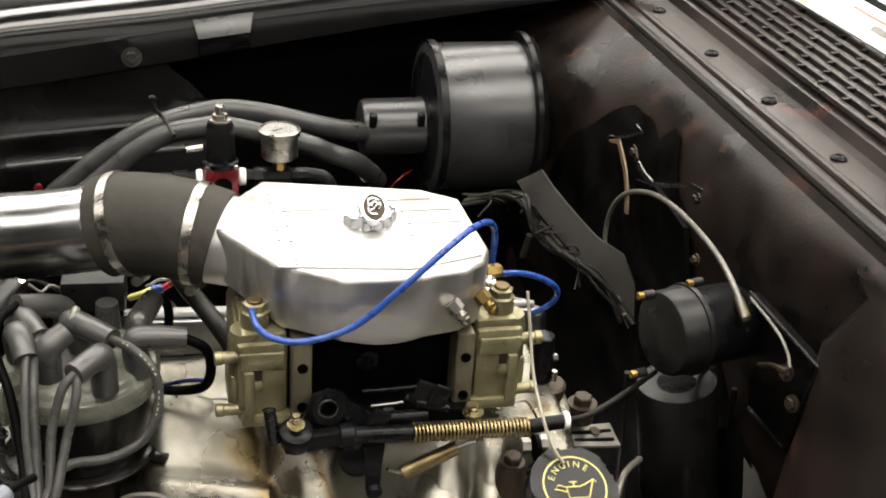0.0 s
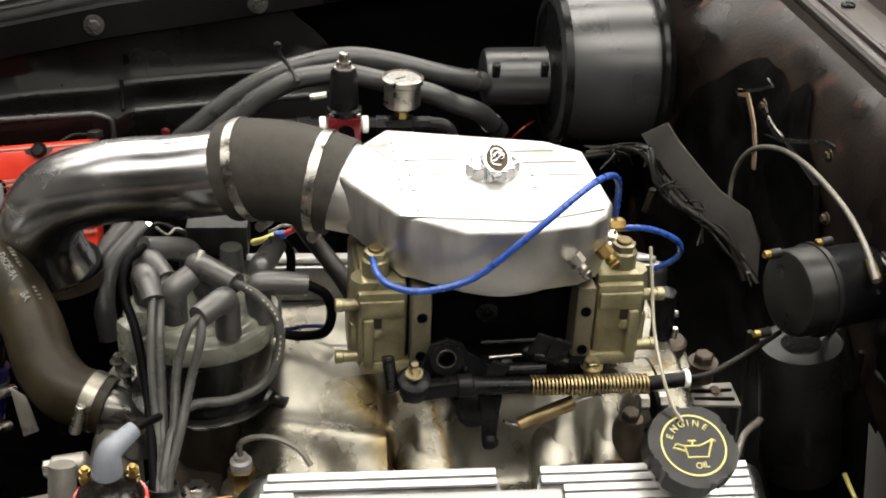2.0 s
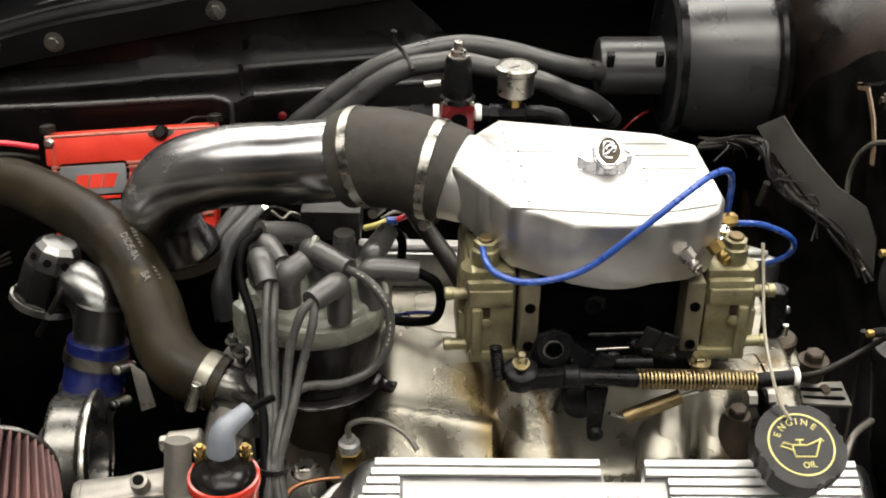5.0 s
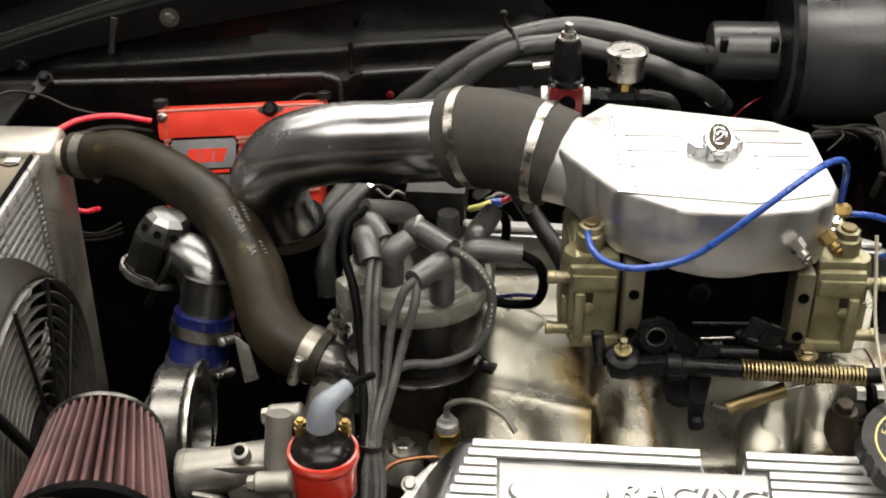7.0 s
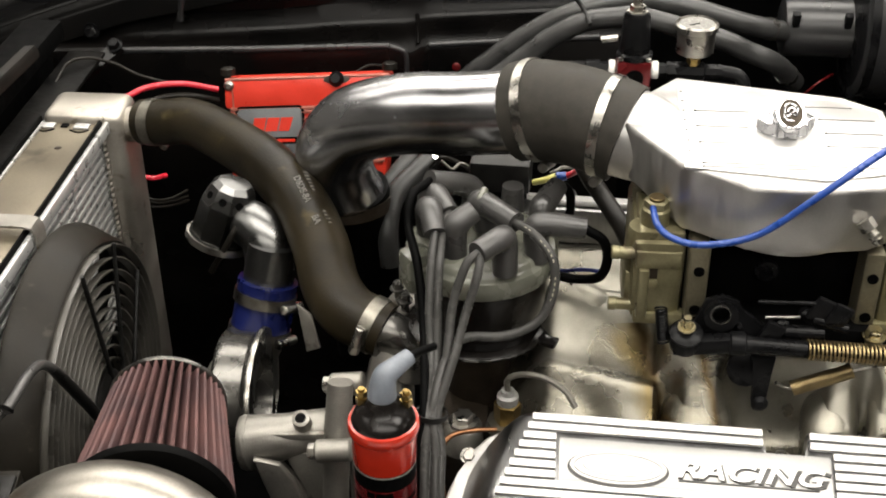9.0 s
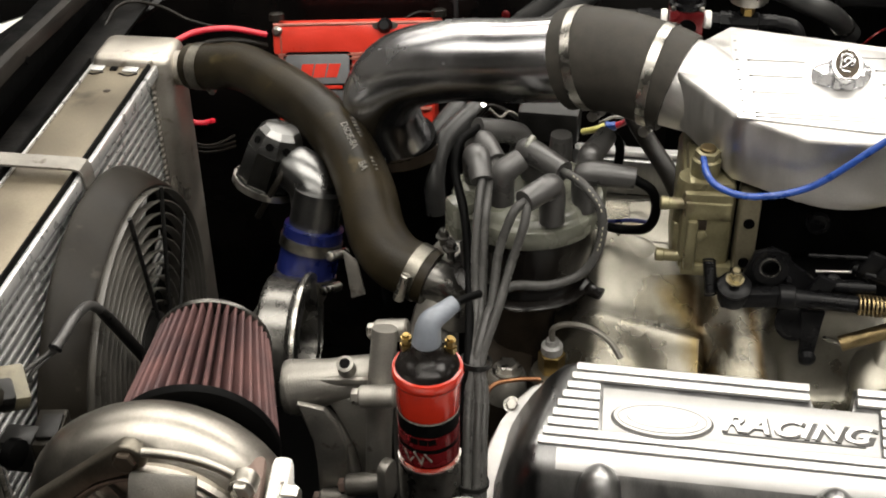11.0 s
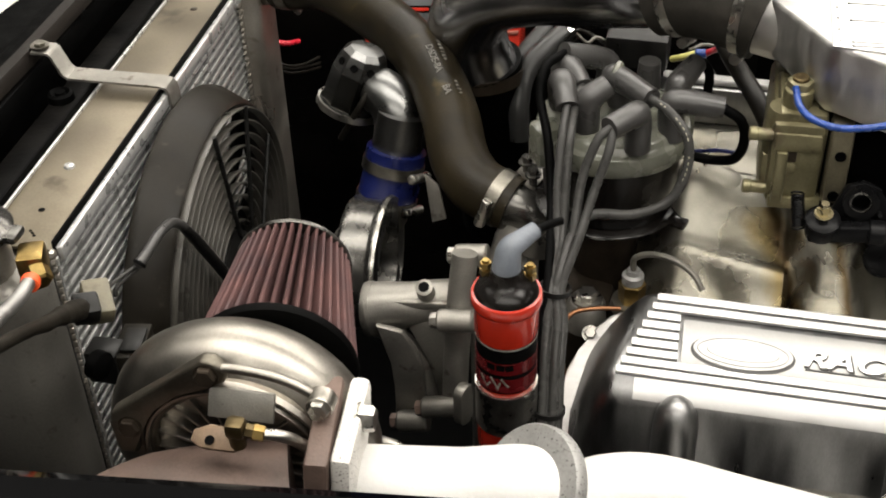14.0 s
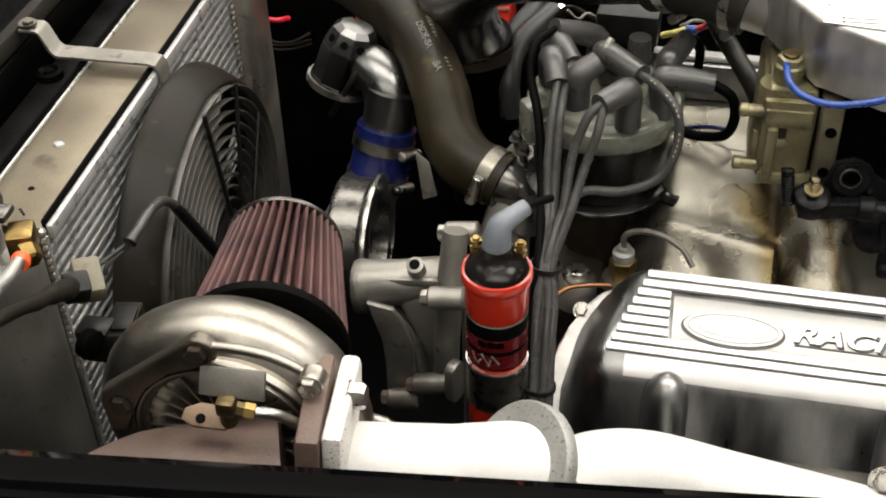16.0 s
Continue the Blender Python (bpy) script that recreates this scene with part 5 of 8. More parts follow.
part("label_mark", placed(slab(slab(slab(fresh(), [(-0.026, -0.009), (-0.010, -0.009), (-0.006, 0.009), (-0.022, 0.009)], (-0.048, -0.007, 0.026), (1, 0, 0), (0, 1, 0), 0.0006), [(-0.008, -0.009), (0.008, -0.009), (0.012, 0.009), (-0.004, 0.009)], (-0.048, -0.007, 0.026), (1, 0, 0), (0, 1, 0), 0.0006), [(0.010, -0.009), (0.024, -0.009), (0.030, 0.009), (0.014, 0.009)], (-0.048, -0.007, 0.026), (1, 0, 0), (0, 1, 0), 0.0006), m), RED, ign, "three red slanted blocks")
part("label_bar", placed(box(fresh(), (-0.038, -0.029, 0.0262), (0.050, 0.009, 0.0008)), m), MATT_BLACK, ign)
part("label_line", placed(box(fresh(), (-0.038, -0.029, 0.0268), (0.044, 0.004, 0.0008)), m), RED, ign)
part("top_ridge", placed(tube(fresh(), [(-0.109, 0.0535, 0.0215), (0.109, 0.0535, 0.0215)], 0.0022, 8), m), FIN_EDGE, ign, "pale top edge")
part("lower_ridge", placed(box(fresh(), (0, 0.0135, 0.0225), (0.206, 0.0050, 0.004), 0.0014), m), FIN_EDGE, ign, "pale facet edge")
for sx in (-0.100, 0.100):
    part("side_rib", placed(tube(fresh(), [(sx, 0.050, 0.0228), (sx * 0.985, 0.016, 0.0232)], 0.0012, 6), m), FIN_EDGE, ign)
for sx in (-0.108, 0.108):
    part("mount_screw", placed(lathe(fresh(), (sx * 0.958, 0.046, 0.023), (0, 0, 1), [(0, 0.0066), (0.003, 0.0066), (0.006, 0.0035)], 16), m), STEEL, ign)
    part("rubber_mount", placed(lathe(fresh(), (sx, 0.058, 0.010), (0, 1, 0), [(0, 0.010), (0.008, 0.010), (0.010, 0.007)], 16), m), RUBBER, ign)
part("plug_washer", placed(slab(fresh(), oval(0.017, 0.006, 24), (0.040, 0.050, 0.0230), (1, 0, 0), (0, 1, 0), 0.0012), m), STEEL, ign, "pale oval washer")
part("plug", placed(lathe(fresh(), (0.040, 0.050, 0.023), (0, 0.3, 1), [(0, 0.010), (0.003, 0.010), (0.009, 0.006)], 18), m), SATIN_BLACK, ign)

# ---------------- distributor ----------------
DX, DY = -0.060, 1.0
dist = thing("distributor", (DX, DY, 0.64), "black distributor with a grey-green cap and eight boots", "distributor")
part("shaft_housing", lathe(fresh(), (DX, DY, 0.60), (0, 0, 1), [(0, 0.034), (0.06, 0.034), (0.10, 0.030), (0.155, 0.030)], 32), CLAMP_DARK, dist, "brown-black shaft housing")
b = lathe(fresh(), (DX, DY, 0.752), (0, 0, 1), [(0, 0.046), (0.003, 0.058), (0.008, 0.061), (0.030, 0.063), (0.068, 0.065)], 44)
part("bowl", b, BAKELITE, dist)
b = lathe(fresh(), (DX, DY, 0.818), (0, 0, 1), [(0, 0.066), (0.002, 0.0690), (0.004, 0.0698), (0.018, 0.0698), (0.020, 0.0685), (0.021, 0.0640), (0.0225, 0.0625), (0.027, 0.0610), (0.029, 0.0580), (0.031, 0.0480), (0.031, 0.01)], 56)
part("cap", b, CAP_GREY, dist, "grey-green moulded cap")
part("base_flange", lathe(fresh(), (DX, DY, 0.751), (0, 0, 1), [(0, 0.058), (0.001, 0.0690), (0.004, 0.0700), (0.006, 0.0665)], 48), BAKELITE, dist, "thin base flange")
for fa in (-25, 65, 155):
    w = radians(fa)
    part("flange_ear", box(fresh(), (DX + 0.073 * math.cos(w), DY + 0.073 * math.sin(w), 0.754), (0.020, 0.018, 0.006), 0.002, (0, 0, fa)), BAKELITE, dist)
part("vent_block", box(fresh(), (DX - 0.056, DY - 0.034, 0.830), (0.028, 0.026, 0.040), 0.006, (0, 0, 35)), CAP_GREY, dist, "pale moulded lug")
for a in (20, 140):
    w = radians(a)
    part("cap_clip", box(fresh(), (DX + 0.068 * math.cos(w), DY + 0.068 * math.sin(w), 0.826), (0.014, 0.018, 0.032), 0.004, (0, 0, a)), CAP_GREY, dist)

# ---------------- red coil ----------------
CXY = (-0.119, 0.752)
coil = thing("ignition_coil", (*CXY, 0.66), "red canister ignition coil with a steel clamp", "ignition coil")
part("canister", lathe(fresh(), (*CXY, 0.665), (0, 0, 1), [(0, 0.022), (0.006, 0.0235), (0.012, 0.0240), (0.128, 0.0240), (0.131, 0.0250), (0.157, 0.0255), (0.1585, 0.0272), (0.1610, 0.0281), (0.1655, 0.0281), (0.1680, 0.0272), (0.1685, 0.0255)], 44), RED_COIL, coil)
part("coil_top", lathe(fresh(), (*CXY, 0.831), (0, 0, 1), [(0, 0.0258), (0.003, 0.0252), (0.008, 0.0228), (0.012, 0.0180), (0.016, 0.0135), (0.024, 0.0118)], 36), BAKELITE, coil, "black moulded top")
part("mount_clamp", lathe_closed(fresh(), (*CXY, 0.698), (0, 0, 1), [(0, 0.0242), (0, 0.0254), (0.040, 0.0254), (0.0415, 0.0258), (0.043, 0.0254), (0.043, 0.0242)], 44), STEEL, coil, "bare steel clamp band")
part("label_band", lathe_closed(fresh(), (*CXY, 0.746), (0, 0, 1), [(0, 0.0240), (0, 0.0244), (0.047, 0.0244), (0.047, 0.0240)], 44), MATT_BLACK, coil, "black printed label")
part("label_stripe", lathe_closed(fresh(), (*CXY, 0.7475), (0, 0, 1), [(0, 0.0243), (0, 0.0246), (0.014, 0.0246), (0.014, 0.0243)], 44), RED_DARK, coil, "dark red printed stripe")
part("label_stripe", lathe_closed(fresh(), (*CXY, 0.7660), (0, 0, 1), [(0, 0.0243), (0, 0.0246), (0.012, 0.0246), (0.012, 0.0243)], 44), RED_DARK, coil, "dark red printed stripe")
part("label_edge", lathe_closed(fresh(), (*CXY, 0.7915), (0, 0, 1), [(0, 0.0240), (0, 0.0247), (0.0014, 0.0247), (0.0014, 0.0240)], 44), GREY_PRINT, coil, "pale grey label edge")
for a, hz, tall, lean in ((-128, 0.7565, 0.010, 25), (-116, 0.7540, 0.007, -30), (-104, 0.7575, 0.012, 30), (-95, 0.7545, 0.008, -15), (-84, 0.7580, 0.010, 35), (-110, 0.7740, 0.006, 0), (-92, 0.7740, 0.006, 0), (-76, 0.7740, 0.006, 10)):
    w = radians(a)
    part("label_stroke", box(fresh(), Vector((math.cos(w), math.sin(w), 0)) * 0.0246 + Vector((*CXY, hz)), (0.0006, 0.0016 if hz < 0.77 else 0.0065, tall), 0, (lean, 0, a)), GREY_PRINT if hz < 0.77 else MATT_BLACK, coil, "printed stroke")
for a in (158, 22):
    w = radians(a)
    c = Vector((*CXY, 0.836)) + Vector((math.cos(w), math.sin(w), 0)) * 0.0185
    b = rod(fresh(), c, c + Vector((0, 0, 0.020)), 0.0028)
    lathe(b, c + Vector((0, 0, 0.006)), (0, 0, 1), [(0, 0.0050), (0.005, 0.0050)], 6)
    lathe(b, c + Vector((0, 0, 0.013)), (0, 0, 1), [(0, 0.0046), (0.0045, 0.0046)], 6)
    part("terminal", b, BRASS, coil, "brass terminal")
b = tube(fresh(), [(*CXY, 0.840), (CXY[0], CXY[1], 0.856), (-0.117, 0.755, 0.871), (-0.110, 0.762, 0.875), (-0.100, 0.773, 0.878)], [0.0118, 0.0112, 0.0096, 0.0080, 0.0066], 18)
part("boot", b, BOOT_LIGHT, coil, "pale blue-grey rubber boot")

# ---------------- turbocharger, filter ----------------
TC = Vector((-0.300, 0.640, 0.761))
turbo = thing("turbocharger", (-0.30, 0.62, 0.66), "turbocharger with a satin aluminium compressor housing", "turbocharger")
b = fresh()
lathe_closed(b, TC, (0, 1, 0), [(0.036 * math.cos(a) * 0.95 + 0.0, 0.068 + 0.037 * math.sin(a)) for a in (2 * math.pi * k / 20 for k in range(20))], 56)
lathe(b, TC + Vector((0, 0.015, 0)), (0, 1, 0), [(0, 0.060), (0.03, 0.056), (0.055, 0.052)], 40)
lathe(b, TC, (0, 1, 0), [(0.0165, 0.0960), (0.0302, 0.0900), (0.0429, 0.0770), (0.0506, 0.0690), (0.0550, 0.0640)], 48)
part("compressor_housing", b, ALU_SATIN, turbo, "satin cast compressor volute", 70)
BC = Vector((-0.292, 0.605, 0.777))
part("back_rim", lathe_closed(fresh(), BC + Vector((0, -0.006, 0)), (0, 1, 0), [(0.002, 0.0615), (0, 0.0635), (0, 0.0655), (0.003, 0.0680), (0.012, 0.0700), (0.034, 0.0790), (0.034, 0.0615)], 64), CAST_DULL, turbo, "darkened stepped rim", 60)
for ro, yo in ((0.0735, -0.0045), (0.0690, -0.0075)):
    part("rim_step", lathe_closed(fresh(), BC + Vector((0, yo, 0)), (0, 1, 0), [(0.004, ro - 0.0032), (0, ro - 0.0032), (-0.0012, ro - 0.0024), (-0.0012, ro - 0.0006), (0.002, ro), (0.004, ro)], 64), ALU_SATIN, turbo, "bright machined step")
# matt black plate puts the shade between the ribs into the colour
part("back_plate", lathe(fresh(), BC + Vector((0, 0.014, 0)), (0, 1, 0), [(0, 0.062), (0.004, 0.062)], 40), MATT_BLACK, turbo, "back plate blackened for the shade behind the ribs")
for k in range(24):
    a = 2 * math.pi * k / 24
    c = BC + Vector((math.cos(a) * 0.045, 0.004, math.sin(a) * 0.045))
    part("rib", box(fresh(), c, (0.032, 0.014, 0.0022), 0.0008, (0, -math.degrees(a), 0)), ALU_SATIN, turbo)
plate = [(-0.296, 0.876), (-0.304, 0.876), (-0.381, 0.814), (-0.384, 0.803), (-0.381, 0.775), (-0.366, 0.775), (-0.362, 0.800), (-0.350, 0.823), (-0.328, 0.843), (-0.300, 0.852), (-0.288, 0.858), (-0.287, 0.868)]
part("clamp_plate", slab(fresh(), plate, (0, 0.594, 0), (1, 0, 0), (0, 0, 1), -0.012, 0.003, 3), CAST_DULL, turbo, "cast clamp plate darkened for its shaded side")
b = tube(fresh(), [(-0.287, 0.592, 0.875), (-0.270, 0.592, 0.875), (-0.250, 0.592, 0.872), (-0.235, 0.592, 0.866), (-0.227, 0.592, 0.861)], 0.0036, 12)
part("cast_ridge", b, ALU_SATIN, turbo, "bright cast ridge between the lugs", 60)
for lx, lz, mat in ((-0.301, 0.864, CLAMP_DARK), (-0.367, 0.804, CLAMP_DARK), (-0.223, 0.845, STEEL)):
    boss = part("clamp_lug", lathe(fresh(), (lx, 0.606, lz), (0, -1, 0), [(0, 0.0100), (0.009, 0.0098), (0.011, 0.0090)], 24), ALU_SATIN if lx > -0.35 else CLAMP_DARK, turbo)
    part("lug_bolt", hexbolt(fresh(), (lx, 0.5945, lz), (0, -1, 0.1), 0.0080, 0.006, 0.0092), mat, boss)
part("tag_plate", box(fresh(), (-0.276, 0.588, 0.846), (0.047, 0.004, 0.021), 0.001, (-30, 0, 0)), ALU_DULL, turbo, "blank grey riveted plate")
part("bearing_housing", rod(fresh(), BC + Vector((0, -0.055, -0.01)), BC + Vector((0, 0.01, -0.01)), 0.034), RUST, turbo)
part("oil_flange", slab(fresh(), [(-0.022, -0.004), (-0.014, -0.008), (0.010, -0.008), (0.013, 0.007), (-0.010, 0.009), (-0.021, 0.004)], (-0.282, 0.565, 0.834), (1, 0, 0), (0, 0.85, 0.5), 0.006, 0.0012), TAN_IRON, turbo, "tan rusted oil feed flange")
part("flange_hole", lathe(fresh(), Vector((-0.290, 0.562, 0.834)) + Vector((0, -0.003, 0.005)), (0, -0.5, 0.85), [(0, 0.0035), (0.0008, 0.003)], 16), MATT_BLACK, turbo)
b = fresh()
p = Vector((-0.271, 0.562, 0.848))
rod(b, p + Vector((0, 0, -0.014)), p + Vector((0, 0, 0.004)), 0.0058)
box(b, p + Vector((0, 0, 0.003)), (0.014, 0.013, 0.014), 0.004)
rod(b, p + Vector((0.006, 0, 0.002)), p + Vector((0.012, 0.001, 0.0)), 0.0050, n=6)
part("oil_elbow", b, OIL_STAIN, turbo, "brass elbow fitting")
part("line_nut", rod(fresh(), p + Vector((0.011, 0.001, 0.0)), p + Vector((0.019, 0.002, -0.002)), 0.0058, n=6), BRASS, turbo)
part("oil_line", tube(fresh(), [p + Vector((0.018, 0.002, -0.002)), p + Vector((0.028, 0.004, -0.004)), (-0.236, 0.570, 0.838), (-0.229, 0.576, 0.826)], 0.0042, 12), STEEL, turbo, "braided steel oil line")
part("oil_line", tube(fresh(), [(-0.225, 0.655, 0.80), (-0.208, 0.655, 0.760), (-0.188, 0.660, 0.745), (-0.171, 0.660, 0.731)], 0.0042, 12), STEEL, turbo, "braided steel oil line")
part("turbine_housing", tube(fresh(), [(-0.39, 0.545, 0.735), (-0.34, 0.552, 0.752), (-0.29, 0.562, 0.757), (-0.243, 0.577, 0.758)], [0.040, 0.050, 0.054, 0.054], 32), RUST, turbo, "brown heat-stained turbine housing")

filt = thing("air_filter", (-0.295, 0.755, 0.71), "red pleated cone air filter on the turbo inlet", "air filter")
F0, F1 = Vector((-0.295, 0.700, 0.774)), Vector((-0.315, 0.824, 0.776))
axis = F1 - F0
L = axis.length
fu, fv, fd = basis(axis)
b = fresh()
NP = 42
vs, fs = [], []
for h, r in ((0.0, 0.0645), (0.25, 0.0600), (0.5, 0.0555), (0.75, 0.0512), (1.0, 0.0470)):
    for k in range(NP * 6):
        a = 2 * math.pi * k / (NP * 6)
        rr = r + (0.0018, 0.0006, -0.0105, -0.0160, -0.0105, 0.0006)[k % 6]
        vs.append(F0 + axis * h + (fu * math.cos(a) + fv * math.sin(a)) * rr)
for i in range(4):
    for k in range(NP * 6):
        q = NP * 6
        fs.append((i * q + k, i * q + (k + 1) % q, (i + 1) * q + (k + 1) % q, (i + 1) * q + k))
add(b, vs, fs)
part("pleats", b, FILTER_RED, filt, "oiled red gauze pleats", 25)
part("end_cap", lathe(fresh(), F1, fd, [(-0.002, 0.0488), (-0.001, 0.0500), (0.0012, 0.0500), (0.002, 0.0487), (0.002, 0.030)], 48), STEEL_DARK, filt, "thin grey end ring")
part("base_band", lathe(fresh(), F0, fd, [(-0.007, 0.060), (-0.006, 0.0662), (-0.004, 0.0672), (0.001, 0.0672), (0.003, 0.0655)], 48), MATT_BLACK, filt, "black rubber base band")


def wire(name, points, r, mat, label, category="wire", group="", n=10, step=6):
    """A loose wire, hose or cable as one thing."""
    return solo(name, tube(fresh(), points, r, n, step), mat, label, category, group, smooth=60)


# ---------------- exhaust side: flanges, white-coated header ----------------
header = thing("exhaust_header", (0.0, 0.63, 0.60), "white ceramic-coated exhaust header feeding the turbo", "header")
part("feed_pipe", rod(fresh(), (-0.205, 0.600, 0.752), (-0.122, 0.6025, 0.760), 0.0385, n=40), WHITE_COAT, header, "white coated pipe")
part("turbine_gasket", box(fresh(), (-0.2265, 0.596, 0.755), (0.017, 0.088, 0.158), 0.004, (0, 4, 7)), RUST, header, "brown rusted flange")
part("inlet_flange", box(fresh(), (-0.2085, 0.600, 0.755), (0.015, 0.084, 0.158), 0.005, (0, 4, 4)), SPECK, header, "speckled white cast flange")
for by, bz in ((0.608, 0.826), (0.632, 0.70)):
    part("flange_nut", hexbolt(fresh(), (-0.201, by, bz), (1, 0, 0.05), 0.0095, 0.013, 0.0115), STEEL, header)
ra = Vector((-0.62, -0.42, 0.66)).normalized()
b = lathe_closed(fresh(), Vector((-0.080, 0.612, 0.768)) - ra * 0.006, ra, [(0, 0.030), (0, 0.0475), (0.002, 0.0490), (0.010, 0.0490), (0.012, 0.0475), (0.012, 0.030)], 56)
part("collector_flange", b, FLANGE_GREY, header, "grey oval collector flange")
part("collector_stub", tube(fresh(), [(-0.130, 0.602, 0.759), (-0.108, 0.604, 0.763), (-0.088, 0.608, 0.766), (-0.070, 0.616, 0.760)], [0.0385, 0.0385, 0.037, 0.035], 32), WHITE_COAT, header)
part("collector_pipe", tube(fresh(), [(-0.055, 0.62, 0.738), (-0.03, 0.645, 0.732), (0.01, 0.660, 0.722), (0.07, 0.664, 0.706), (0.17, 0.668, 0.682), (0.30, 0.672, 0.652), (0.42, 0.676, 0.624)], [0.030, 0.033, 0.034, 0.034, 0.034, 0.034, 0.034], 28), WHITE_COAT, header, "white coated collector pipe")
for px_ in (0.03, 0.15, 0.27, 0.39):
    part("primary_tube", tube(fresh(), [(px_ - 0.02, 0.672, 0.70 - 0.1 * px_), (px_, 0.70, 0.66 - 0.1 * px_), (px_ + 0.01, 0.745, 0.60 - 0.08 * px_), (px_ + 0.01, 0.79, 0.575 - 0.08 * px_)], 0.022, 18), WHITE_COAT, header)
part("header_bolt", hexbolt(fresh(), (0.184, 0.690, 0.713), (0, -0.6, 0.8), 0.009, 0.010, 0.012), STEEL, header)

# ---------------- water pump and timing cover castings ----------------
pump = thing("water_pump", (-0.20, 0.92, 0.50), "dull cast aluminium water pump with bolted bosses", "water pump")
b = fresh()
box(b, (-0.150, 0.95, 0.585), (0.045, 0.17, 0.22), 0.015)
part("pump_body", b, ALU_DULL, pump)
part("pump_neck", tube(fresh(), [(-0.262, 0.868, 0.696), (-0.225, 0.872, 0.704), (-0.180, 0.885, 0.704), (-0.15, 0.90, 0.69)], [0.026, 0.0205, 0.0200, 0.026], 28), ALU_DULL, pump, "cast inlet neck")
part("neck_flange", lathe(fresh(), (-0.268, 0.868, 0.696), (1, 0.05, 0.1), [(0, 0.024), (0.003, 0.0255), (0.008, 0.0255), (0.010, 0.023)], 30), ALU_DULL, pump)
part("neck_rib", box(fresh(), (-0.224, 0.858, 0.716), (0.075, 0.006, 0.008), 0.002, (0, -5, 0)), ALU_DULL, pump)
part("cover_edge", tube(fresh(), [(-0.175, 0.875, 0.767), (-0.178, 0.858, 0.712), (-0.180, 0.848, 0.665), (-0.181, 0.838, 0.609)], [0.0115, 0.0125, 0.012, 0.012], 18), ALU_DULL, pump, "rounded cast cover edge")
b = fresh()
lathe(b, (-0.209, 0.858, 0.736), (0, -0.5, 0.85), [(-0.012, 0.0085), (0.003, 0.0078), (0.004, 0.0055)], 16)
boss_ = part("tapped_boss", b, ALU_DULL, pump)
part("tapped_hole", lathe(fresh(), Vector((-0.209, 0.858, 0.736)) + Vector((0, -0.5, 0.85)).normalized() * 0.0042, (0, -0.5, 0.85), [(0, 0.0050), (0.0004, 0.0046)], 14), MATT_BLACK, boss_, "dark tapped hole")
part("web", tube(fresh(), [(-0.263, 0.862, 0.686), (-0.242, 0.860, 0.682), (-0.222, 0.858, 0.661), (-0.211, 0.856, 0.632), (-0.207, 0.852, 0.591)], [0.006, 0.0075, 0.0075, 0.0075, 0.009], 12), ALU_DULL, pump, "curved cast web")
part("web", slab(fresh(), [(0.0, 0.0), (0.022, -0.004), (0.016, -0.042), (0.012, -0.045)], (-0.256, 0.868, 0.675), (1, 0, 0), (0, 0.1, 1), -0.006, 0.001), ALU_DULL, pump)
part("side_plate", slab(fresh(), [(-0.010, -0.085), (0.030, -0.090), (0.034, 0.020), (0.0, 0.022), (-0.006, -0.02)], (-0.209, 0.868, 0.668), (1, 0, 0), (0, 0.12, 1), -0.012, 0.004), ALU_DULL, pump)
for a, c in (((-0.194, 0.840, 0.716), (-0.161, 0.840, 0.720)), ((-0.189, 0.900, 0.743), (-0.158, 0.900, 0.747)), ((-0.209, 0.830, 0.615), (-0.174, 0.830, 0.624)), ((-0.234, 0.830, 0.594), (-0.204, 0.830, 0.599))):
    a, c = Vector(a), Vector(c)
    boss = part("bolt_boss", rod(fresh(), a, c, 0.0105, bevel=0.002), ALU_DULL, pump)
    part("boss_bolt", lathe(fresh(), a, a - c, [(-0.002, 0.0075), (0.006, 0.0075), (0.007, 0.006)], 6), STEEL if a.z > 0.66 else RUST, boss)
part("ear", slab(fresh(), rounded(0.020, 0.046, 0.009), (-0.173, 0.820, 0.639), (0.4, 0.9, 0), (0, 0, 1), 0.010, 0.002), ALU_DULL, pump)
part("cast_web", slab(fresh(), [(-0.252, 0.703), (-0.227, 0.698), (-0.215, 0.678), (-0.210, 0.656), (-0.208, 0.619), (-0.225, 0.598), (-0.238, 0.590), (-0.237, 0.632), (-0.237, 0.661)], (0, 0.845, 0), (1, 0, 0), (0, 0, 1), 0.007, 0.002), ALU_DULL, pump, "curved cast web")
part("cast_web", slab(fresh(), [(-0.228, 0.696), (-0.171, 0.704), (-0.172, 0.620), (-0.199, 0.604), (-0.203, 0.636), (-0.210, 0.662)], (0, 0.862, 0), (1, 0, 0), (0, 0, 1), 0.007, 0.002), ALU_DULL, pump, "curved cast web")
pul = thing("pulley", (-0.30, 1.0, 0.58), "bright grooved accessory pulley", "pulley")
b = lathe_closed(fresh(), (-0.316, 0.985, 0.652), (1, 0, 0), [(0, 0.040), (0, 0.068), (0.003, 0.070), (0.007, 0.067), (0.030, 0.066), (0.036, 0.0725), (0.040, 0.0715), (0.040, 0.045)], 56)
rim = part("pulley_rim", b, STEEL_DARK, pul, "dark turned rim")
part("bright_edge", lathe_closed(fresh(), (-0.2785, 0.985, 0.652), (1, 0, 0), [(0, 0.0665), (0, 0.0722), (0.003, 0.0715), (0.003, 0.0665)], 56), STEEL, rim, "bright steel edge")
# black disc painting the dark hollow inside the rim
part("pulley_face", lathe(fresh(), (-0.300, 0.985, 0.652), (1, 0, 0), [(0, 0.060), (0.004, 0.060), (0.006, 0.02), (0.008, 0.018)], 36), MATT_BLACK, pul)

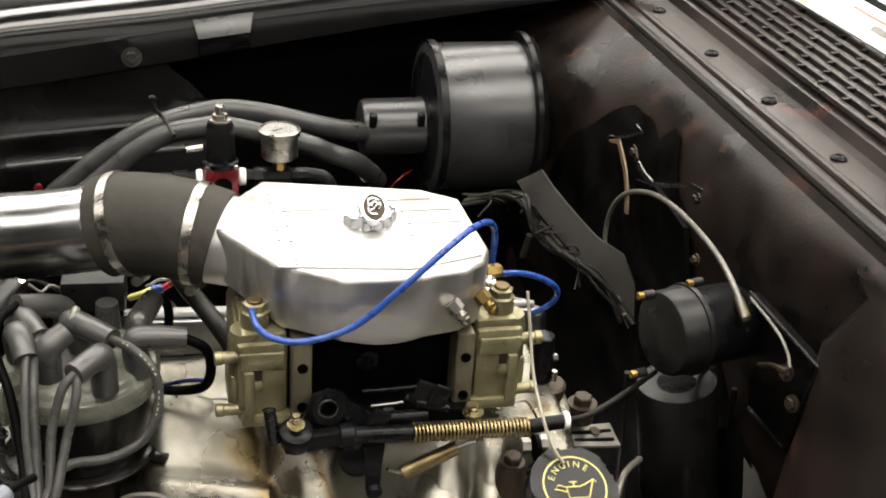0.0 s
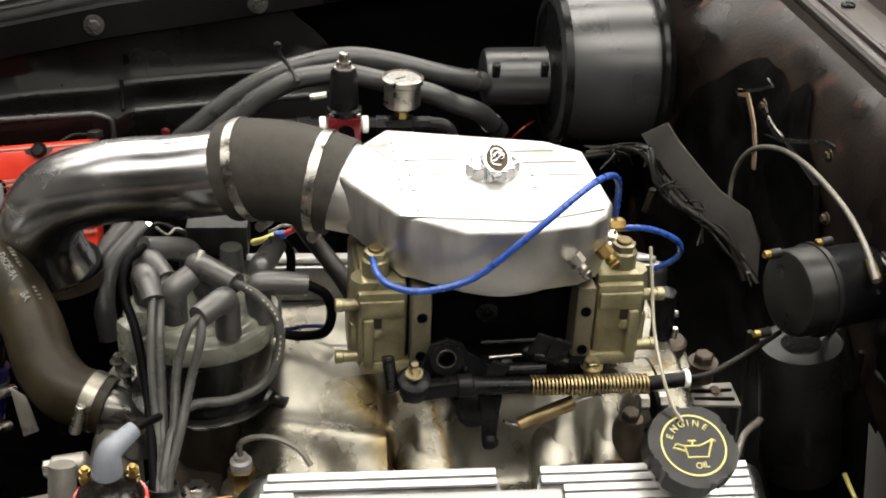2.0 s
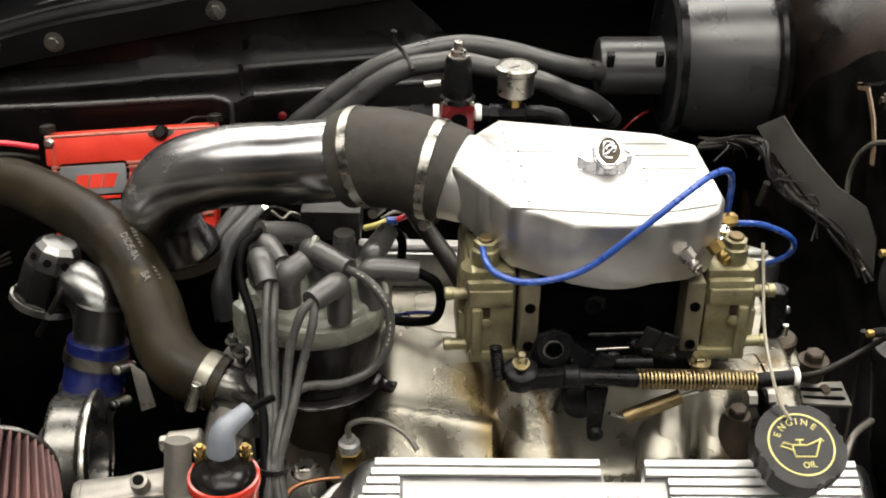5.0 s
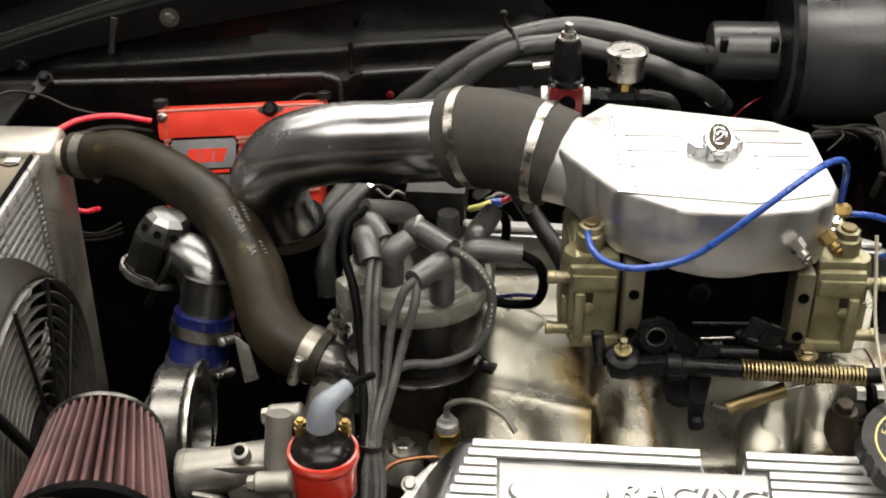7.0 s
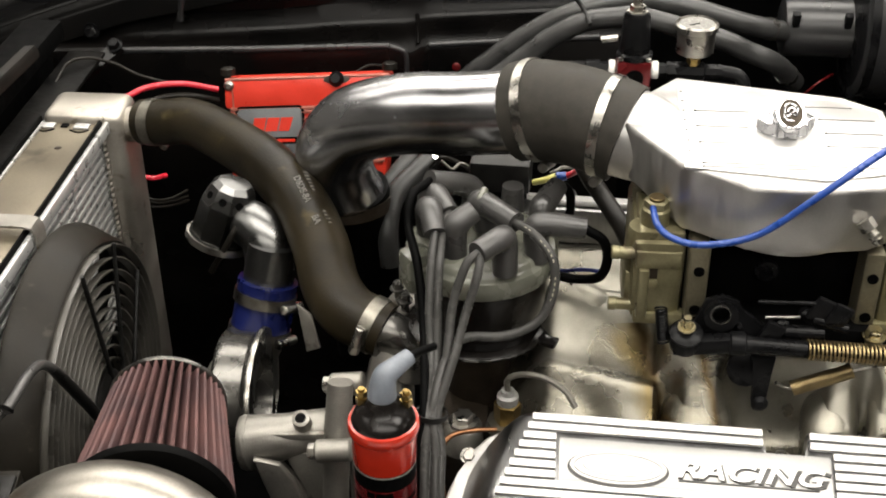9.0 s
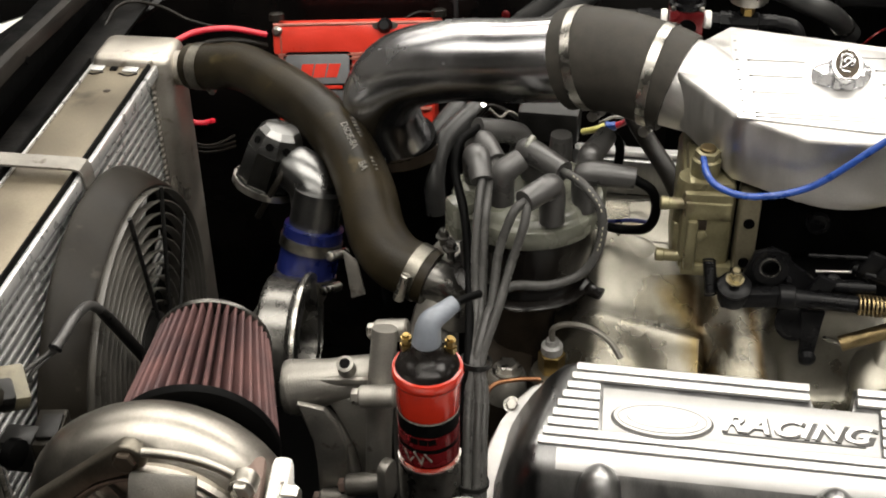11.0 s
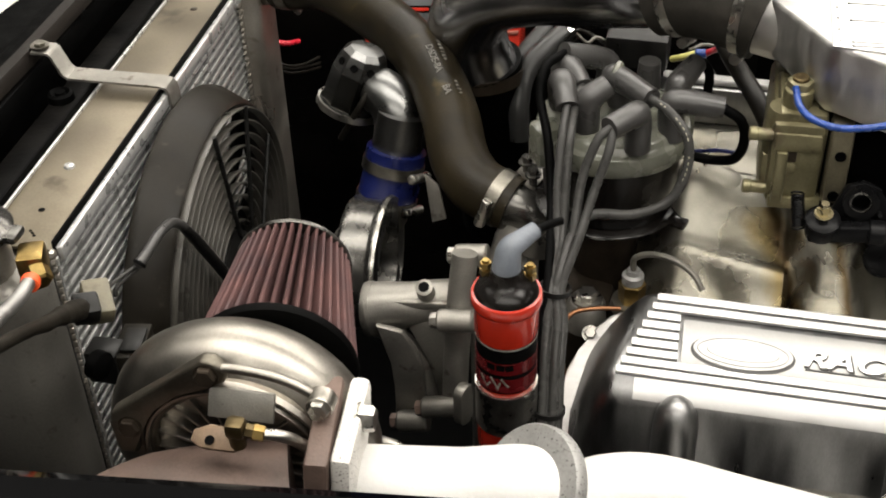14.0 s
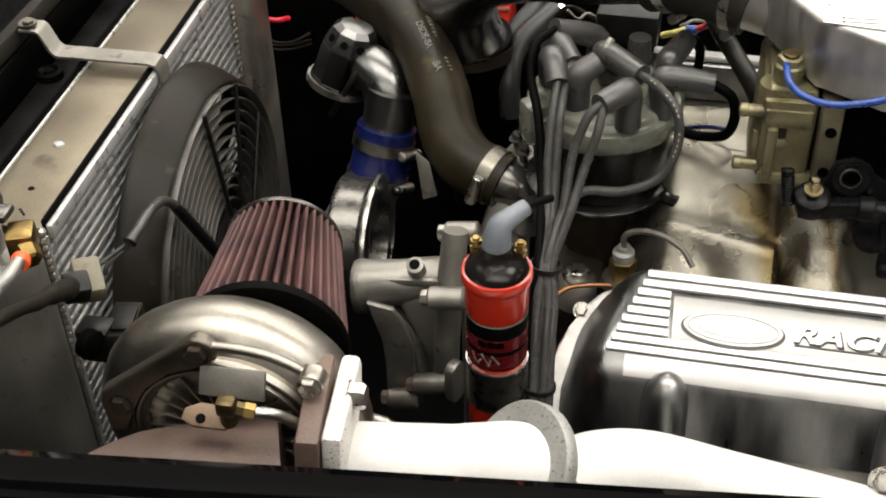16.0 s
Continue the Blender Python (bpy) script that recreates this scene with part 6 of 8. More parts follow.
# ---------------- thermostat housing ----------------
thermo = thing("thermostat_housing", (-0.135, 0.985, 0.69), "cast aluminium thermostat housing with two bolts", "thermostat housing")
part("outlet", tube(fresh(), [(-0.157, 0.990, 0.743), (-0.137, 0.985, 0.739), (-0.124, 0.985, 0.723), (-0.123, 0.985, 0.695)], [0.022, 0.020, 0.018, 0.02], 24), STEEL_DARK, thermo)
part("flange", box(fresh(), (-0.139, 1.012, 0.752), (0.030, 0.040, 0.014), 0.004, (0, 0, -20)), ALU_DULL, thermo, "pale cast flange")
for c in ((-0.141, 1.020, 0.769), (-0.132, 1.000, 0.769)):
    part("housing_bolt", hexbolt(rod(fresh(), Vector(c) + Vector((0, 0, -0.022)), c, 0.004), c, (0, 0, 1), 0.0055, 0.008, 0.008), STEEL_DARK, thermo)
part("bracket", slab(fresh(), [(0, 0), (0.014, -0.01), (0.022, -0.045), (0.008, -0.05)], (-0.237, 1.000, 0.760), (1, 0, 0), (0, 0.2, 1), 0.003, 0.0006), ALU_DULL, thermo, "thin bright bracket")

# ---------------- blow-off valve and charge pipe ----------------
bov = thing("blow_off_valve", (-0.33, 1.12, 0.73), "polished blow-off valve with a drilled dome", "valve")
V0, V1 = Vector((-0.345, 1.120, 0.752)), Vector((-0.323, 1.130, 0.816))
ax = (V1 - V0).normalized()
b = lathe(fresh(), V0, ax, [(-0.004, 0.024), (0.0, 0.0330), (0.006, 0.0330), (0.006, 0.0315), (0.042, 0.0300), (0.045, 0.0298)], 9)
part("valve_body", b, VALVE_DARK, bov, "darkened faceted body", 20)
part("valve_dome", lathe(fresh(), V0, ax, [(0.044, 0.0296), (0.047, 0.0290), (0.064, 0.0235), (0.070, 0.018), (0.0715, 0.010), (0.072, 0.0)], 9), BOV_GREY, bov, "bright faceted dome", 20)
part("base_ring", ring(fresh(), V0 + ax * 0.002, ax, 0.0320, 0.007, 0.0028), STEEL, bov)
vu, vv, vd = basis(ax)
for k in range(9):
    w = 2 * math.pi * (k + 0.5) / 9
    part("vent_hole", lathe(fresh(), V0 + ax * 0.055 + (vu * math.cos(w) + vv * math.sin(w)) * 0.0256, (vu * math.cos(w) + vv * math.sin(w)) + ax * 0.3, [(0, 0.0042), (0.0006, 0.0040)], 14), MATT_BLACK, bov, "dark drilled hole")
charge = thing("charge_pipe", (-0.29, 1.07, 0.52), "bare aluminium charge pipe with a blue silicone coupler", "pipe")
part("valve_branch", tube(fresh(), [(-0.333, 1.130, 0.767), (-0.307, 1.115, 0.777), (-0.288, 1.100, 0.767), (-0.283, 1.090, 0.742)], [0.022, 0.025, 0.026, 0.026], 28), BOV_GREY, charge, "bright cast branch")
part("upper_pipe", tube(fresh(), [(-0.278, 1.090, 0.770), (-0.285, 1.080, 0.728), (-0.292, 1.070, 0.692)], 0.0265, 28), BOV_GREY, charge)
sleeve = part("coupler_sleeve", tube(fresh(), [(-0.284, 1.078, 0.733), (-0.289, 1.070, 0.703), (-0.295, 1.060, 0.676)], 0.031, 32), BLUE, charge, "blue silicone coupler", 60)
ca, cb = Vector((-0.284, 1.078, 0.733)), Vector((-0.295, 1.060, 0.676))
clamp(charge, ca.lerp(cb, 0.30), cb - ca, 0.0313, 0.012, (1, -0.5, 0))
clamp(charge, ca.lerp(cb, 0.92), cb - ca, 0.0313, 0.010, (1, -0.5, 0))
part("lower_pipe", tube(fresh(), [(-0.293, 1.060, 0.681), (-0.304, 1.050, 0.658), (-0.326, 1.040, 0.624), (-0.345, 1.030, 0.584)], 0.0285, 28), ALU_DULL, charge)
wire("valve_hose", [(-0.312, 1.120, 0.808), (-0.315, 1.100, 0.789), (-0.326, 1.090, 0.768), (-0.350, 1.100, 0.725)], 0.0035, RUBBER, "thin black vacuum hose by the valve", "hose")

# ---------------- large grey hoses behind the distributor ----------------
wire("engine_hose", [(-0.234, 1.190, 0.602), (-0.225, 1.200, 0.651), (-0.204, 1.220, 0.707), (-0.181, 1.250, 0.746), (-0.152, 1.280, 0.775)], 0.0125, HOSE_GREY, "dark grey hose behind the distributor", "hose", "hoses", 18)
wire("engine_hose", [(-0.169, 1.170, 0.696), (-0.172, 1.180, 0.734), (-0.166, 1.210, 0.763), (-0.132, 1.250, 0.787)], 0.0115, HOSE_GREY, "dark grey bent hose behind the distributor", "hose", "hoses", 18)
wire("engine_hose", [(0.028, 1.200, 0.829), (0.043, 1.170, 0.816), (0.058, 1.150, 0.803), (0.075, 1.110, 0.796), (0.092, 1.080, 0.776)], 0.0095, RUBBER, "black hose under the coupler", "hose", "hoses", 14)
for k in range(4):
    wire("harness_wire", [(-0.117, 1.220, 0.802), (-0.105, 1.220, 0.792), (-0.096, 1.230, 0.794), (-0.082, 1.230, 0.787)] if k == 0 else [Vector(q) + Vector((0.003 * k, 0.004 * k, 0.004 - 0.003 * k)) for q in ((-0.133, 1.220, 0.790), (-0.120, 1.220, 0.803), (-0.106, 1.230, 0.792), (-0.087, 1.230, 0.776))], 0.0018, (SILVER_CABLE, RUBBER, PLASTIC_BLACK, RUBBER)[k], "thin wire behind the distributor", "wire", "harness wires", 8)

# ---------------- relay box and crimped wires ----------------
relay = thing("relay_box", (0.0, 1.22, 0.74), "black plastic relay box behind the distributor", "relay")
b = box(fresh(), (-0.052, 1.240, 0.783), (0.066, 0.045, 0.036), 0.003, (0, 0, -3))
part("relay_case", b, PLASTIC_BLACK, relay)
part("relay_base", box(fresh(), Vector((-0.052, 1.240, 0.783)) + Vector((0, 0, -0.035)), (0.058, 0.040, 0.040), 0.003), MATT_BLACK, relay)
wire("crimped_wire", [(-0.015, 1.200, 0.791), (-0.003, 1.190, 0.800), (0.008, 1.190, 0.805)], 0.0035, YELLOW, "yellow insulated wire end", "wire")
wire("crimped_wire", [(0.008, 1.190, 0.805), (0.014, 1.190, 0.805), (0.019, 1.190, 0.806)], 0.0048, BLUE_HOSE, "blue crimp connector on a wire", "wire")
wire("crimped_wire", [(0.019, 1.190, 0.806), (0.026, 1.190, 0.810), (0.031, 1.200, 0.807)], 0.0032, RED_WIRE, "red insulated wire end", "wire")
wire("crimped_wire", [(0.002, 1.200, 0.803), (0.008, 1.200, 0.806), (0.017, 1.210, 0.805), (0.041, 1.220, 0.798)], 0.0018, SILVER_CABLE, "pale insulated wire end", "wire")
coilring = thing("cable_clamp", (-0.130, 1.250, 0.767), "small bright cable clamp", "clamp")
part("band", ring(fresh(), (-0.129, 1.250, 0.776), (0.2, 1, 0.2), 0.014, 0.008, 0.0015), CHROME, coilring)

# ---------------- plug wires and boots on the distributor ----------------
def plug_boot(points, label="grey rubber plug wire boot", r=0.0112):
    pts = [Vector(p) for p in points]
    ob = solo("plug_boot", tube(fresh(), pts, [r * 1.02] * (len(pts) - 1) + [r * 0.90], 16, 5), BOOT_GREY, label, "boot", "plug wire boots", smooth=60)
    return ob


plug_boot([(-0.071, 1.050, 0.843), (-0.070, 1.050, 0.860), (-0.076, 1.045, 0.873), (-0.109, 1.020, 0.891)])
plug_boot([(-0.109, 1.020, 0.842), (-0.109, 1.020, 0.872), (-0.102, 1.010, 0.882), (-0.088, 0.985, 0.877)])
plug_boot([(-0.108, 1.000, 0.851), (-0.108, 0.990, 0.877), (-0.104, 0.975, 0.886), (-0.098, 0.955, 0.875)])
plug_boot([(-0.081, 0.965, 0.835), (-0.081, 0.965, 0.874), (-0.077, 0.967, 0.881), (-0.065, 0.975, 0.888)])
plug_boot([(-0.055, 1.000, 0.857), (-0.062, 1.000, 0.881), (-0.054, 0.990, 0.885), (-0.027, 0.965, 0.883)])
plug_boot([(-0.035, 0.945, 0.844), (-0.036, 0.945, 0.877), (-0.041, 0.935, 0.883), (-0.058, 0.915, 0.882)])
plug_boot([(-0.032, 1.050, 0.830), (-0.033, 1.050, 0.852), (-0.033, 1.050, 0.872)])
plug_boot([(-0.005, 1.030, 0.841), (-0.006, 1.030, 0.860), (-0.001, 1.040, 0.863), (0.009, 1.060, 0.868)])
plug_boot([(-0.007, 0.975, 0.840), (-0.009, 0.975, 0.871), (-0.001, 0.975, 0.877), (0.035, 0.975, 0.874)])
def tail(k):
    """The last stretch of a plug wire, down the tied bundle in front of the coil."""
    ox, oy = ((-0.0085, 0.003), (-0.0042, -0.002), (0.0, 0.002), (0.0044, -0.002), (0.0086, 0.003), (0.001, 0.008))[k]
    return [Vector(q) + Vector((ox, oy, 0)) for q in ((-0.088, 0.800, 0.763), (-0.087, 0.778, 0.739), (-0.085, 0.755, 0.709), (-0.084, 0.738, 0.687))]


PW = "grey silicone plug wire"
wire("plug_wire", [(-0.098, 0.955, 0.877), (-0.099, 0.930, 0.857), (-0.098, 0.900, 0.824), (-0.093, 0.865, 0.796), (-0.092, 0.822, 0.782)] + tail(1), 0.0040, WIRE_GREY, PW, "wire", "plug wires")
wire("plug_wire", [(-0.088, 0.985, 0.879), (-0.091, 0.965, 0.876), (-0.092, 0.930, 0.857), (-0.091, 0.900, 0.824), (-0.089, 0.865, 0.796), (-0.089, 0.822, 0.783)] + tail(2), 0.0040, WIRE_GREY, PW, "wire", "plug wires")
wire("plug_wire", [(-0.057, 0.915, 0.883), (-0.067, 0.905, 0.875), (-0.077, 0.890, 0.844), (-0.080, 0.860, 0.807), (-0.087, 0.822, 0.783)] + tail(3), 0.0040, WIRE_GREY, PW, "wire", "plug wires")
wire("plug_wire", [(-0.055, 0.915, 0.882), (-0.057, 0.900, 0.867), (-0.066, 0.885, 0.837), (-0.074, 0.855, 0.811), (-0.084, 0.822, 0.783)] + tail(4), 0.0040, WIRE_GREY, PW, "wire", "plug wires")
wire("plug_wire", [(-0.108, 1.020, 0.891), (-0.122, 0.990, 0.892), (-0.123, 0.970, 0.872), (-0.112, 0.940, 0.850), (-0.103, 0.900, 0.812), (-0.095, 0.822, 0.782)] + tail(0), 0.0042, MATT_BLACK, "black plug wire beside the cap", "wire", "plug wires")
printed = wire("plug_wire", [(-0.028, 0.965, 0.884), (-0.010, 0.945, 0.884), (0.007, 0.930, 0.868), (0.008, 0.920, 0.840), (-0.005, 0.910, 0.816), (-0.033, 0.900, 0.807), (-0.067, 0.890, 0.810), (-0.081, 0.860, 0.807), (-0.088, 0.822, 0.783)] + tail(5), 0.0043, WIRE_GREY, "grey silicone plug wire with pale print", "wire", "plug wires")
LOOP = glide([(-0.028, 0.965, 0.884), (-0.010, 0.945, 0.884), (0.007, 0.930, 0.868), (0.008, 0.920, 0.840), (-0.005, 0.910, 0.816)], 12)
for k in range(8, len(LOOP) - 6, 2):
    if k % 14 in (0, 12):
        continue
    q, dd = LOOP[k], (LOOP[k + 1] - LOOP[k - 1]).normalized()
    to_light = Vector((0.0, -0.78, 0.62))
    out = (to_light - dd * to_light.dot(dd)).normalized()
    mm = Matrix((dd, out.cross(dd), out)).transposed().to_4x4()
    mm.translation = q + out * 0.0043
    part("print_mark", placed(box(fresh(), (0, 0, 0), (0.0022 if k % 4 else 0.0028, 0.0011, 0.0003)), mm), CREAM_WIRE, printed, "pale print mark")
wire("plug_wire", [(0.034, 0.975, 0.874), (0.051, 0.975, 0.862), (0.056, 0.980, 0.838), (0.050, 0.990, 0.813), (0.030, 1.000, 0.803), (0.011, 1.000, 0.806)], 0.0046, MATT_BLACK, "black plug wire loop", "wire", "plug wires")
wire("plug_wire", [(0.009, 1.060, 0.867), (0.016, 1.060, 0.867), (0.022, 1.060, 0.855), (0.021, 1.060, 0.830)], 0.0045, MATT_BLACK, "black plug wire loop", "wire", "plug wires")
for c, rr in (((-0.089, 0.822, 0.781), 0.0125), ((-0.085, 0.755, 0.708), 0.0130)):
    tie = thing("zip_tie", c, "black plastic tie round the plug wires", "cable tie", "cable ties")
    part("tie_band", ring(fresh(), c, (0.05, 0.2, 1), rr, 0.0045, 0.0015, 28), PLASTIC_BLACK, tie)
wire("coil_wire", [(-0.101, 0.773, 0.877), (-0.093, 0.785, 0.874), (-0.084, 0.800, 0.868)], 0.0034, MATT_BLACK, "grey wire from the coil boot", "wire")
tip = thing("wire_clip", (-0.059, 1.000, 0.889), "pale plastic wire clip", "clip")
part("clip", tube(fresh(), [(-0.064, 0.990, 0.879), (-0.060, 0.990, 0.892), (-0.057, 1.000, 0.895)], 0.004, 8), CAP_GREY, tip)

# ---------------- sensor, bolts and copper line on the manifold's front ----------------
sensor = thing("temperature_sender", (-0.029, 0.920, 0.695), "brass temperature sender with a grey wire", "sensor")
sc = Vector((-0.029, 0.920, 0.700))
part("hex_body", lathe(fresh(), sc, (0, 0, 1), [(-0.004, 0.012), (0, 0.0125), (0.016, 0.0125), (0.017, 0.010)], 6), BRASS, sensor)
part("sender_top", lathe(fresh(), sc + Vector((0, 0, 0.017)), (0, 0, 1), [(0, 0.010), (0.008, 0.010), (0.010, 0.007), (0.014, 0.006)], 18), FLANGE_GREY, sensor)
part("lead", tube(fresh(), [sc + Vector((0, 0, 0.03)), (-0.029, 0.918, 0.745), (-0.016, 0.915, 0.754), (0.004, 0.910, 0.755), (0.022, 0.905, 0.746), (0.033, 0.895, 0.735)], 0.0028, 8), SILVER_CABLE, sensor)
part("boss", lathe(fresh(), sc + Vector((0, 0, -0.012)), (0, 0, 1), [(0, 0.020), (0.008, 0.018)], 20), ALU_CAST, sensor)
mb = thing("manifold_bolt", (-0.070, 0.920, 0.690), "hex manifold bolt on an aluminium boss", "bolt")
mc = Vector((-0.070, 0.920, 0.691))
part("bolt_head", hexbolt(fresh(), mc, (0, 0, 1), 0.010, 0.009, 0.014), STEEL, mb)
part("boss", lathe(fresh(), mc + Vector((0, 0, -0.03)), (0, 0, 1), [(0, 0.02), (0.025, 0.018), (0.029, 0.015)], 20), ALU_DULL, mb)
wire("copper_line", [(-0.038, 0.905, 0.696), (-0.058, 0.900, 0.698), (-0.078, 0.890, 0.699), (-0.086, 0.880, 0.690), (-0.084, 0.860, 0.664), (-0.080, 0.850, 0.645)], 0.0024, COPPER, "thin copper pressure line", "pipe")

# ---------------- oil filler cap ----------------
oil = thing("oil_filler_cap", (0.36, 0.84, 0.735), "black oil filler cap with yellow printing", "oil cap")
oc = Vector((0.362, 0.845, 0.776))
on = Vector((0.05, -0.42, 0.90)).normalized()
ou = Vector((1, 0, 0)) - on * on.x
ou.normalize()
ov = on.cross(ou)
b = fresh()
prof = []
for k in range(96):
    a = 2 * math.pi * k / 96
    r = 0.0405 - 0.0035 * max(ease(0.965, 0.985, math.cos(a - radians(q))) for q in (-62, 90, 205, 20))
    prof.append((r * math.cos(a), r * math.sin(a)))
slab(b, prof, oc - on * 0.022, ou, ov, 0.022, 0.0025)
part("cap_body", b, PLASTIC_BLACK, oil)
part("filler_neck", rod(fresh(), oc - on * 0.075, oc - on * 0.018, 0.026), ALU_BRUSHED, oil, "bright filler neck")
part("printed_ring", ring(fresh(), oc + on * 0.0004, on, 0.0280, 0.0008, 0.0016, 48), YELLOW, oil, "yellow printed ring")
for ch, ang, half in zip("ENGINE", (156, 134, 111, 93, 75, 51), (0.0022, 0.0028, 0.0028, 0.0009, 0.0028, 0.0022)):
    a = radians(ang)
    d = ou * math.cos(a) + ov * math.sin(a)
    tt = -(ou * -math.sin(a) + ov * math.cos(a))
    letters("letter", ch, oc + d * 0.0190 - tt * half + on * 0.0002, tt, d, 0.0062, YELLOW, oil, 0.0003)
letters("letter", "OIL", oc - ov * 0.0225 - ou * 0.002 + on * 0.0002, ou + ov * 0.12, ov, 0.0058, YELLOW, oil, 0.0003)
ico = fresh()
for pts in ([(-0.013, 0.003), (-0.007, 0.001), (-0.006, -0.008), (0.009, -0.008), (0.015, 0.006)], [(-0.007, 0.001), (0.004, 0.001), (0.009, 0.003), (0.015, 0.006), (0.017, 0.004)], [(-0.001, 0.001), (-0.001, 0.005)], [(-0.004, 0.005), (0.002, 0.005)], [(-0.013, 0.003), (-0.016, 0.000), (-0.007, -0.003)]):
    tube(ico, [oc + ou * x * 1.2 + ov * (y * 1.2 - 0.002) + on * 0.0006 for x, y in pts], 0.0009, 6, 1, smooth=False)
part("oil_can_symbol", ico, YELLOW, oil, "yellow oil can symbol")

# ---------------- throttle linkage ----------------
LY = 0.905
link = thing("throttle_linkage", (0.2, LY, 0.75), "black throttle linkage with a yellow zinc spring", "linkage")
part("pivot_lever", slab(fresh(), [(-0.030, -0.022), (-0.010, -0.026), (0.030, -0.016), (0.044, -0.026), (0.044, -0.006), (0.018, 0.010), (0.014, 0.020), (0.0, 0.025), (-0.014, 0.020), (-0.020, 0.004)], (0.153, 0.920, 0.822), (1, 0, 0), (0, 0.15, 1), 0.006, 0.0012), SATIN_BLACK, link, "black stamped lever")
part("lever_eye", lathe_closed(fresh(), (0.152, 0.912, 0.833), (0, -1, 0.1), [(0, 0.0075), (0, 0.0145), (0.006, 0.0145), (0.006, 0.0075)], 28), SATIN_BLACK, link)
part("eye_plug", lathe(fresh(), (0.152, 0.910, 0.834), (0, -1, 0.1), [(-0.004, 0.0074), (-0.003, 0.0072)], 18), MATT_BLACK, link, "dark open eye")
part("ball_joint", lathe(fresh(), (0.123, 0.900, 0.817), (0, -0.3, 0.95), [(-0.014, 0.013), (-0.004, 0.0145), (0.0, 0.0130), (0.004, 0.0145), (0.007, 0.010)], 22), SATIN_BLACK, link)
jb = Vector((0.122, 0.895, 0.829))
part("joint_bolt", hexbolt(hexbolt(fresh(), jb, (0, -0.2, 1), 0.0058, 0.006, 0.0078), jb + Vector((0, -0.001, 0.006)), (0, -0.2, 1), 0.0042, 0.006, 0.0045), NUT_ZINC, link, "yellow zinc nut")
part("arm", box(fresh(), (0.141, 0.900, 0.809), (0.06, 0.014, 0.016), 0.004, (0, -6, 0)), SATIN_BLACK, link)
s0, s1 = Vector((0.226, 0.900, 0.808)), Vector((0.333, 0.900, 0.804))
part("pull_rod", rod(fresh(), (0.163, 0.900, 0.811), s0, 0.0075), SATIN_BLACK, link)
part("rod_collar", rod(fresh(), (0.160, 0.900, 0.811), (0.174, 0.900, 0.811), 0.0105), SATIN_BLACK, link)
part("inner_rod", rod(fresh(), s0, s1, 0.0045), SATIN_BLACK, link)
b = fresh()
turns, per = 31, 12
helix = []
sd = s1 - s0
hu, hv, hd = basis(sd)
for k in range(turns * per + 1):
    a = 2 * math.pi * k / per
    helix.append(s0 + sd * (k / (turns * per)) + (hu * math.cos(a) + hv * math.sin(a)) * 0.0083)
tube(b, helix, 0.00105, 6, 1, smooth=False)
part("coil_spring", b, SPRING_GOLD, link, "yellow zinc coil spring", 60)
part("cable_end", rod(fresh(), s1, (0.369, 0.900, 0.807), 0.0068), SATIN_BLACK, link)
part("ferrule", rod(fresh(), (0.365, 0.900, 0.808), (0.370, 0.900, 0.808), 0.0085), WHITE_PL, link, "white plastic ferrule")
part("drop_lever", slab(fresh(), [(-0.008, 0.004), (0.013, 0.004), (0.0105, -0.014), (0.0090, -0.042), (0.0065, -0.0500), (-0.0015, -0.0500), (-0.0040, -0.042), (-0.0045, -0.018)], (0.189, 0.905, 0.792), (1, 0, 0), (0, 0.1, 1), 0.005, 0.001), SATIN_BLACK, link)
part("lever_disc", lathe(fresh(), (0.178, 0.908, 0.780), (0, -1, 0.3), [(0, 0.0165), (0.005, 0.0165), (0.007, 0.013)], 26), SATIN_BLACK, link)
part("eye_ring", lathe_closed(fresh(), (0.151, 0.906, 0.836), (0, -1, 0.1), [(0, 0.0078), (0, 0.0092), (0.0012, 0.0088), (0.0012, 0.0078)], 28), STEEL_DARK, link, "thin bright ring round the eye")
part("lever_screw", lathe(fresh(), (0.1926, 0.8980, 0.7497), (0, -1, 0.1), [(0, 0.0075), (0.003, 0.0075), (0.006, 0.004)], 16), SATIN_BLACK, link)
r0, r1 = Vector((0.219, 0.900, 0.765)), Vector((0.269, 0.905, 0.784))
b = fresh()
rd = r1 - r0
ru, rv, rdn = basis(rd)
helix = [r0 + rd * (k / 480) + (ru * math.cos(2 * math.pi * k / 12) + rv * math.sin(2 * math.pi * k / 12)) * 0.0062 for k in range(481)]
tube(b, helix, 0.0009, 5, 1, smooth=False)
part("return_spring", b, SPRING_GOLD, link, "dark brass return spring", 60)
part("spring_hook", tube(fresh(), [r0, (0.211, 0.900, 0.767), (0.204, 0.898, 0.772)], 0.0016, 6), STEEL, link)
part("spring_hook", tube(fresh(), [r1, (0.280, 0.905, 0.788), (0.294, 0.910, 0.788)], 0.0016, 6), STEEL, link)
part("idle_screw", rod(fresh(), (0.100, 0.920, 0.828), (0.103, 0.915, 0.803), 0.0028), STEEL_DARK, link)
wire("throttle_cable", [(0.375, 0.920, 0.792), (0.400, 0.930, 0.789), (0.428, 0.945, 0.791), (0.458, 0.965, 0.792), (0.496, 1.000, 0.785)], [0.0036, 0.0032, 0.0030, 0.0029, 0.0028], RUBBER, "black throttle cable to the firewall", "cable")
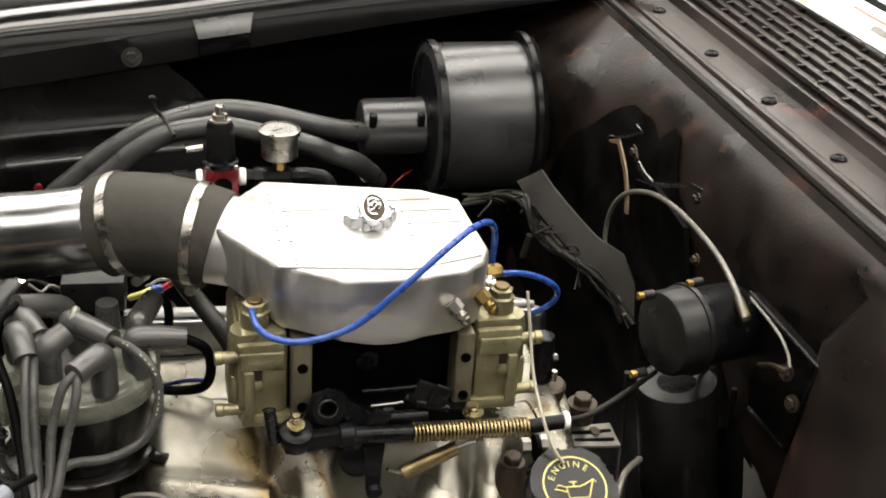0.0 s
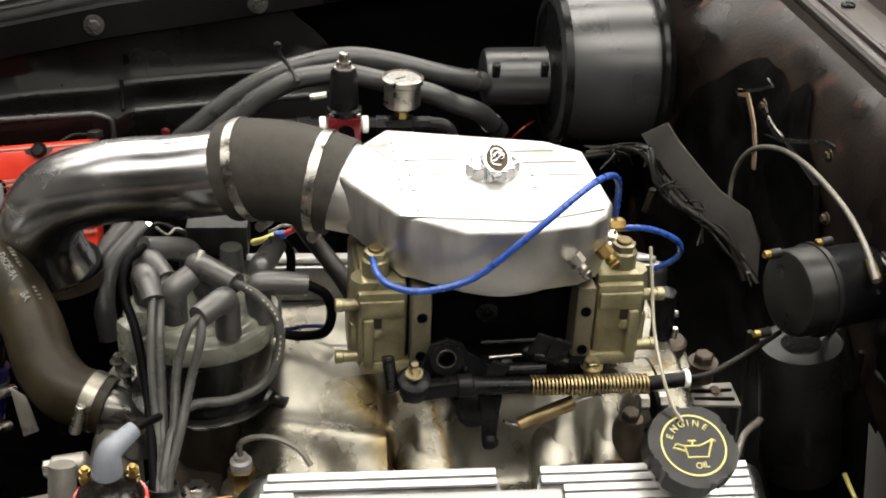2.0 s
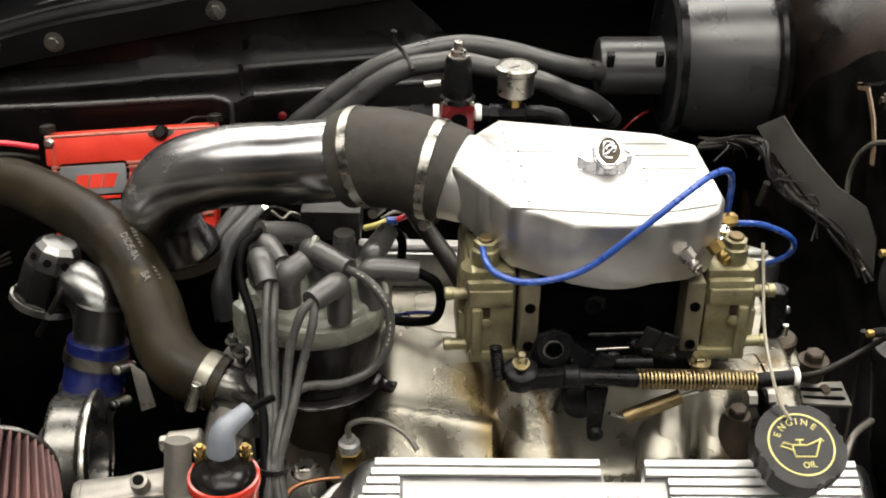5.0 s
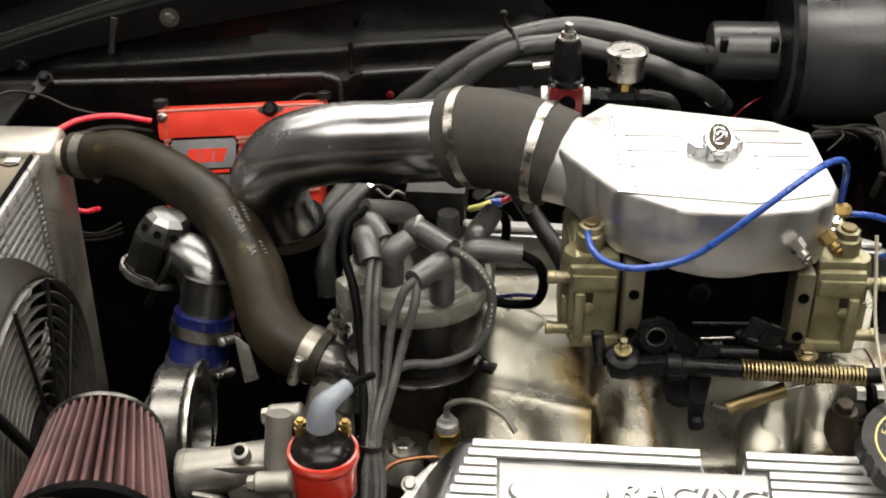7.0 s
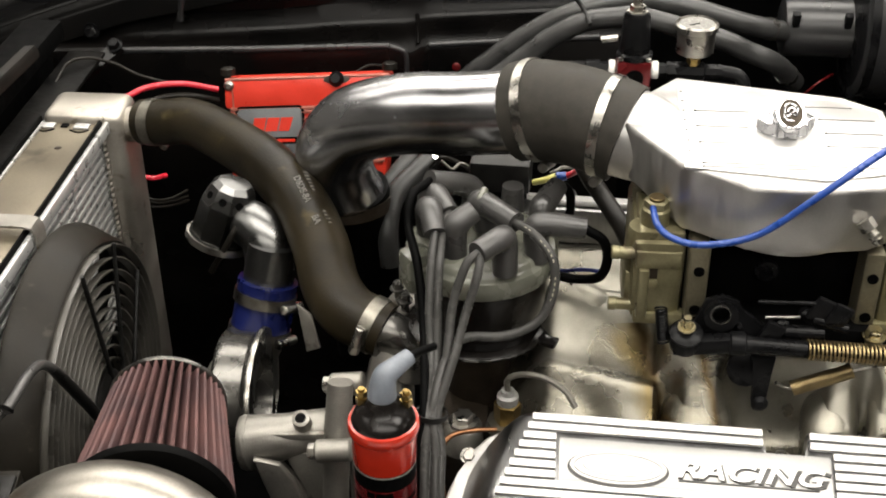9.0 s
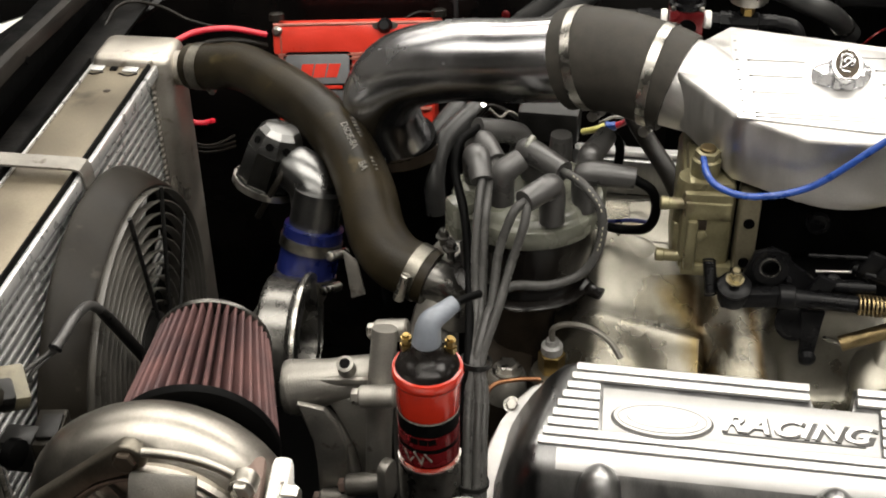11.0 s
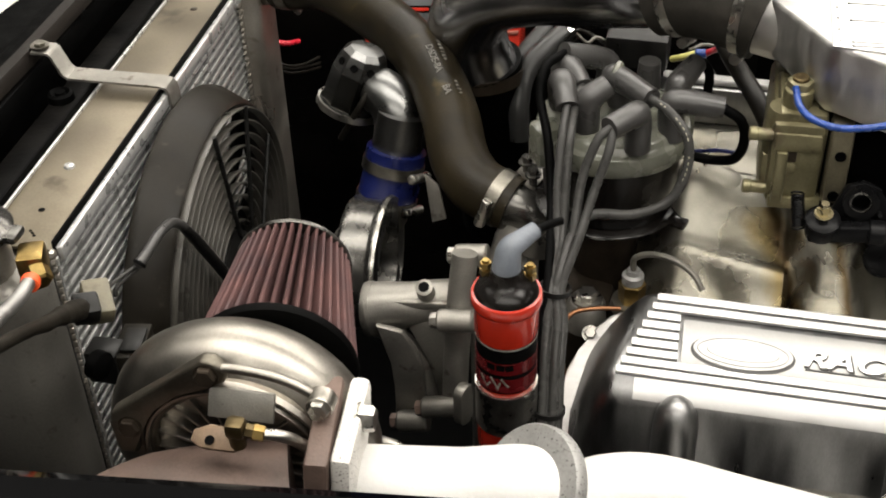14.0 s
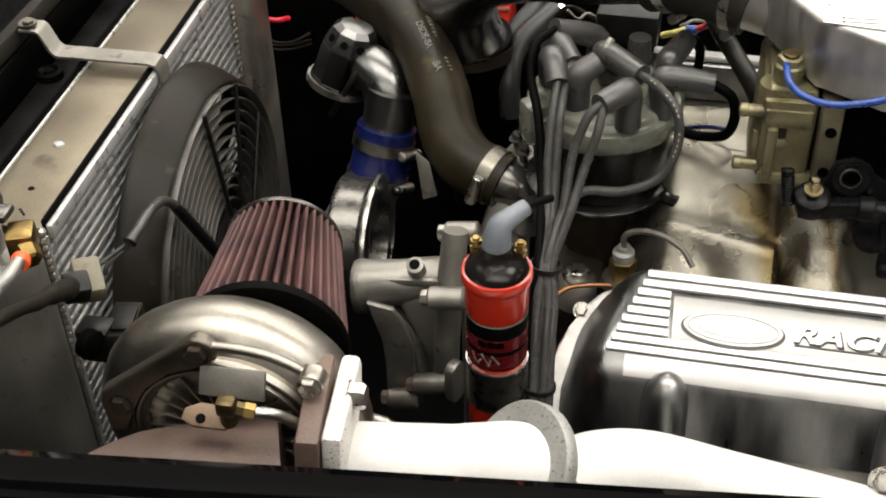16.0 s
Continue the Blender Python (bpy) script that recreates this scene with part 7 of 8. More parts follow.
# small rods and levers under the carburettor body
for a, c, r in (((0.182, 0.915, 0.845), (0.238, 0.915, 0.846), 0.0018), ((0.230, 0.915, 0.830), (0.260, 0.912, 0.822), 0.0045), ((0.206, 0.912, 0.817), (0.241, 0.912, 0.817), 0.006)):
    part("shaft", rod(fresh(), a, c, r), SATIN_BLACK, link)
for c in ((0.236, 0.915, 0.839), (0.195, 0.905, 0.819), (0.251, 0.912, 0.835)):
    part("shaft_lever", box(fresh(), c, (0.018, 0.006, 0.024), 0.003, (0, 25, 0)), SATIN_BLACK, link)

for c, r in (((0.208, 0.925, 0.813), 0.007), ((0.197, 0.920, 0.807), 0.0085), ((0.228, 0.930, 0.823), 0.006), ((0.168, 0.912, 0.821), 0.003)):
    part("shaft_knob", lathe(fresh(), c, (0, -0.9, 0.4), [(-0.008, r), (0.004, r), (0.006, r * 0.7), (0.007, r * 0.4)], 14), SATIN_BLACK, link)
part("shaft_rod", rod(fresh(), (0.193, 0.928, 0.820), (0.228, 0.928, 0.822), 0.0014), STEEL, link, "thin bright rod")
k0, k1 = Vector((0.101, 0.915, 0.834)), Vector((0.105, 0.905, 0.805))
kd = k1 - k0
ku, kv_, kw = basis(kd)
part("idle_coil", tube(fresh(), [k0 + kd * (q / 96) + (ku * math.cos(q * 0.7854) + kv_ * math.sin(q * 0.7854)) * 0.0050 for q in range(97)], 0.0010, 6, 1, smooth=False), SATIN_BLACK, link, "small black idle spring", 60)

stud = thing("carburettor_stud", (0.286, 0.920, 0.805), "zinc stud and nut holding the carburettor", "bolt", "studs")
part("stud_nut", hexbolt(fresh(), (0.285, 0.920, 0.811), (0, -0.1, 1), 0.0075, 0.008, 0.0105), NUT_ZINC, stud)
part("stud_post", rod(fresh(), (0.287, 0.920, 0.796), (0.285, 0.920, 0.813), 0.0075), GOLD_CARB, stud)

# slotted bracket, casting end and bolts behind the oil cap
brk = thing("throttle_bracket", (0.412, 0.950, 0.747), "slotted aluminium throttle cable bracket", "bracket")
K = [Vector(q) for q in ((0.389, 0.965, 0.750), (0.443, 0.975, 0.743), (0.447, 0.950, 0.733), (0.394, 0.940, 0.745))]
b = fresh()
kn = (K[1] - K[0]).cross(K[3] - K[0]).normalized() * 0.003
add(b, K + [q - kn for q in K], [(0, 1, 2, 3), (4, 5, 6, 7), (0, 1, 5, 4), (1, 2, 6, 5), (2, 3, 7, 6), (3, 0, 4, 7)])
plate_part = part("slotted_plate", b, ALU_DULL, brk)
for v0, u0, u1 in ((0.30, 0.06, 0.95), (0.68, 0.10, 0.93)):
    a, c = K[0].lerp(K[3], v0).lerp(K[1].lerp(K[2], v0), u0), K[0].lerp(K[3], v0).lerp(K[1].lerp(K[2], v0), u1)
    part("slot", rod(fresh(), a + Vector((0, -0.0005, 0.0012)), c + Vector((0, -0.0005, 0.0012)), 0.0026, n=8), MATT_BLACK, plate_part, "dark slot")
part("plate_bolt", hexbolt(fresh(), (0.423, 0.962, 0.745), (0, -0.5, 0.85), 0.0042, 0.003, 0.0058), CLAMP_DARK, brk)
part("plate_post", box(fresh(), K[3].lerp(K[0], 0.4) + Vector((0.004, 0.004, -0.03)), (0.012, 0.010, 0.06), 0.002), ALU_DULL, brk)
part("black_strip", tube(fresh(), [(0.323, 0.895, 0.758), (0.335, 0.895, 0.758), (0.386, 0.930, 0.755)], 0.0032, 8), MATT_BLACK, brk, "black strip")
part("head_casting", box(fresh(), (0.380, 1.008, 0.722), (0.060, 0.080, 0.084), 0.014, seg=4), ALU_CAST, brk, "stained cast boss")
part("casting_web", slab(fresh(), [(-0.020, -0.030), (0.018, -0.030), (0.012, 0.012), (0.0, 0.020), (-0.010, 0.004)], (0.371, 0.915, 0.758), (1, 0, 0), (0, 0.6, 0.8), -0.010, 0.002), ALU_CAST, brk)
part("top_bolt", hexbolt(rod(fresh(), Vector((0.408, 0.965, 0.778)) - Vector((0, 0, 0.02)), (0.408, 0.965, 0.778), 0.012), (0.408, 0.965, 0.778), (0, 0, 1), 0.0095, 0.010, 0.0145), CLAMP_DARK, brk, "dark flanged bolt")
part("side_post", lathe(fresh(), Vector((0.321, 0.900, 0.765)) - Vector((0, 0, 0.045)), (0, 0, 1), [(0, 0.018), (0.040, 0.0145), (0.045, 0.012)], 20), CLAMP_DARK, brk, "dark cast post")
part("side_bolt", hexbolt(fresh(), (0.321, 0.900, 0.766), (0, -0.1, 1), 0.0085, 0.009, 0.0115), CLAMP_DARK, brk)
for c in ((0.337, 0.915, 0.772), (0.356, 0.920, 0.770)):
    part("pivot_nut", lathe(fresh(), c, (1, 0, 0), [(-0.004, 0.0075), (0.004, 0.0075)], 6), STEEL, brk)
part("pivot_disc", lathe(fresh(), (0.349, 0.918, 0.766), (1, 0, 0), [(-0.002, 0.013), (0.002, 0.013)], 20), MATT_BLACK, brk)
part("hook_wire", tube(fresh(), [(0.322, 0.910, 0.825), (0.330, 0.910, 0.826), (0.337, 0.910, 0.817), (0.343, 0.908, 0.806)], 0.0013, 6), STEEL, brk, "bent steel hook")
spacer = thing("base_spacer", (0.382, 1.000, 0.778), "dark round spacer under the carburettor", "spacer")
part("disc", lathe(fresh(), (0.382, 1.000, 0.781), (0, 0, 1), [(-0.012, 0.018), (-0.003, 0.0195), (0.0, 0.0195), (0.002, 0.017)], 28), CLAMP_DARK, spacer)
part("post", rod(fresh(), (0.375, 1.000, 0.786), Vector((0.375, 1.000, 0.786)) + Vector((0, 0.002, 0.05)), 0.011), SATIN_BLACK, spacer)
part("barb", rod(fresh(), (0.385, 0.990, 0.790), Vector((0.385, 0.990, 0.790)) + Vector((0, 0, 0.012)), 0.003), STEEL, spacer)
wire("sleeved_cable", [(0.429, 0.900, 0.713), (0.442, 0.920, 0.724), (0.470, 0.950, 0.717)], 0.0034, SILVER_CABLE, "grey cable sleeve wrapped in spring wire", "cable")
wire("dipstick_lead", [(0.3373, 0.9550, 0.9126), (0.3396, 0.9450, 0.8823), (0.3395, 0.9300, 0.8562), (0.3395, 0.9120, 0.8382), (0.3406, 0.8860, 0.8213), (0.3470, 0.8720, 0.8009), (0.3562, 0.8640, 0.7875)], 0.0016, CREAM_WIRE, "pale cable running down to the cap", "cable")

# ---------------- blue vacuum hoses ----------------
wire("vacuum_hose", [(0.090, 0.955, 0.910), (0.093, 0.930, 0.908), (0.105, 0.915, 0.905), (0.130, 0.905, 0.906), (0.171, 0.900, 0.921), (0.212, 0.895, 0.961), (0.252, 0.905, 0.992), (0.279, 0.940, 0.988), (0.302, 0.975, 0.974), (0.314, 0.995, 0.953), (0.317, 1.005, 0.915)], 0.0030, BLUE_HOSE, "bright blue silicone vacuum hose over the bonnet", "hose", "vacuum hoses", 12)
wire("vacuum_hose", [(0.321, 1.000, 0.908), (0.353, 1.010, 0.900), (0.382, 1.020, 0.883), (0.394, 1.030, 0.865), (0.391, 1.040, 0.847), (0.380, 1.060, 0.826)], 0.0029, BLUE_HOSE, "bright blue silicone vacuum hose loop", "hose", "vacuum hoses", 12)
wire("vacuum_hose", [(0.015, 1.040, 0.784), (0.036, 1.030, 0.794), (0.057, 1.020, 0.799)], 0.0022, BLUE, "thin blue vacuum hose behind the distributor", "hose", "vacuum hoses", 8)
fit_ = thing("hose_fitting", (0.318, 1.000, 0.912), "brass and steel tee fitting on the bonnet", "fitting")
part("tee_body", lathe(fresh(), (0.309, 0.995, 0.914), (1, 0.1, -0.05), [(0, 0.0055), (0.005, 0.0068), (0.012, 0.0068), (0.015, 0.005)], 6), BRASS, fit_)
part("tee_stem", rod(fresh(), (0.312, 0.990, 0.910), (0.307, 0.980, 0.900), 0.0055), CHROME, fit_)
part("tee_nut", lathe(fresh(), (0.310, 0.985, 0.905), (0, 0, 1), [(-0.005, 0.008), (0.005, 0.008)], 6), CHROME, fit_)

# ---------------- fuel pressure regulator and gauge ----------------
RXP, RYP = 0.094, 1.40
reg = thing("fuel_regulator", (RXP, RYP, 0.80), "fuel pressure regulator with a red body and black cap", "regulator")
part("regulator_body", box(fresh(), (RXP, RYP, 0.832), (0.040, 0.040, 0.040), 0.004), RED_DARK, reg, "dark red anodised body")
part("body_port", lathe(fresh(), (RXP + 0.001, RYP - 0.0195, 0.832), (0, -1, 0), [(0, 0.011), (0.0015, 0.0105), (0.001, 0.008)], 22), MATT_BLACK, reg)
part("regulator_cap", lathe(fresh(), (RXP, RYP, 0.852), (0, 0, 1), [(0, 0.021), (0.005, 0.021), (0.007, 0.018), (0.050, 0.0155), (0.055, 0.013)], 32), SATIN_BLACK, reg, "black anodised cap")
part("adjuster_nut", lathe(fresh(), (RXP, RYP, 0.905), (0, 0, 1), [(0, 0.0125), (0.003, 0.0125), (0.003, 0.009), (0.010, 0.009)], 6), STEEL, reg)
part("adjuster_screw", rod(fresh(), (RXP, RYP, 0.914), (RXP, RYP, 0.926), 0.0055), STEEL, reg)
for s in (-1, 1):
    part("cap_screw", lathe(fresh(), (RXP + s * 0.016, RYP - 0.016, 0.853), (0, 0, 1), [(0, 0.0035), (0.003, 0.003)], 8), STEEL, reg)
    part("port_seal", rod(fresh(), (RXP + s * 0.021, RYP, 0.835), (RXP + s * 0.029, RYP, 0.835), 0.0105), WHITE_PL, reg, "white sealing collar")
    f = part("hose_end", lathe(fresh(), (RXP + s * 0.029, RYP, 0.835), (s, 0, 0), [(0, 0.0085), (0.010, 0.0085), (0.010, 0.0105), (0.026, 0.0105), (0.028, 0.008), (0.044, 0.008)], 6), SATIN_BLACK, reg, "black hose fitting")
gau = thing("fuel_gauge", (0.163, RYP, 0.83), "round steel fuel pressure gauge with a pale dial", "gauge")
part("gauge_stem", lathe(fresh(), (0.163, RYP, 0.838), (0, 0, 1), [(0, 0.008), (0.014, 0.008), (0.016, 0.011), (0.022, 0.011)], 6), BRASS, gau)
part("gauge_case", lathe(fresh(), (0.163, RYP, 0.858), (0, 0.02, 1), [(0, 0.018), (0.002, 0.0215), (0.028, 0.0220), (0.030, 0.0248), (0.036, 0.0250), (0.038, 0.0225), (0.035, 0.0215)], 40), STEEL, gau, "bright steel case")
part("dial", lathe(fresh(), (0.163, RYP + 0.0007, 0.8935), (0, 0.02, 1), [(0, 0.0205), (0.0005, 0.0205)], 32), DIAL, gau, "pale printed dial")
part("dial_needle", box(fresh(), (0.160, RYP - 0.002, 0.8944), (0.014, 0.0015, 0.0006), 0, (-1, 0, 30)), MATT_BLACK, gau)
part("tee", lathe(fresh(), (0.135, RYP, 0.835), (1, 0, 0), [(0, 0.008), (0.014, 0.0115), (0.040, 0.0115), (0.042, 0.009), (0.062, 0.009)], 8), SATIN_BLACK, gau, "black fitting tee")
part("elbow", tube(fresh(), [(0.195, RYP, 0.835), (0.215, RYP - 0.002, 0.832), (0.224, RYP - 0.004, 0.818), (0.226, RYP - 0.005, 0.785)], 0.008, 14), SATIN_BLACK, gau)
part("return_barb", rod(fresh(), (0.054, 1.400, 0.871), (0.074, 1.400, 0.874), 0.0038), STEEL, reg)
wire("fuel_hose", [(RXP - 0.07, RYP, 0.835), (RXP - 0.11, RYP + 0.005, 0.825), (RXP - 0.14, RYP + 0.01, 0.79), (RXP - 0.15, RYP + 0.01, 0.72)], 0.008, RUBBER, "black braided fuel hose", "hose")

# ---------------- heater hoses ----------------
def heater_hose(points, r):
    """A rubber hose with the crimped band at its end."""
    ob = thing("heater_hose", points[0], "dark grey rubber heater hose", "hose", "heater hoses")
    part("rubber_hose", tube(fresh(), points, r, 20), HOSE_GREY, ob, "", 60)
    q = Vector(points[-2]).lerp(Vector(points[-1]), 0.6)
    part("end_band", ring(fresh(), q, Vector(points[-1]) - Vector(points[-2]), r, 0.010, 0.0012), STEEL_DARK, ob, "dark steel band")


heater_hose([(-0.155, 1.49, 0.70), (-0.117, 1.51, 0.756), (-0.076, 1.51, 0.794), (-0.031, 1.51, 0.829), (0.024, 1.51, 0.859), (0.097, 1.51, 0.8767), (0.156, 1.51, 0.8706), (0.235, 1.515, 0.848), (0.290, 1.54, 0.828)], 0.0132)
heater_hose([(-0.12, 1.45, 0.735), (-0.090, 1.46, 0.772), (-0.056, 1.46, 0.802), (-0.033, 1.46, 0.8213), (-0.003, 1.46, 0.8466), (0.035, 1.46, 0.8676), (0.072, 1.46, 0.8743), (0.106, 1.46, 0.8748), (0.199, 1.46, 0.850), (0.231, 1.465, 0.834), (0.271, 1.48, 0.812), (0.31, 1.54, 0.76)], 0.0126)
tie = thing("zip_tie", (0.035, 1.470, 0.885), "black plastic tie round both heater hoses", "cable tie", "cable ties")
part("tie_band", tube(fresh(), [(0.022, 1.470, 0.895), (0.033, 1.465, 0.883), (0.042, 1.440, 0.873)], 0.0028, 8), PLASTIC_BLACK, tie)
part("tie_tail", tube(fresh(), [(0.022, 1.470, 0.894), (0.019, 1.470, 0.904)], 0.0035, 8), PLASTIC_BLACK, tie)
part("tie_head", lathe(fresh(), (0.019, 1.470, 0.906), (0, 0, 1), [(-0.004, 0.003), (0, 0.0045), (0.005, 0.0045), (0.007, 0.002)], 12), SATIN_BLACK, tie)

# ---------------- heater blower ----------------
BX, BY, BZ = 0.375, 1.565, 0.838
blow = thing("heater_blower", (0.42, BY, 0.74), "gloss black heater blower housing and motor", "blower")
part("drum", lathe(fresh(), (BX, BY, BZ), (1, 0, 0), [(0, 0.060), (0, 0.094), (0.004, 0.1005), (0.010, 0.1015), (0.014, 0.0990), (0.09, 0.0990), (0.128, 0.0995)], 64), DRUM_BLACK, blow, "gloss black drum with a dent")
part("drum_face", lathe(fresh(), (BX - 0.004, BY, BZ), (1, 0, 0), [(0, 0.05), (0.004, 0.086), (0.006, 0.088)], 48), SATIN_BLACK, blow)
part("rim", ring(fresh(), (BX + 0.007, BY, BZ), (1, 0, 0), 0.1005, 0.010, 0.0030, 64), SATIN_BLACK, blow)
part("mounting_flange", lathe(fresh(), (BX + 0.125, BY, BZ), (1, 0, 0), [(0, 0.094), (0.002, 0.112), (0.008, 0.114), (0.016, 0.110)], 56), BAY_BLACK, blow)
part("motor", lathe(fresh(), (BX - 0.088, BY, BZ - 0.012), (1, 0, 0), [(0, 0.030), (0.002, 0.0355), (0.008, 0.038), (0.080, 0.038), (0.086, 0.040), (0.09, 0.040)], 48), DRUM_BLACK, blow, "gloss black motor can")
for mx in (-0.076, -0.012):
    part("crimp_tab", box(fresh(), (BX + mx, BY - 0.033, BZ + 0.008), (0.010, 0.010, 0.026), 0.002, (18, 0, 0)), SATIN_BLACK, blow)
wire("blower_wire", [(0.315, 1.500, 0.761), (0.333, 1.500, 0.780), (0.352, 1.520, 0.781)], 0.0015, RED_DARK, "thin red wire under the blower", "wire")

# ---------------- wiper motor, canister ----------------
W0 = Vector((0.487, 0.985, 0.839))
wa = Vector((0.97, 0.22, -0.02)).normalized()
wip = thing("wiper_motor", (0.52, 1.02, 0.78), "black wiper motor with a flat cover and brass screws", "wiper motor")
part("gear_cover", lathe(fresh(), W0, wa, [(0, 0.036), (0.002, 0.0405), (0.006, 0.0425), (0.022, 0.0430), (0.026, 0.0445), (0.034, 0.0445)], 36), PLASTIC_BLACK, wip, "flat black cover")
part("motor_case", lathe(fresh(), W0 + wa * 0.034, wa, [(0, 0.041), (0.004, 0.040), (0.055, 0.0385), (0.062, 0.034), (0.066, 0.020)], 36), SATIN_BLACK, wip)
part("seam", ring(fresh(), W0 + wa * 0.030, wa, 0.0440, 0.005, 0.0022, 40), PLASTIC_BLACK, wip)
part("end_boss", rod(fresh(), W0 + wa * 0.100, W0 + wa * 0.116, 0.012), SATIN_BLACK, wip)
for c in ((0.461, 0.985, 0.883), (0.517, 1.000, 0.885), (0.527, 0.995, 0.788), (0.461, 0.975, 0.801)):
    c = Vector(c)
    part("cover_screw", lathe(fresh(), c, -wa, [(-0.006, 0.0045), (0, 0.0035), (0, 0.0045), (0.003, 0.0035)], 8), BRASS, wip, "brass screw")
    part("screw_lug", lathe(fresh(), c + wa * 0.003, wa, [(0, 0.0048), (0.011, 0.0048)], 12), PLASTIC_BLACK, wip)
part("long_screw", rod(fresh(), (0.534, 1.000, 0.784), (0.570, 1.020, 0.769), 0.0028), STEEL, wip)
can = thing("vapour_canister", (0.545, 1.0, 0.612), "matt black upright canister under the wiper motor", "canister")
CAN0, CAN1 = Vector((0.5505, 1.0050, 0.6088)), Vector((0.5230, 1.0050, 0.7705))
cl = (CAN1 - CAN0).length
part("canister_body", lathe(fresh(), CAN0, CAN1 - CAN0, [(0, 0.036), (0.003, 0.0405), (0.008, 0.0415), (cl - 0.002, 0.0415), (cl, 0.0405), (cl - 0.003, 0.0395)], 44), CAN_BLACK, can, "satin black can")
part("canister_lid", lathe(fresh(), CAN0 + (CAN1 - CAN0) * ((cl - 0.004) / cl), CAN1 - CAN0, [(-0.002, 0.0396), (0, 0.0394), (0.001, 0.020), (0.001, 0)], 40), MATT_BLACK, can, "matt black lid")
part("canister_foot", lathe(fresh(), CAN0, CAN0 - CAN1, [(-0.002, 0.034), (0.020, 0.034), (0.050, 0.030)], 32), MATT_BLACK, can)
part("mounting_strap", box(fresh(), (0.585, 1.03, 0.69), (0.05, 0.05, 0.03), 0.004), MATT_BLACK, can)

# ---------------- firewall fittings ----------------
wire("speedometer_cable", [(0.540, 0.923, 0.889), (0.545, 0.966, 0.901), (0.550, 1.030, 0.907), (0.555, 1.131, 0.900), (0.555, 1.207, 0.884), (0.555, 1.276, 0.851), (0.555, 1.314, 0.809), (0.555, 1.318, 0.765), (0.555, 1.280, 0.730), (0.555, 1.224, 0.715)], 0.0030, SILVER_CABLE, "grey armoured cable looping along the firewall", "cable")
part("cable_ferrule", rod(fresh(), (0.563, 0.984, 0.874), (0.560, 0.957, 0.868), 0.0052), SPRING_GOLD, car)
part("wheelhouse_tower", sheet(fresh(), [[(0.6133, 1.0190, 0.7300), (0.6652, 0.9535, 0.7300)], [(0.5909, 0.9583, 0.6850), (0.6594, 0.9206, 0.6850)], [(0.5686, 0.8976, 0.6400), (0.6536, 0.8878, 0.6400)]], 0.002), BAR_BROWN, car, "dusty black wheelhouse panel")
lk = thing("wiper_linkage", (0.565, 1.269, 0.885), "bare steel wiper linkage arms on the firewall", "linkage")
for pts, wide, mat in (([(0.558, 1.2745, 0.9381), (0.558, 1.256, 0.937), (0.558, 1.300, 0.914), (0.558, 1.3571, 0.8884)], 0.0016, STEEL_DARK), ([(0.558, 1.3500, 0.8905), (0.558, 1.3222, 0.8995), (0.558, 1.3018, 0.885), (0.558, 1.2886, 0.8733), (0.558, 1.2753, 0.8531), (0.558, 1.2695, 0.8286)], 0.0042, TAN_IRON), ([(0.558, 1.2557, 0.8985), (0.558, 1.2322, 0.8941), (0.558, 1.2096, 0.8943)], 0.0040, STEEL_DARK), ([(0.558, 1.2096, 0.8943), (0.558, 1.1743, 0.9081), (0.558, 1.111, 0.9377), (0.558, 1.0846, 0.9427)], 0.0022, STEEL_DARK), ([(0.558, 1.2765, 0.9114), (0.558, 1.2606, 0.9011)], 0.0040, CLAMP_DARK)):
    pts = [Vector(q) for q in pts]
    across = [(pts[min(i + 1, len(pts) - 1)] - pts[max(i - 1, 0)]).cross(Vector((1, 0, 0))).normalized() * wide for i in range(len(pts))]
    part("arm", sheet(fresh(), [[q - c, q + c] for q, c in zip(pts, across)], 0.0022), mat, lk)
for c in ((0.557, 1.094, 0.930), (0.557, 1.074, 0.870), (0.557, 1.271, 0.907)):
    part("pivot_nut", hexbolt(fresh(), c, (-1, -0.2, 0.1), 0.0045, 0.005, 0.0065), CLAMP_DARK, lk)
# black patch painting the darkness of a recess in the firewall
b = slab(fresh(), [(0.03, 0.0), (0.10, 0.03), (0.12, 0.075), (0.06, 0.092), (-0.03, 0.085), (-0.06, 0.02)], (0.580, 1.179, 0.784), (0, 1, 0), (0, 0, 1), -0.006)
part("access_plate", b, MATT_BLACK, lk, "black patch standing in for a dark recess")
tri = thing("hinge_bracket", (0.600, 0.908, 0.752), "black triangular hinge bracket with two bolts", "bracket")
T0, T1, T2, T3 = (Vector(q) for q in ((0.585, 0.962, 0.759), (0.585, 0.885, 0.764), (0.585, 0.859, 0.872), (0.585, 1.001, 0.870)))
b = fresh()
add(b, [T0, T1, T2, T3] + [q + Vector((0.01, 0, 0)) for q in (T0, T1, T2, T3)], [(0, 1, 2, 3), (4, 5, 6, 7), (0, 1, 5, 4), (1, 2, 6, 5), (2, 3, 7, 6), (3, 0, 4, 7)])
part("bracket_plate", b, BAY_BLACK, tri)
part("bracket_edge", tube(fresh(), [T3, T2, T1, T0], 0.0028, 8, 1, smooth=False), SATIN_BLACK, tri)
for c in ((0.575, 0.892, 0.847), (0.575, 0.872, 0.826)):
    part("bracket_bolt", hexbolt(fresh(), c, (-1, -0.3, 0.2), 0.006, 0.006, 0.0085), CLAMP_DARK, tri)
part("bracket_link", tube(fresh(), [(0.570, 0.934, 0.829), (0.570, 0.909, 0.844), (0.570, 0.884, 0.853)], 0.0028, 8), CLAMP_DARK, tri)
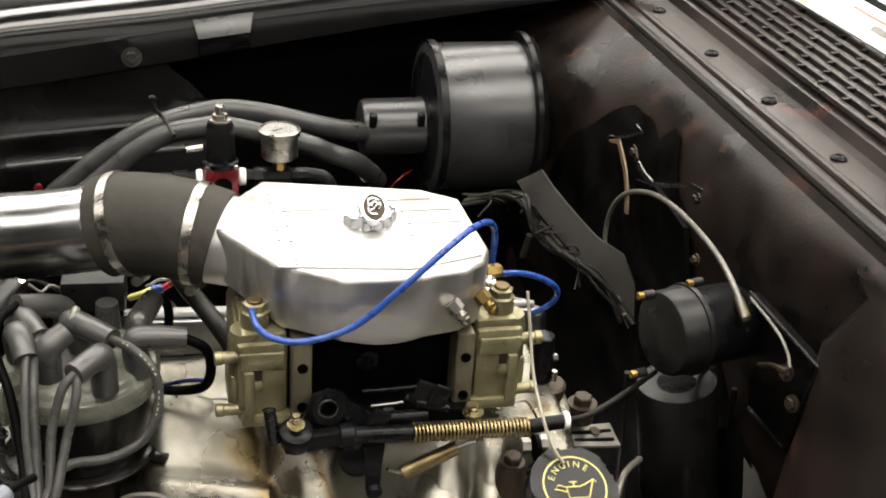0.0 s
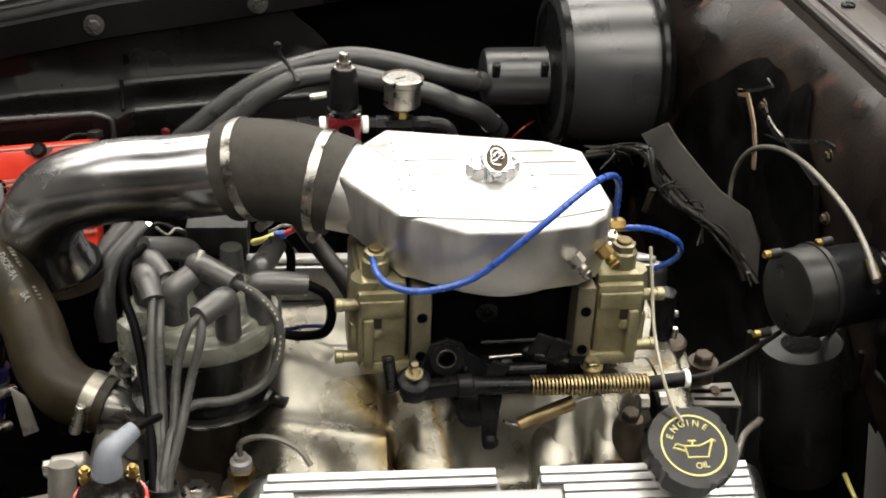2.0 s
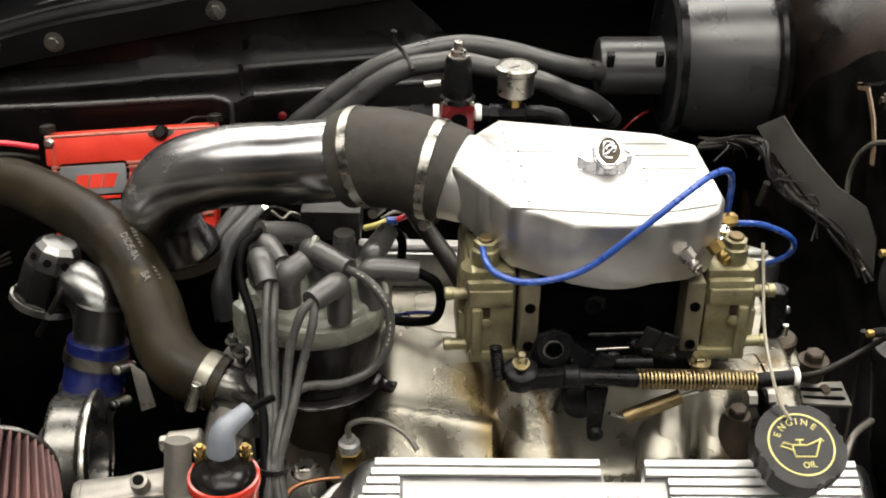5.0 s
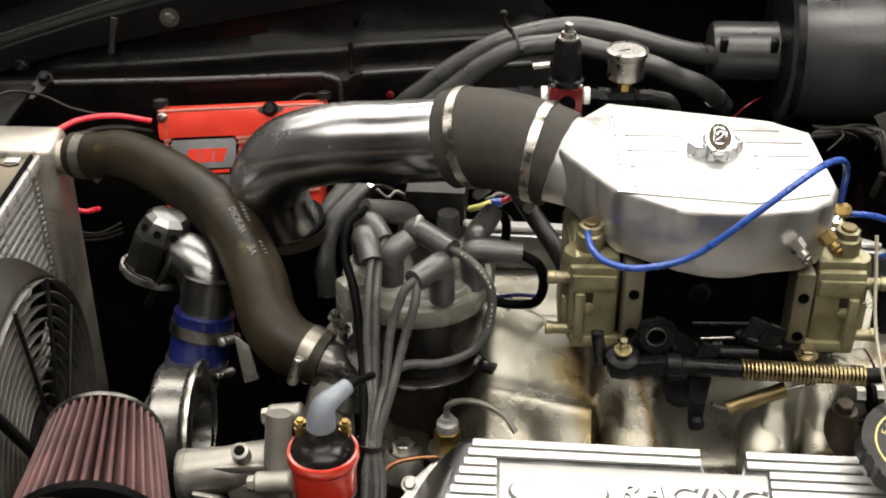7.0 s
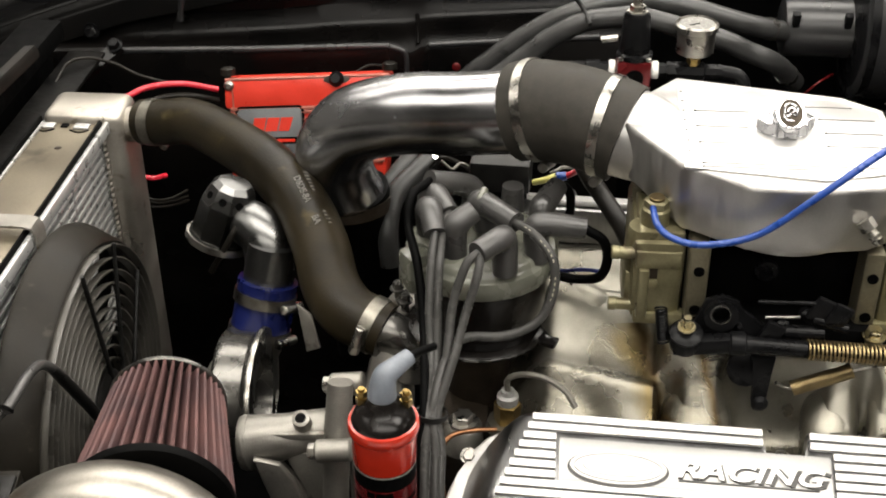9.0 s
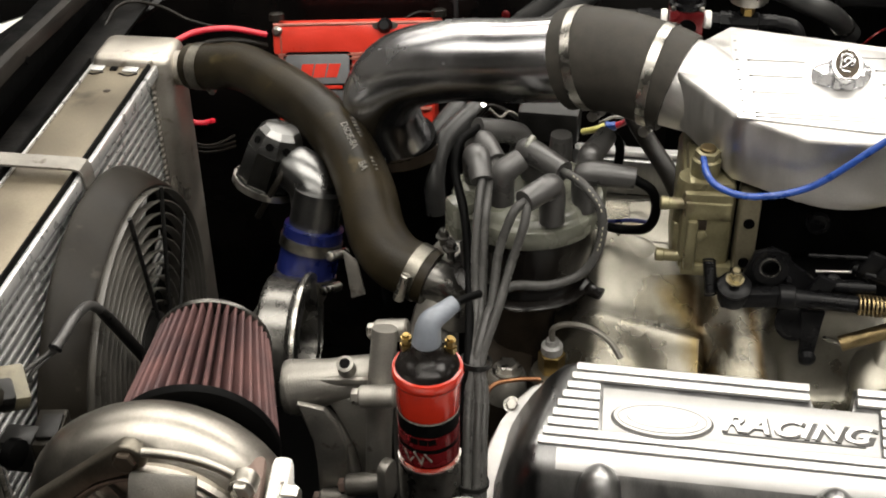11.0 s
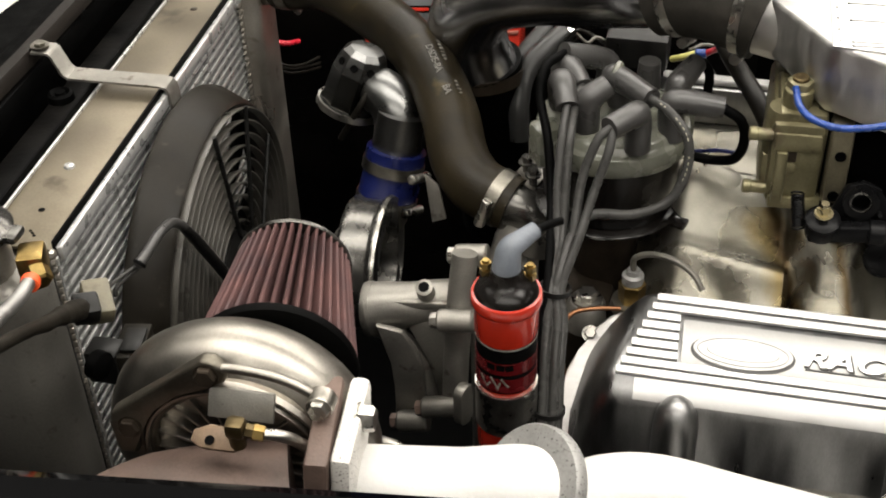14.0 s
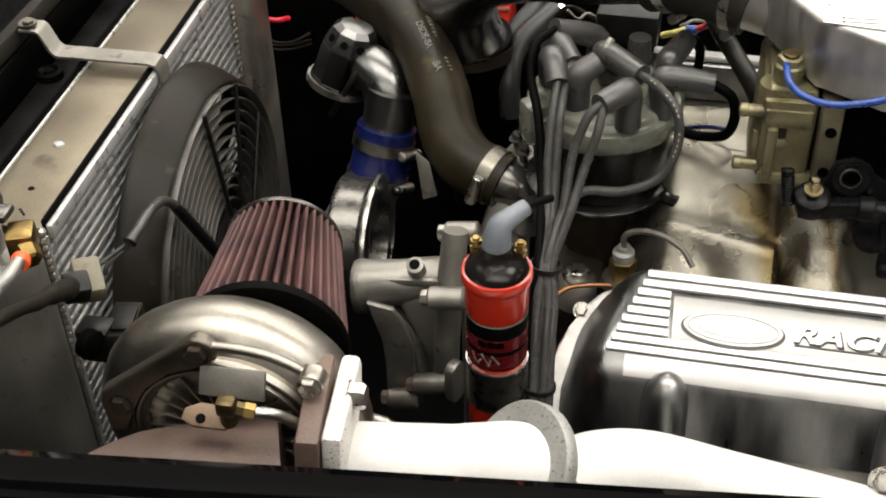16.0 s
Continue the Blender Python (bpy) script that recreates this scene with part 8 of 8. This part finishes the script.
wire("hinge_cable", [(0.580, 1.001, 0.870), (0.578, 0.931, 0.870), (0.575, 0.899, 0.865), (0.572, 0.884, 0.857)], 0.0018, SILVER_CABLE, "grey cable to the hinge bracket", "cable")
shelf = thing("tunnel_shelf", (0.500, 1.305, 0.774), "grey painted transmission tunnel shelf", "panel")
Q = [Vector(q) for q in ((0.4487, 1.3627, 0.8322), (0.4729, 1.3468, 0.8537), (0.4852, 1.3336, 0.836), (0.5091, 1.3094, 0.8101), (0.5297, 1.289, 0.79), (0.5577, 1.2636, 0.7763), (0.571, 1.2469, 0.7436), (0.5723, 1.2373, 0.6952), (0.5541, 1.2565, 0.7195), (0.5386, 1.2735, 0.7436), (0.5127, 1.2971, 0.7576), (0.4857, 1.324, 0.7847), (0.4594, 1.3509, 0.8151))]
b = fresh()
nq = len(Q)
add(b, Q + [q + Vector((0.0025, 0.0031, -0.0005)) for q in Q], [tuple(range(nq)), tuple(range(nq, 2 * nq))] + [(i, (i + 1) % nq, nq + (i + 1) % nq, nq + i) for i in range(nq)])
part("shelf_panel", b, SHELF_GREY, shelf, "dusty grey sheet metal")
random.seed(7)
for k in range(9):
    wire("loom_wire", [Vector(q) + Vector((random.uniform(-.008, .008), random.uniform(-.01, .01), random.uniform(-.006, .006))) for q in ((0.400, 1.417, 0.783), (0.435, 1.388, 0.801), (0.452, 1.340, 0.823), (0.465, 1.326, 0.795), (0.485, 1.313, 0.771), (0.500, 1.278, 0.763), (0.530, 1.254, 0.742), (0.560, 1.224, 0.705))], 0.0034 if k < 3 else 0.0018, PLASTIC_BLACK if k % 2 else RUBBER, "black taped wiring loom strand", "wire", "loom wires", 8)
for k in range(16):
    random.seed(40 + k)
    base = [Vector(q) for q in ((0.405, 1.409, 0.787), (0.445, 1.363, 0.815), (0.460, 1.337, 0.804), (0.482, 1.320, 0.771), (0.497, 1.291, 0.762), (0.520, 1.269, 0.747))]
    a = base[k % 5].lerp(base[k % 5 + 1], random.uniform(0.2, 0.8))
    wire("frayed_wire", [a, a + Vector((random.uniform(-.012, .016), random.uniform(-.02, .0), random.uniform(-.004, .018))), a + Vector((random.uniform(-.02, .024), random.uniform(-.03, .0), random.uniform(-.02, .012)))], 0.0013, (RUBBER, PLASTIC_BLACK)[k % 2], "short frayed black loom wire", "wire", "frayed wires", 6)
tape = [Vector(q) for q in ((0.443, 1.357, 0.818), (0.452, 1.339, 0.819), (0.463, 1.328, 0.798), (0.477, 1.319, 0.777), (0.490, 1.293, 0.768), (0.508, 1.279, 0.756))]
part("loom_tape", tube(fresh(), tape, [0.004, 0.0065, 0.0035, 0.006, 0.004, 0.003], 10), RUBBER, shelf, "wrapped black tape", 60)
part("loom_tail", tube(fresh(), [(0.460, 1.327, 0.776), (0.458, 1.331, 0.758), (0.457, 1.337, 0.742)], 0.0045, 8), SHROUD, shelf, "bare grey wire tail")
for pts in ([(0.466, 1.000, 0.787), (0.469, 1.000, 0.718), (0.462, 0.980, 0.684), (0.453, 0.960, 0.665)], [(0.478, 0.970, 0.703), (0.468, 0.970, 0.688), (0.462, 0.960, 0.664)], [(0.587, 1.000, 0.757), (0.594, 1.000, 0.685), (0.618, 1.000, 0.631), (0.638, 1.000, 0.612)]):
    wire("loose_cable", pts, 0.0032, RUBBER, "thin black cable beside the canister", "cable", "loose cables", 8)

wire("loose_wire", [(0.5735, 0.9539, 0.6400), (0.5777, 0.9476, 0.6300), (0.5818, 0.9323, 0.6200)], 0.0024, YELLOW, "yellow insulated wire beside the canister", "wire", "loose cables", 8)

# ---------------- front corner wiring ----------------
wire("power_cable", [(-0.544, 1.450, 0.751), (-0.521, 1.470, 0.756), (-0.479, 1.480, 0.758), (-0.437, 1.500, 0.742)], 0.0040, RED_WIRE, "red power cable to the ignition box", "wire", "power cables")
wire("power_cable", [(-0.532, 1.450, 0.739), (-0.500, 1.470, 0.743), (-0.466, 1.480, 0.741), (-0.438, 1.500, 0.726)], 0.0040, RUBBER, "black power cable to the ignition box", "wire", "power cables")
wire("power_cable", [(-0.531, 1.420, 0.652), (-0.513, 1.420, 0.650), (-0.503, 1.440, 0.643)], 0.0036, RED_WIRE, "short red cable behind the tank", "wire", "power cables")
wire("front_wire", [(-0.633, 1.420, 0.764), (-0.631, 1.450, 0.773), (-0.626, 1.480, 0.782), (-0.609, 1.500, 0.781), (-0.580, 1.520, 0.765), (-0.548, 1.520, 0.749), (-0.510, 1.530, 0.734)], 0.0022, RUBBER, "thin black wire along the apron", "wire", "front wires")
for dy in (0, 9, 18):
    wire("front_wire", [(-0.527, 1.400, 0.640), (-0.510, 1.400, 0.629), (-0.494, 1.420, 0.620), (-0.480, 1.450, 0.616)] if dy == 0 else [Vector(q) + Vector((0, 0, -dy * 0.0007)) for q in ((-0.527, 1.400, 0.638), (-0.510, 1.400, 0.631), (-0.494, 1.420, 0.622), (-0.480, 1.450, 0.613))], 0.0018, RUBBER, "thin black wire behind the radiator", "wire", "front wires")
wire("apron_wire", [(-0.261, 1.550, 0.750), (-0.245, 1.570, 0.751), (-0.220, 1.560, 0.753), (-0.209, 1.540, 0.747)], 0.0018, RUBBER, "thin black wire above the ignition box", "wire", "front wires")

# ---------------- near radiator tank fittings ----------------
br = thing("tank_fitting", (-0.515, 0.754, 0.808), "brass elbow fitting with an orange seal and steel line", "fitting")
part("elbow_block", box(fresh(), (-0.505, 0.737, 0.825), (0.022, 0.026, 0.024), 0.003, (0, 0, 20)), BRASS, br)
part("elbow_nut", lathe(fresh(), (-0.498, 0.728, 0.824), (0.6, -0.7, -0.3), [(0, 0.0105), (0.012, 0.0105), (0.014, 0.008)], 6), BRASS, br)
part("seal", lathe(fresh(), (-0.492, 0.709, 0.830), (0.3, -0.9, 0.1), [(0, 0.0075), (0.004, 0.008), (0.008, 0.007)], 18), ORANGE, br, "orange seal ring")
part("steel_line", tube(fresh(), [(-0.490, 0.701, 0.833), (-0.485, 0.674, 0.839), (-0.480, 0.627, 0.854), (-0.480, 0.580, 0.864)], 0.0058, 14), ALU_BRUSHED, br, "bright steel line")
pl = thing("fan_plug", (-0.478, 0.746, 0.776), "dusty wiring plug for the electric fan", "connector")
part("plug_half", box(fresh(), (-0.470, 0.759, 0.769), (0.024, 0.036, 0.020), 0.003, (20, 10, 35)), PLUG_CREAM, pl, "dusty yellowed plug half")
part("plug_half", box(fresh(), (-0.470, 0.739, 0.778), (0.022, 0.022, 0.020), 0.003, (20, 10, 35)), PLASTIC_BLACK, pl)
part("taped_loom", tube(fresh(), [(-0.471, 0.733, 0.782), (-0.471, 0.722, 0.789), (-0.470, 0.711, 0.796), (-0.470, 0.702, 0.801), (-0.469, 0.690, 0.808), (-0.468, 0.675, 0.816), (-0.466, 0.655, 0.829), (-0.464, 0.625, 0.846), (-0.460, 0.585, 0.867)], [0.0092, 0.0096, 0.0078, 0.0084, 0.0062, 0.0066, 0.0054, 0.0056, 0.0050], 12), SHROUD, pl, "dusty wrinkled taped loom")
part("plug_lead", tube(fresh(), [(-0.468, 0.772, 0.768), (-0.4620, 0.7765, 0.7758), (-0.4460, 0.8005, 0.7805)], 0.0019, 10), WIRE_GREY, pl)
part("plug_lead", tube(fresh(), [(-0.462, 0.776, 0.762), (-0.4600, 0.7790, 0.7703), (-0.4460, 0.8027, 0.7769)], 0.0019, 10), WIRE_GREY, pl)
lead = thing("fan_lead", (-0.444, 0.86, 0.76), "fan lead in a dusty grey sleeve with a black taped end", "cable")
part("sleeve", tube(fresh(), [(-0.4440, 0.7946, 0.7842), (-0.4440, 0.8149, 0.7826), (-0.4440, 0.8392, 0.7822), (-0.4440, 0.8645, 0.7759), (-0.4440, 0.8820, 0.7629), (-0.4440, 0.8936, 0.7484)], 0.0046, 12), BOOT_GREY, lead, "dusty grey sleeve", 60)
part("taped_end", tube(fresh(), [(-0.4440, 0.8897, 0.7532), (-0.4440, 0.9046, 0.7314), (-0.4440, 0.9256, 0.6987), (-0.4440, 0.9560, 0.6496), (-0.4440, 0.9979, 0.5801)], [0.0046, 0.0056, 0.0058, 0.0058, 0.0058], 12), PLASTIC_BLACK, lead, "black taped end", 60)
part("sleeve_mouth", ring(fresh(), (-0.4440, 0.7957, 0.7839), (-0.3, -0.7, -0.5), 0.0050, 0.003, 0.0010, 20), MATT_BLACK, lead)
mnt = thing("fan_mount", (-0.460, 0.756, 0.711), "dark plastic fan mounting clip", "bracket")
part("clip_block", box(fresh(), (-0.455, 0.773, 0.705), (0.026, 0.046, 0.019), 0.002, (0, 0, 8)), SHROUD, mnt)
for cz in (0.701, 0.709):
    part("clip_slot", box(fresh(), (-0.4415, 0.772, cz), (0.002, 0.030, 0.0028)), MATT_BLACK, mnt, "dark slot")
part("clip_tongue", box(fresh(), (-0.452, 0.771, 0.7165), (0.018, 0.030, 0.004), 0.001, (0, 0, 8)), PLASTIC_BLACK, mnt)
part("clip_foot", box(fresh(), (-0.475, 0.759, 0.700), (0.03, 0.025, 0.035), 0.003), PLASTIC_BLACK, mnt)
part("clip_nut", lathe(fresh(), (-0.468, 0.727, 0.727), (1, -0.3, 0), [(0, 0.013), (0.010, 0.013), (0.012, 0.009)], 12), MATT_BLACK, mnt)
# faded print along the radiator hose, on its upper side
ha, hb = Vector(RH[4]), Vector(RH[5])
hd = (hb - ha).normalized()
eye_way = Vector((0.22, -0.82, 0.52)).normalized()
side = (eye_way - hd * eye_way.dot(hd)).normalized()
right = side.cross(hd)


def on_hose(along, turn):
    """A place on the hose's skin and its outward direction."""
    out = (side * math.cos(turn) + right * math.sin(turn)).normalized()
    return ha.lerp(hb, along) + out * 0.0299, out


c, out = on_hose(-0.12, 0.12)
letters("hose_print", "D6DE-8A", c, hd, out.cross(hd), 0.0072, PALE_PRINT, hose, 0.0003, bold=0.00015)
c, out = on_hose(0.80, 0.10)
letters("hose_print", "BA", c, hd, out.cross(hd), 0.0072, PALE_PRINT, hose, 0.0003, bold=0.00015)
rng = random.Random(5)
for k in range(15):
    c, out = on_hose(-0.20 + 0.085 * k, 0.62)
    mm = Matrix((hd, out.cross(hd), out)).transposed().to_4x4()
    mm.translation = c
    part("print_mark", placed(box(fresh(), (0, 0, 0), (rng.uniform(0.0016, 0.0030), rng.uniform(0.0030, 0.0048), 0.0003)), mm), PALE_PRINT, hose, "faded pale print mark")
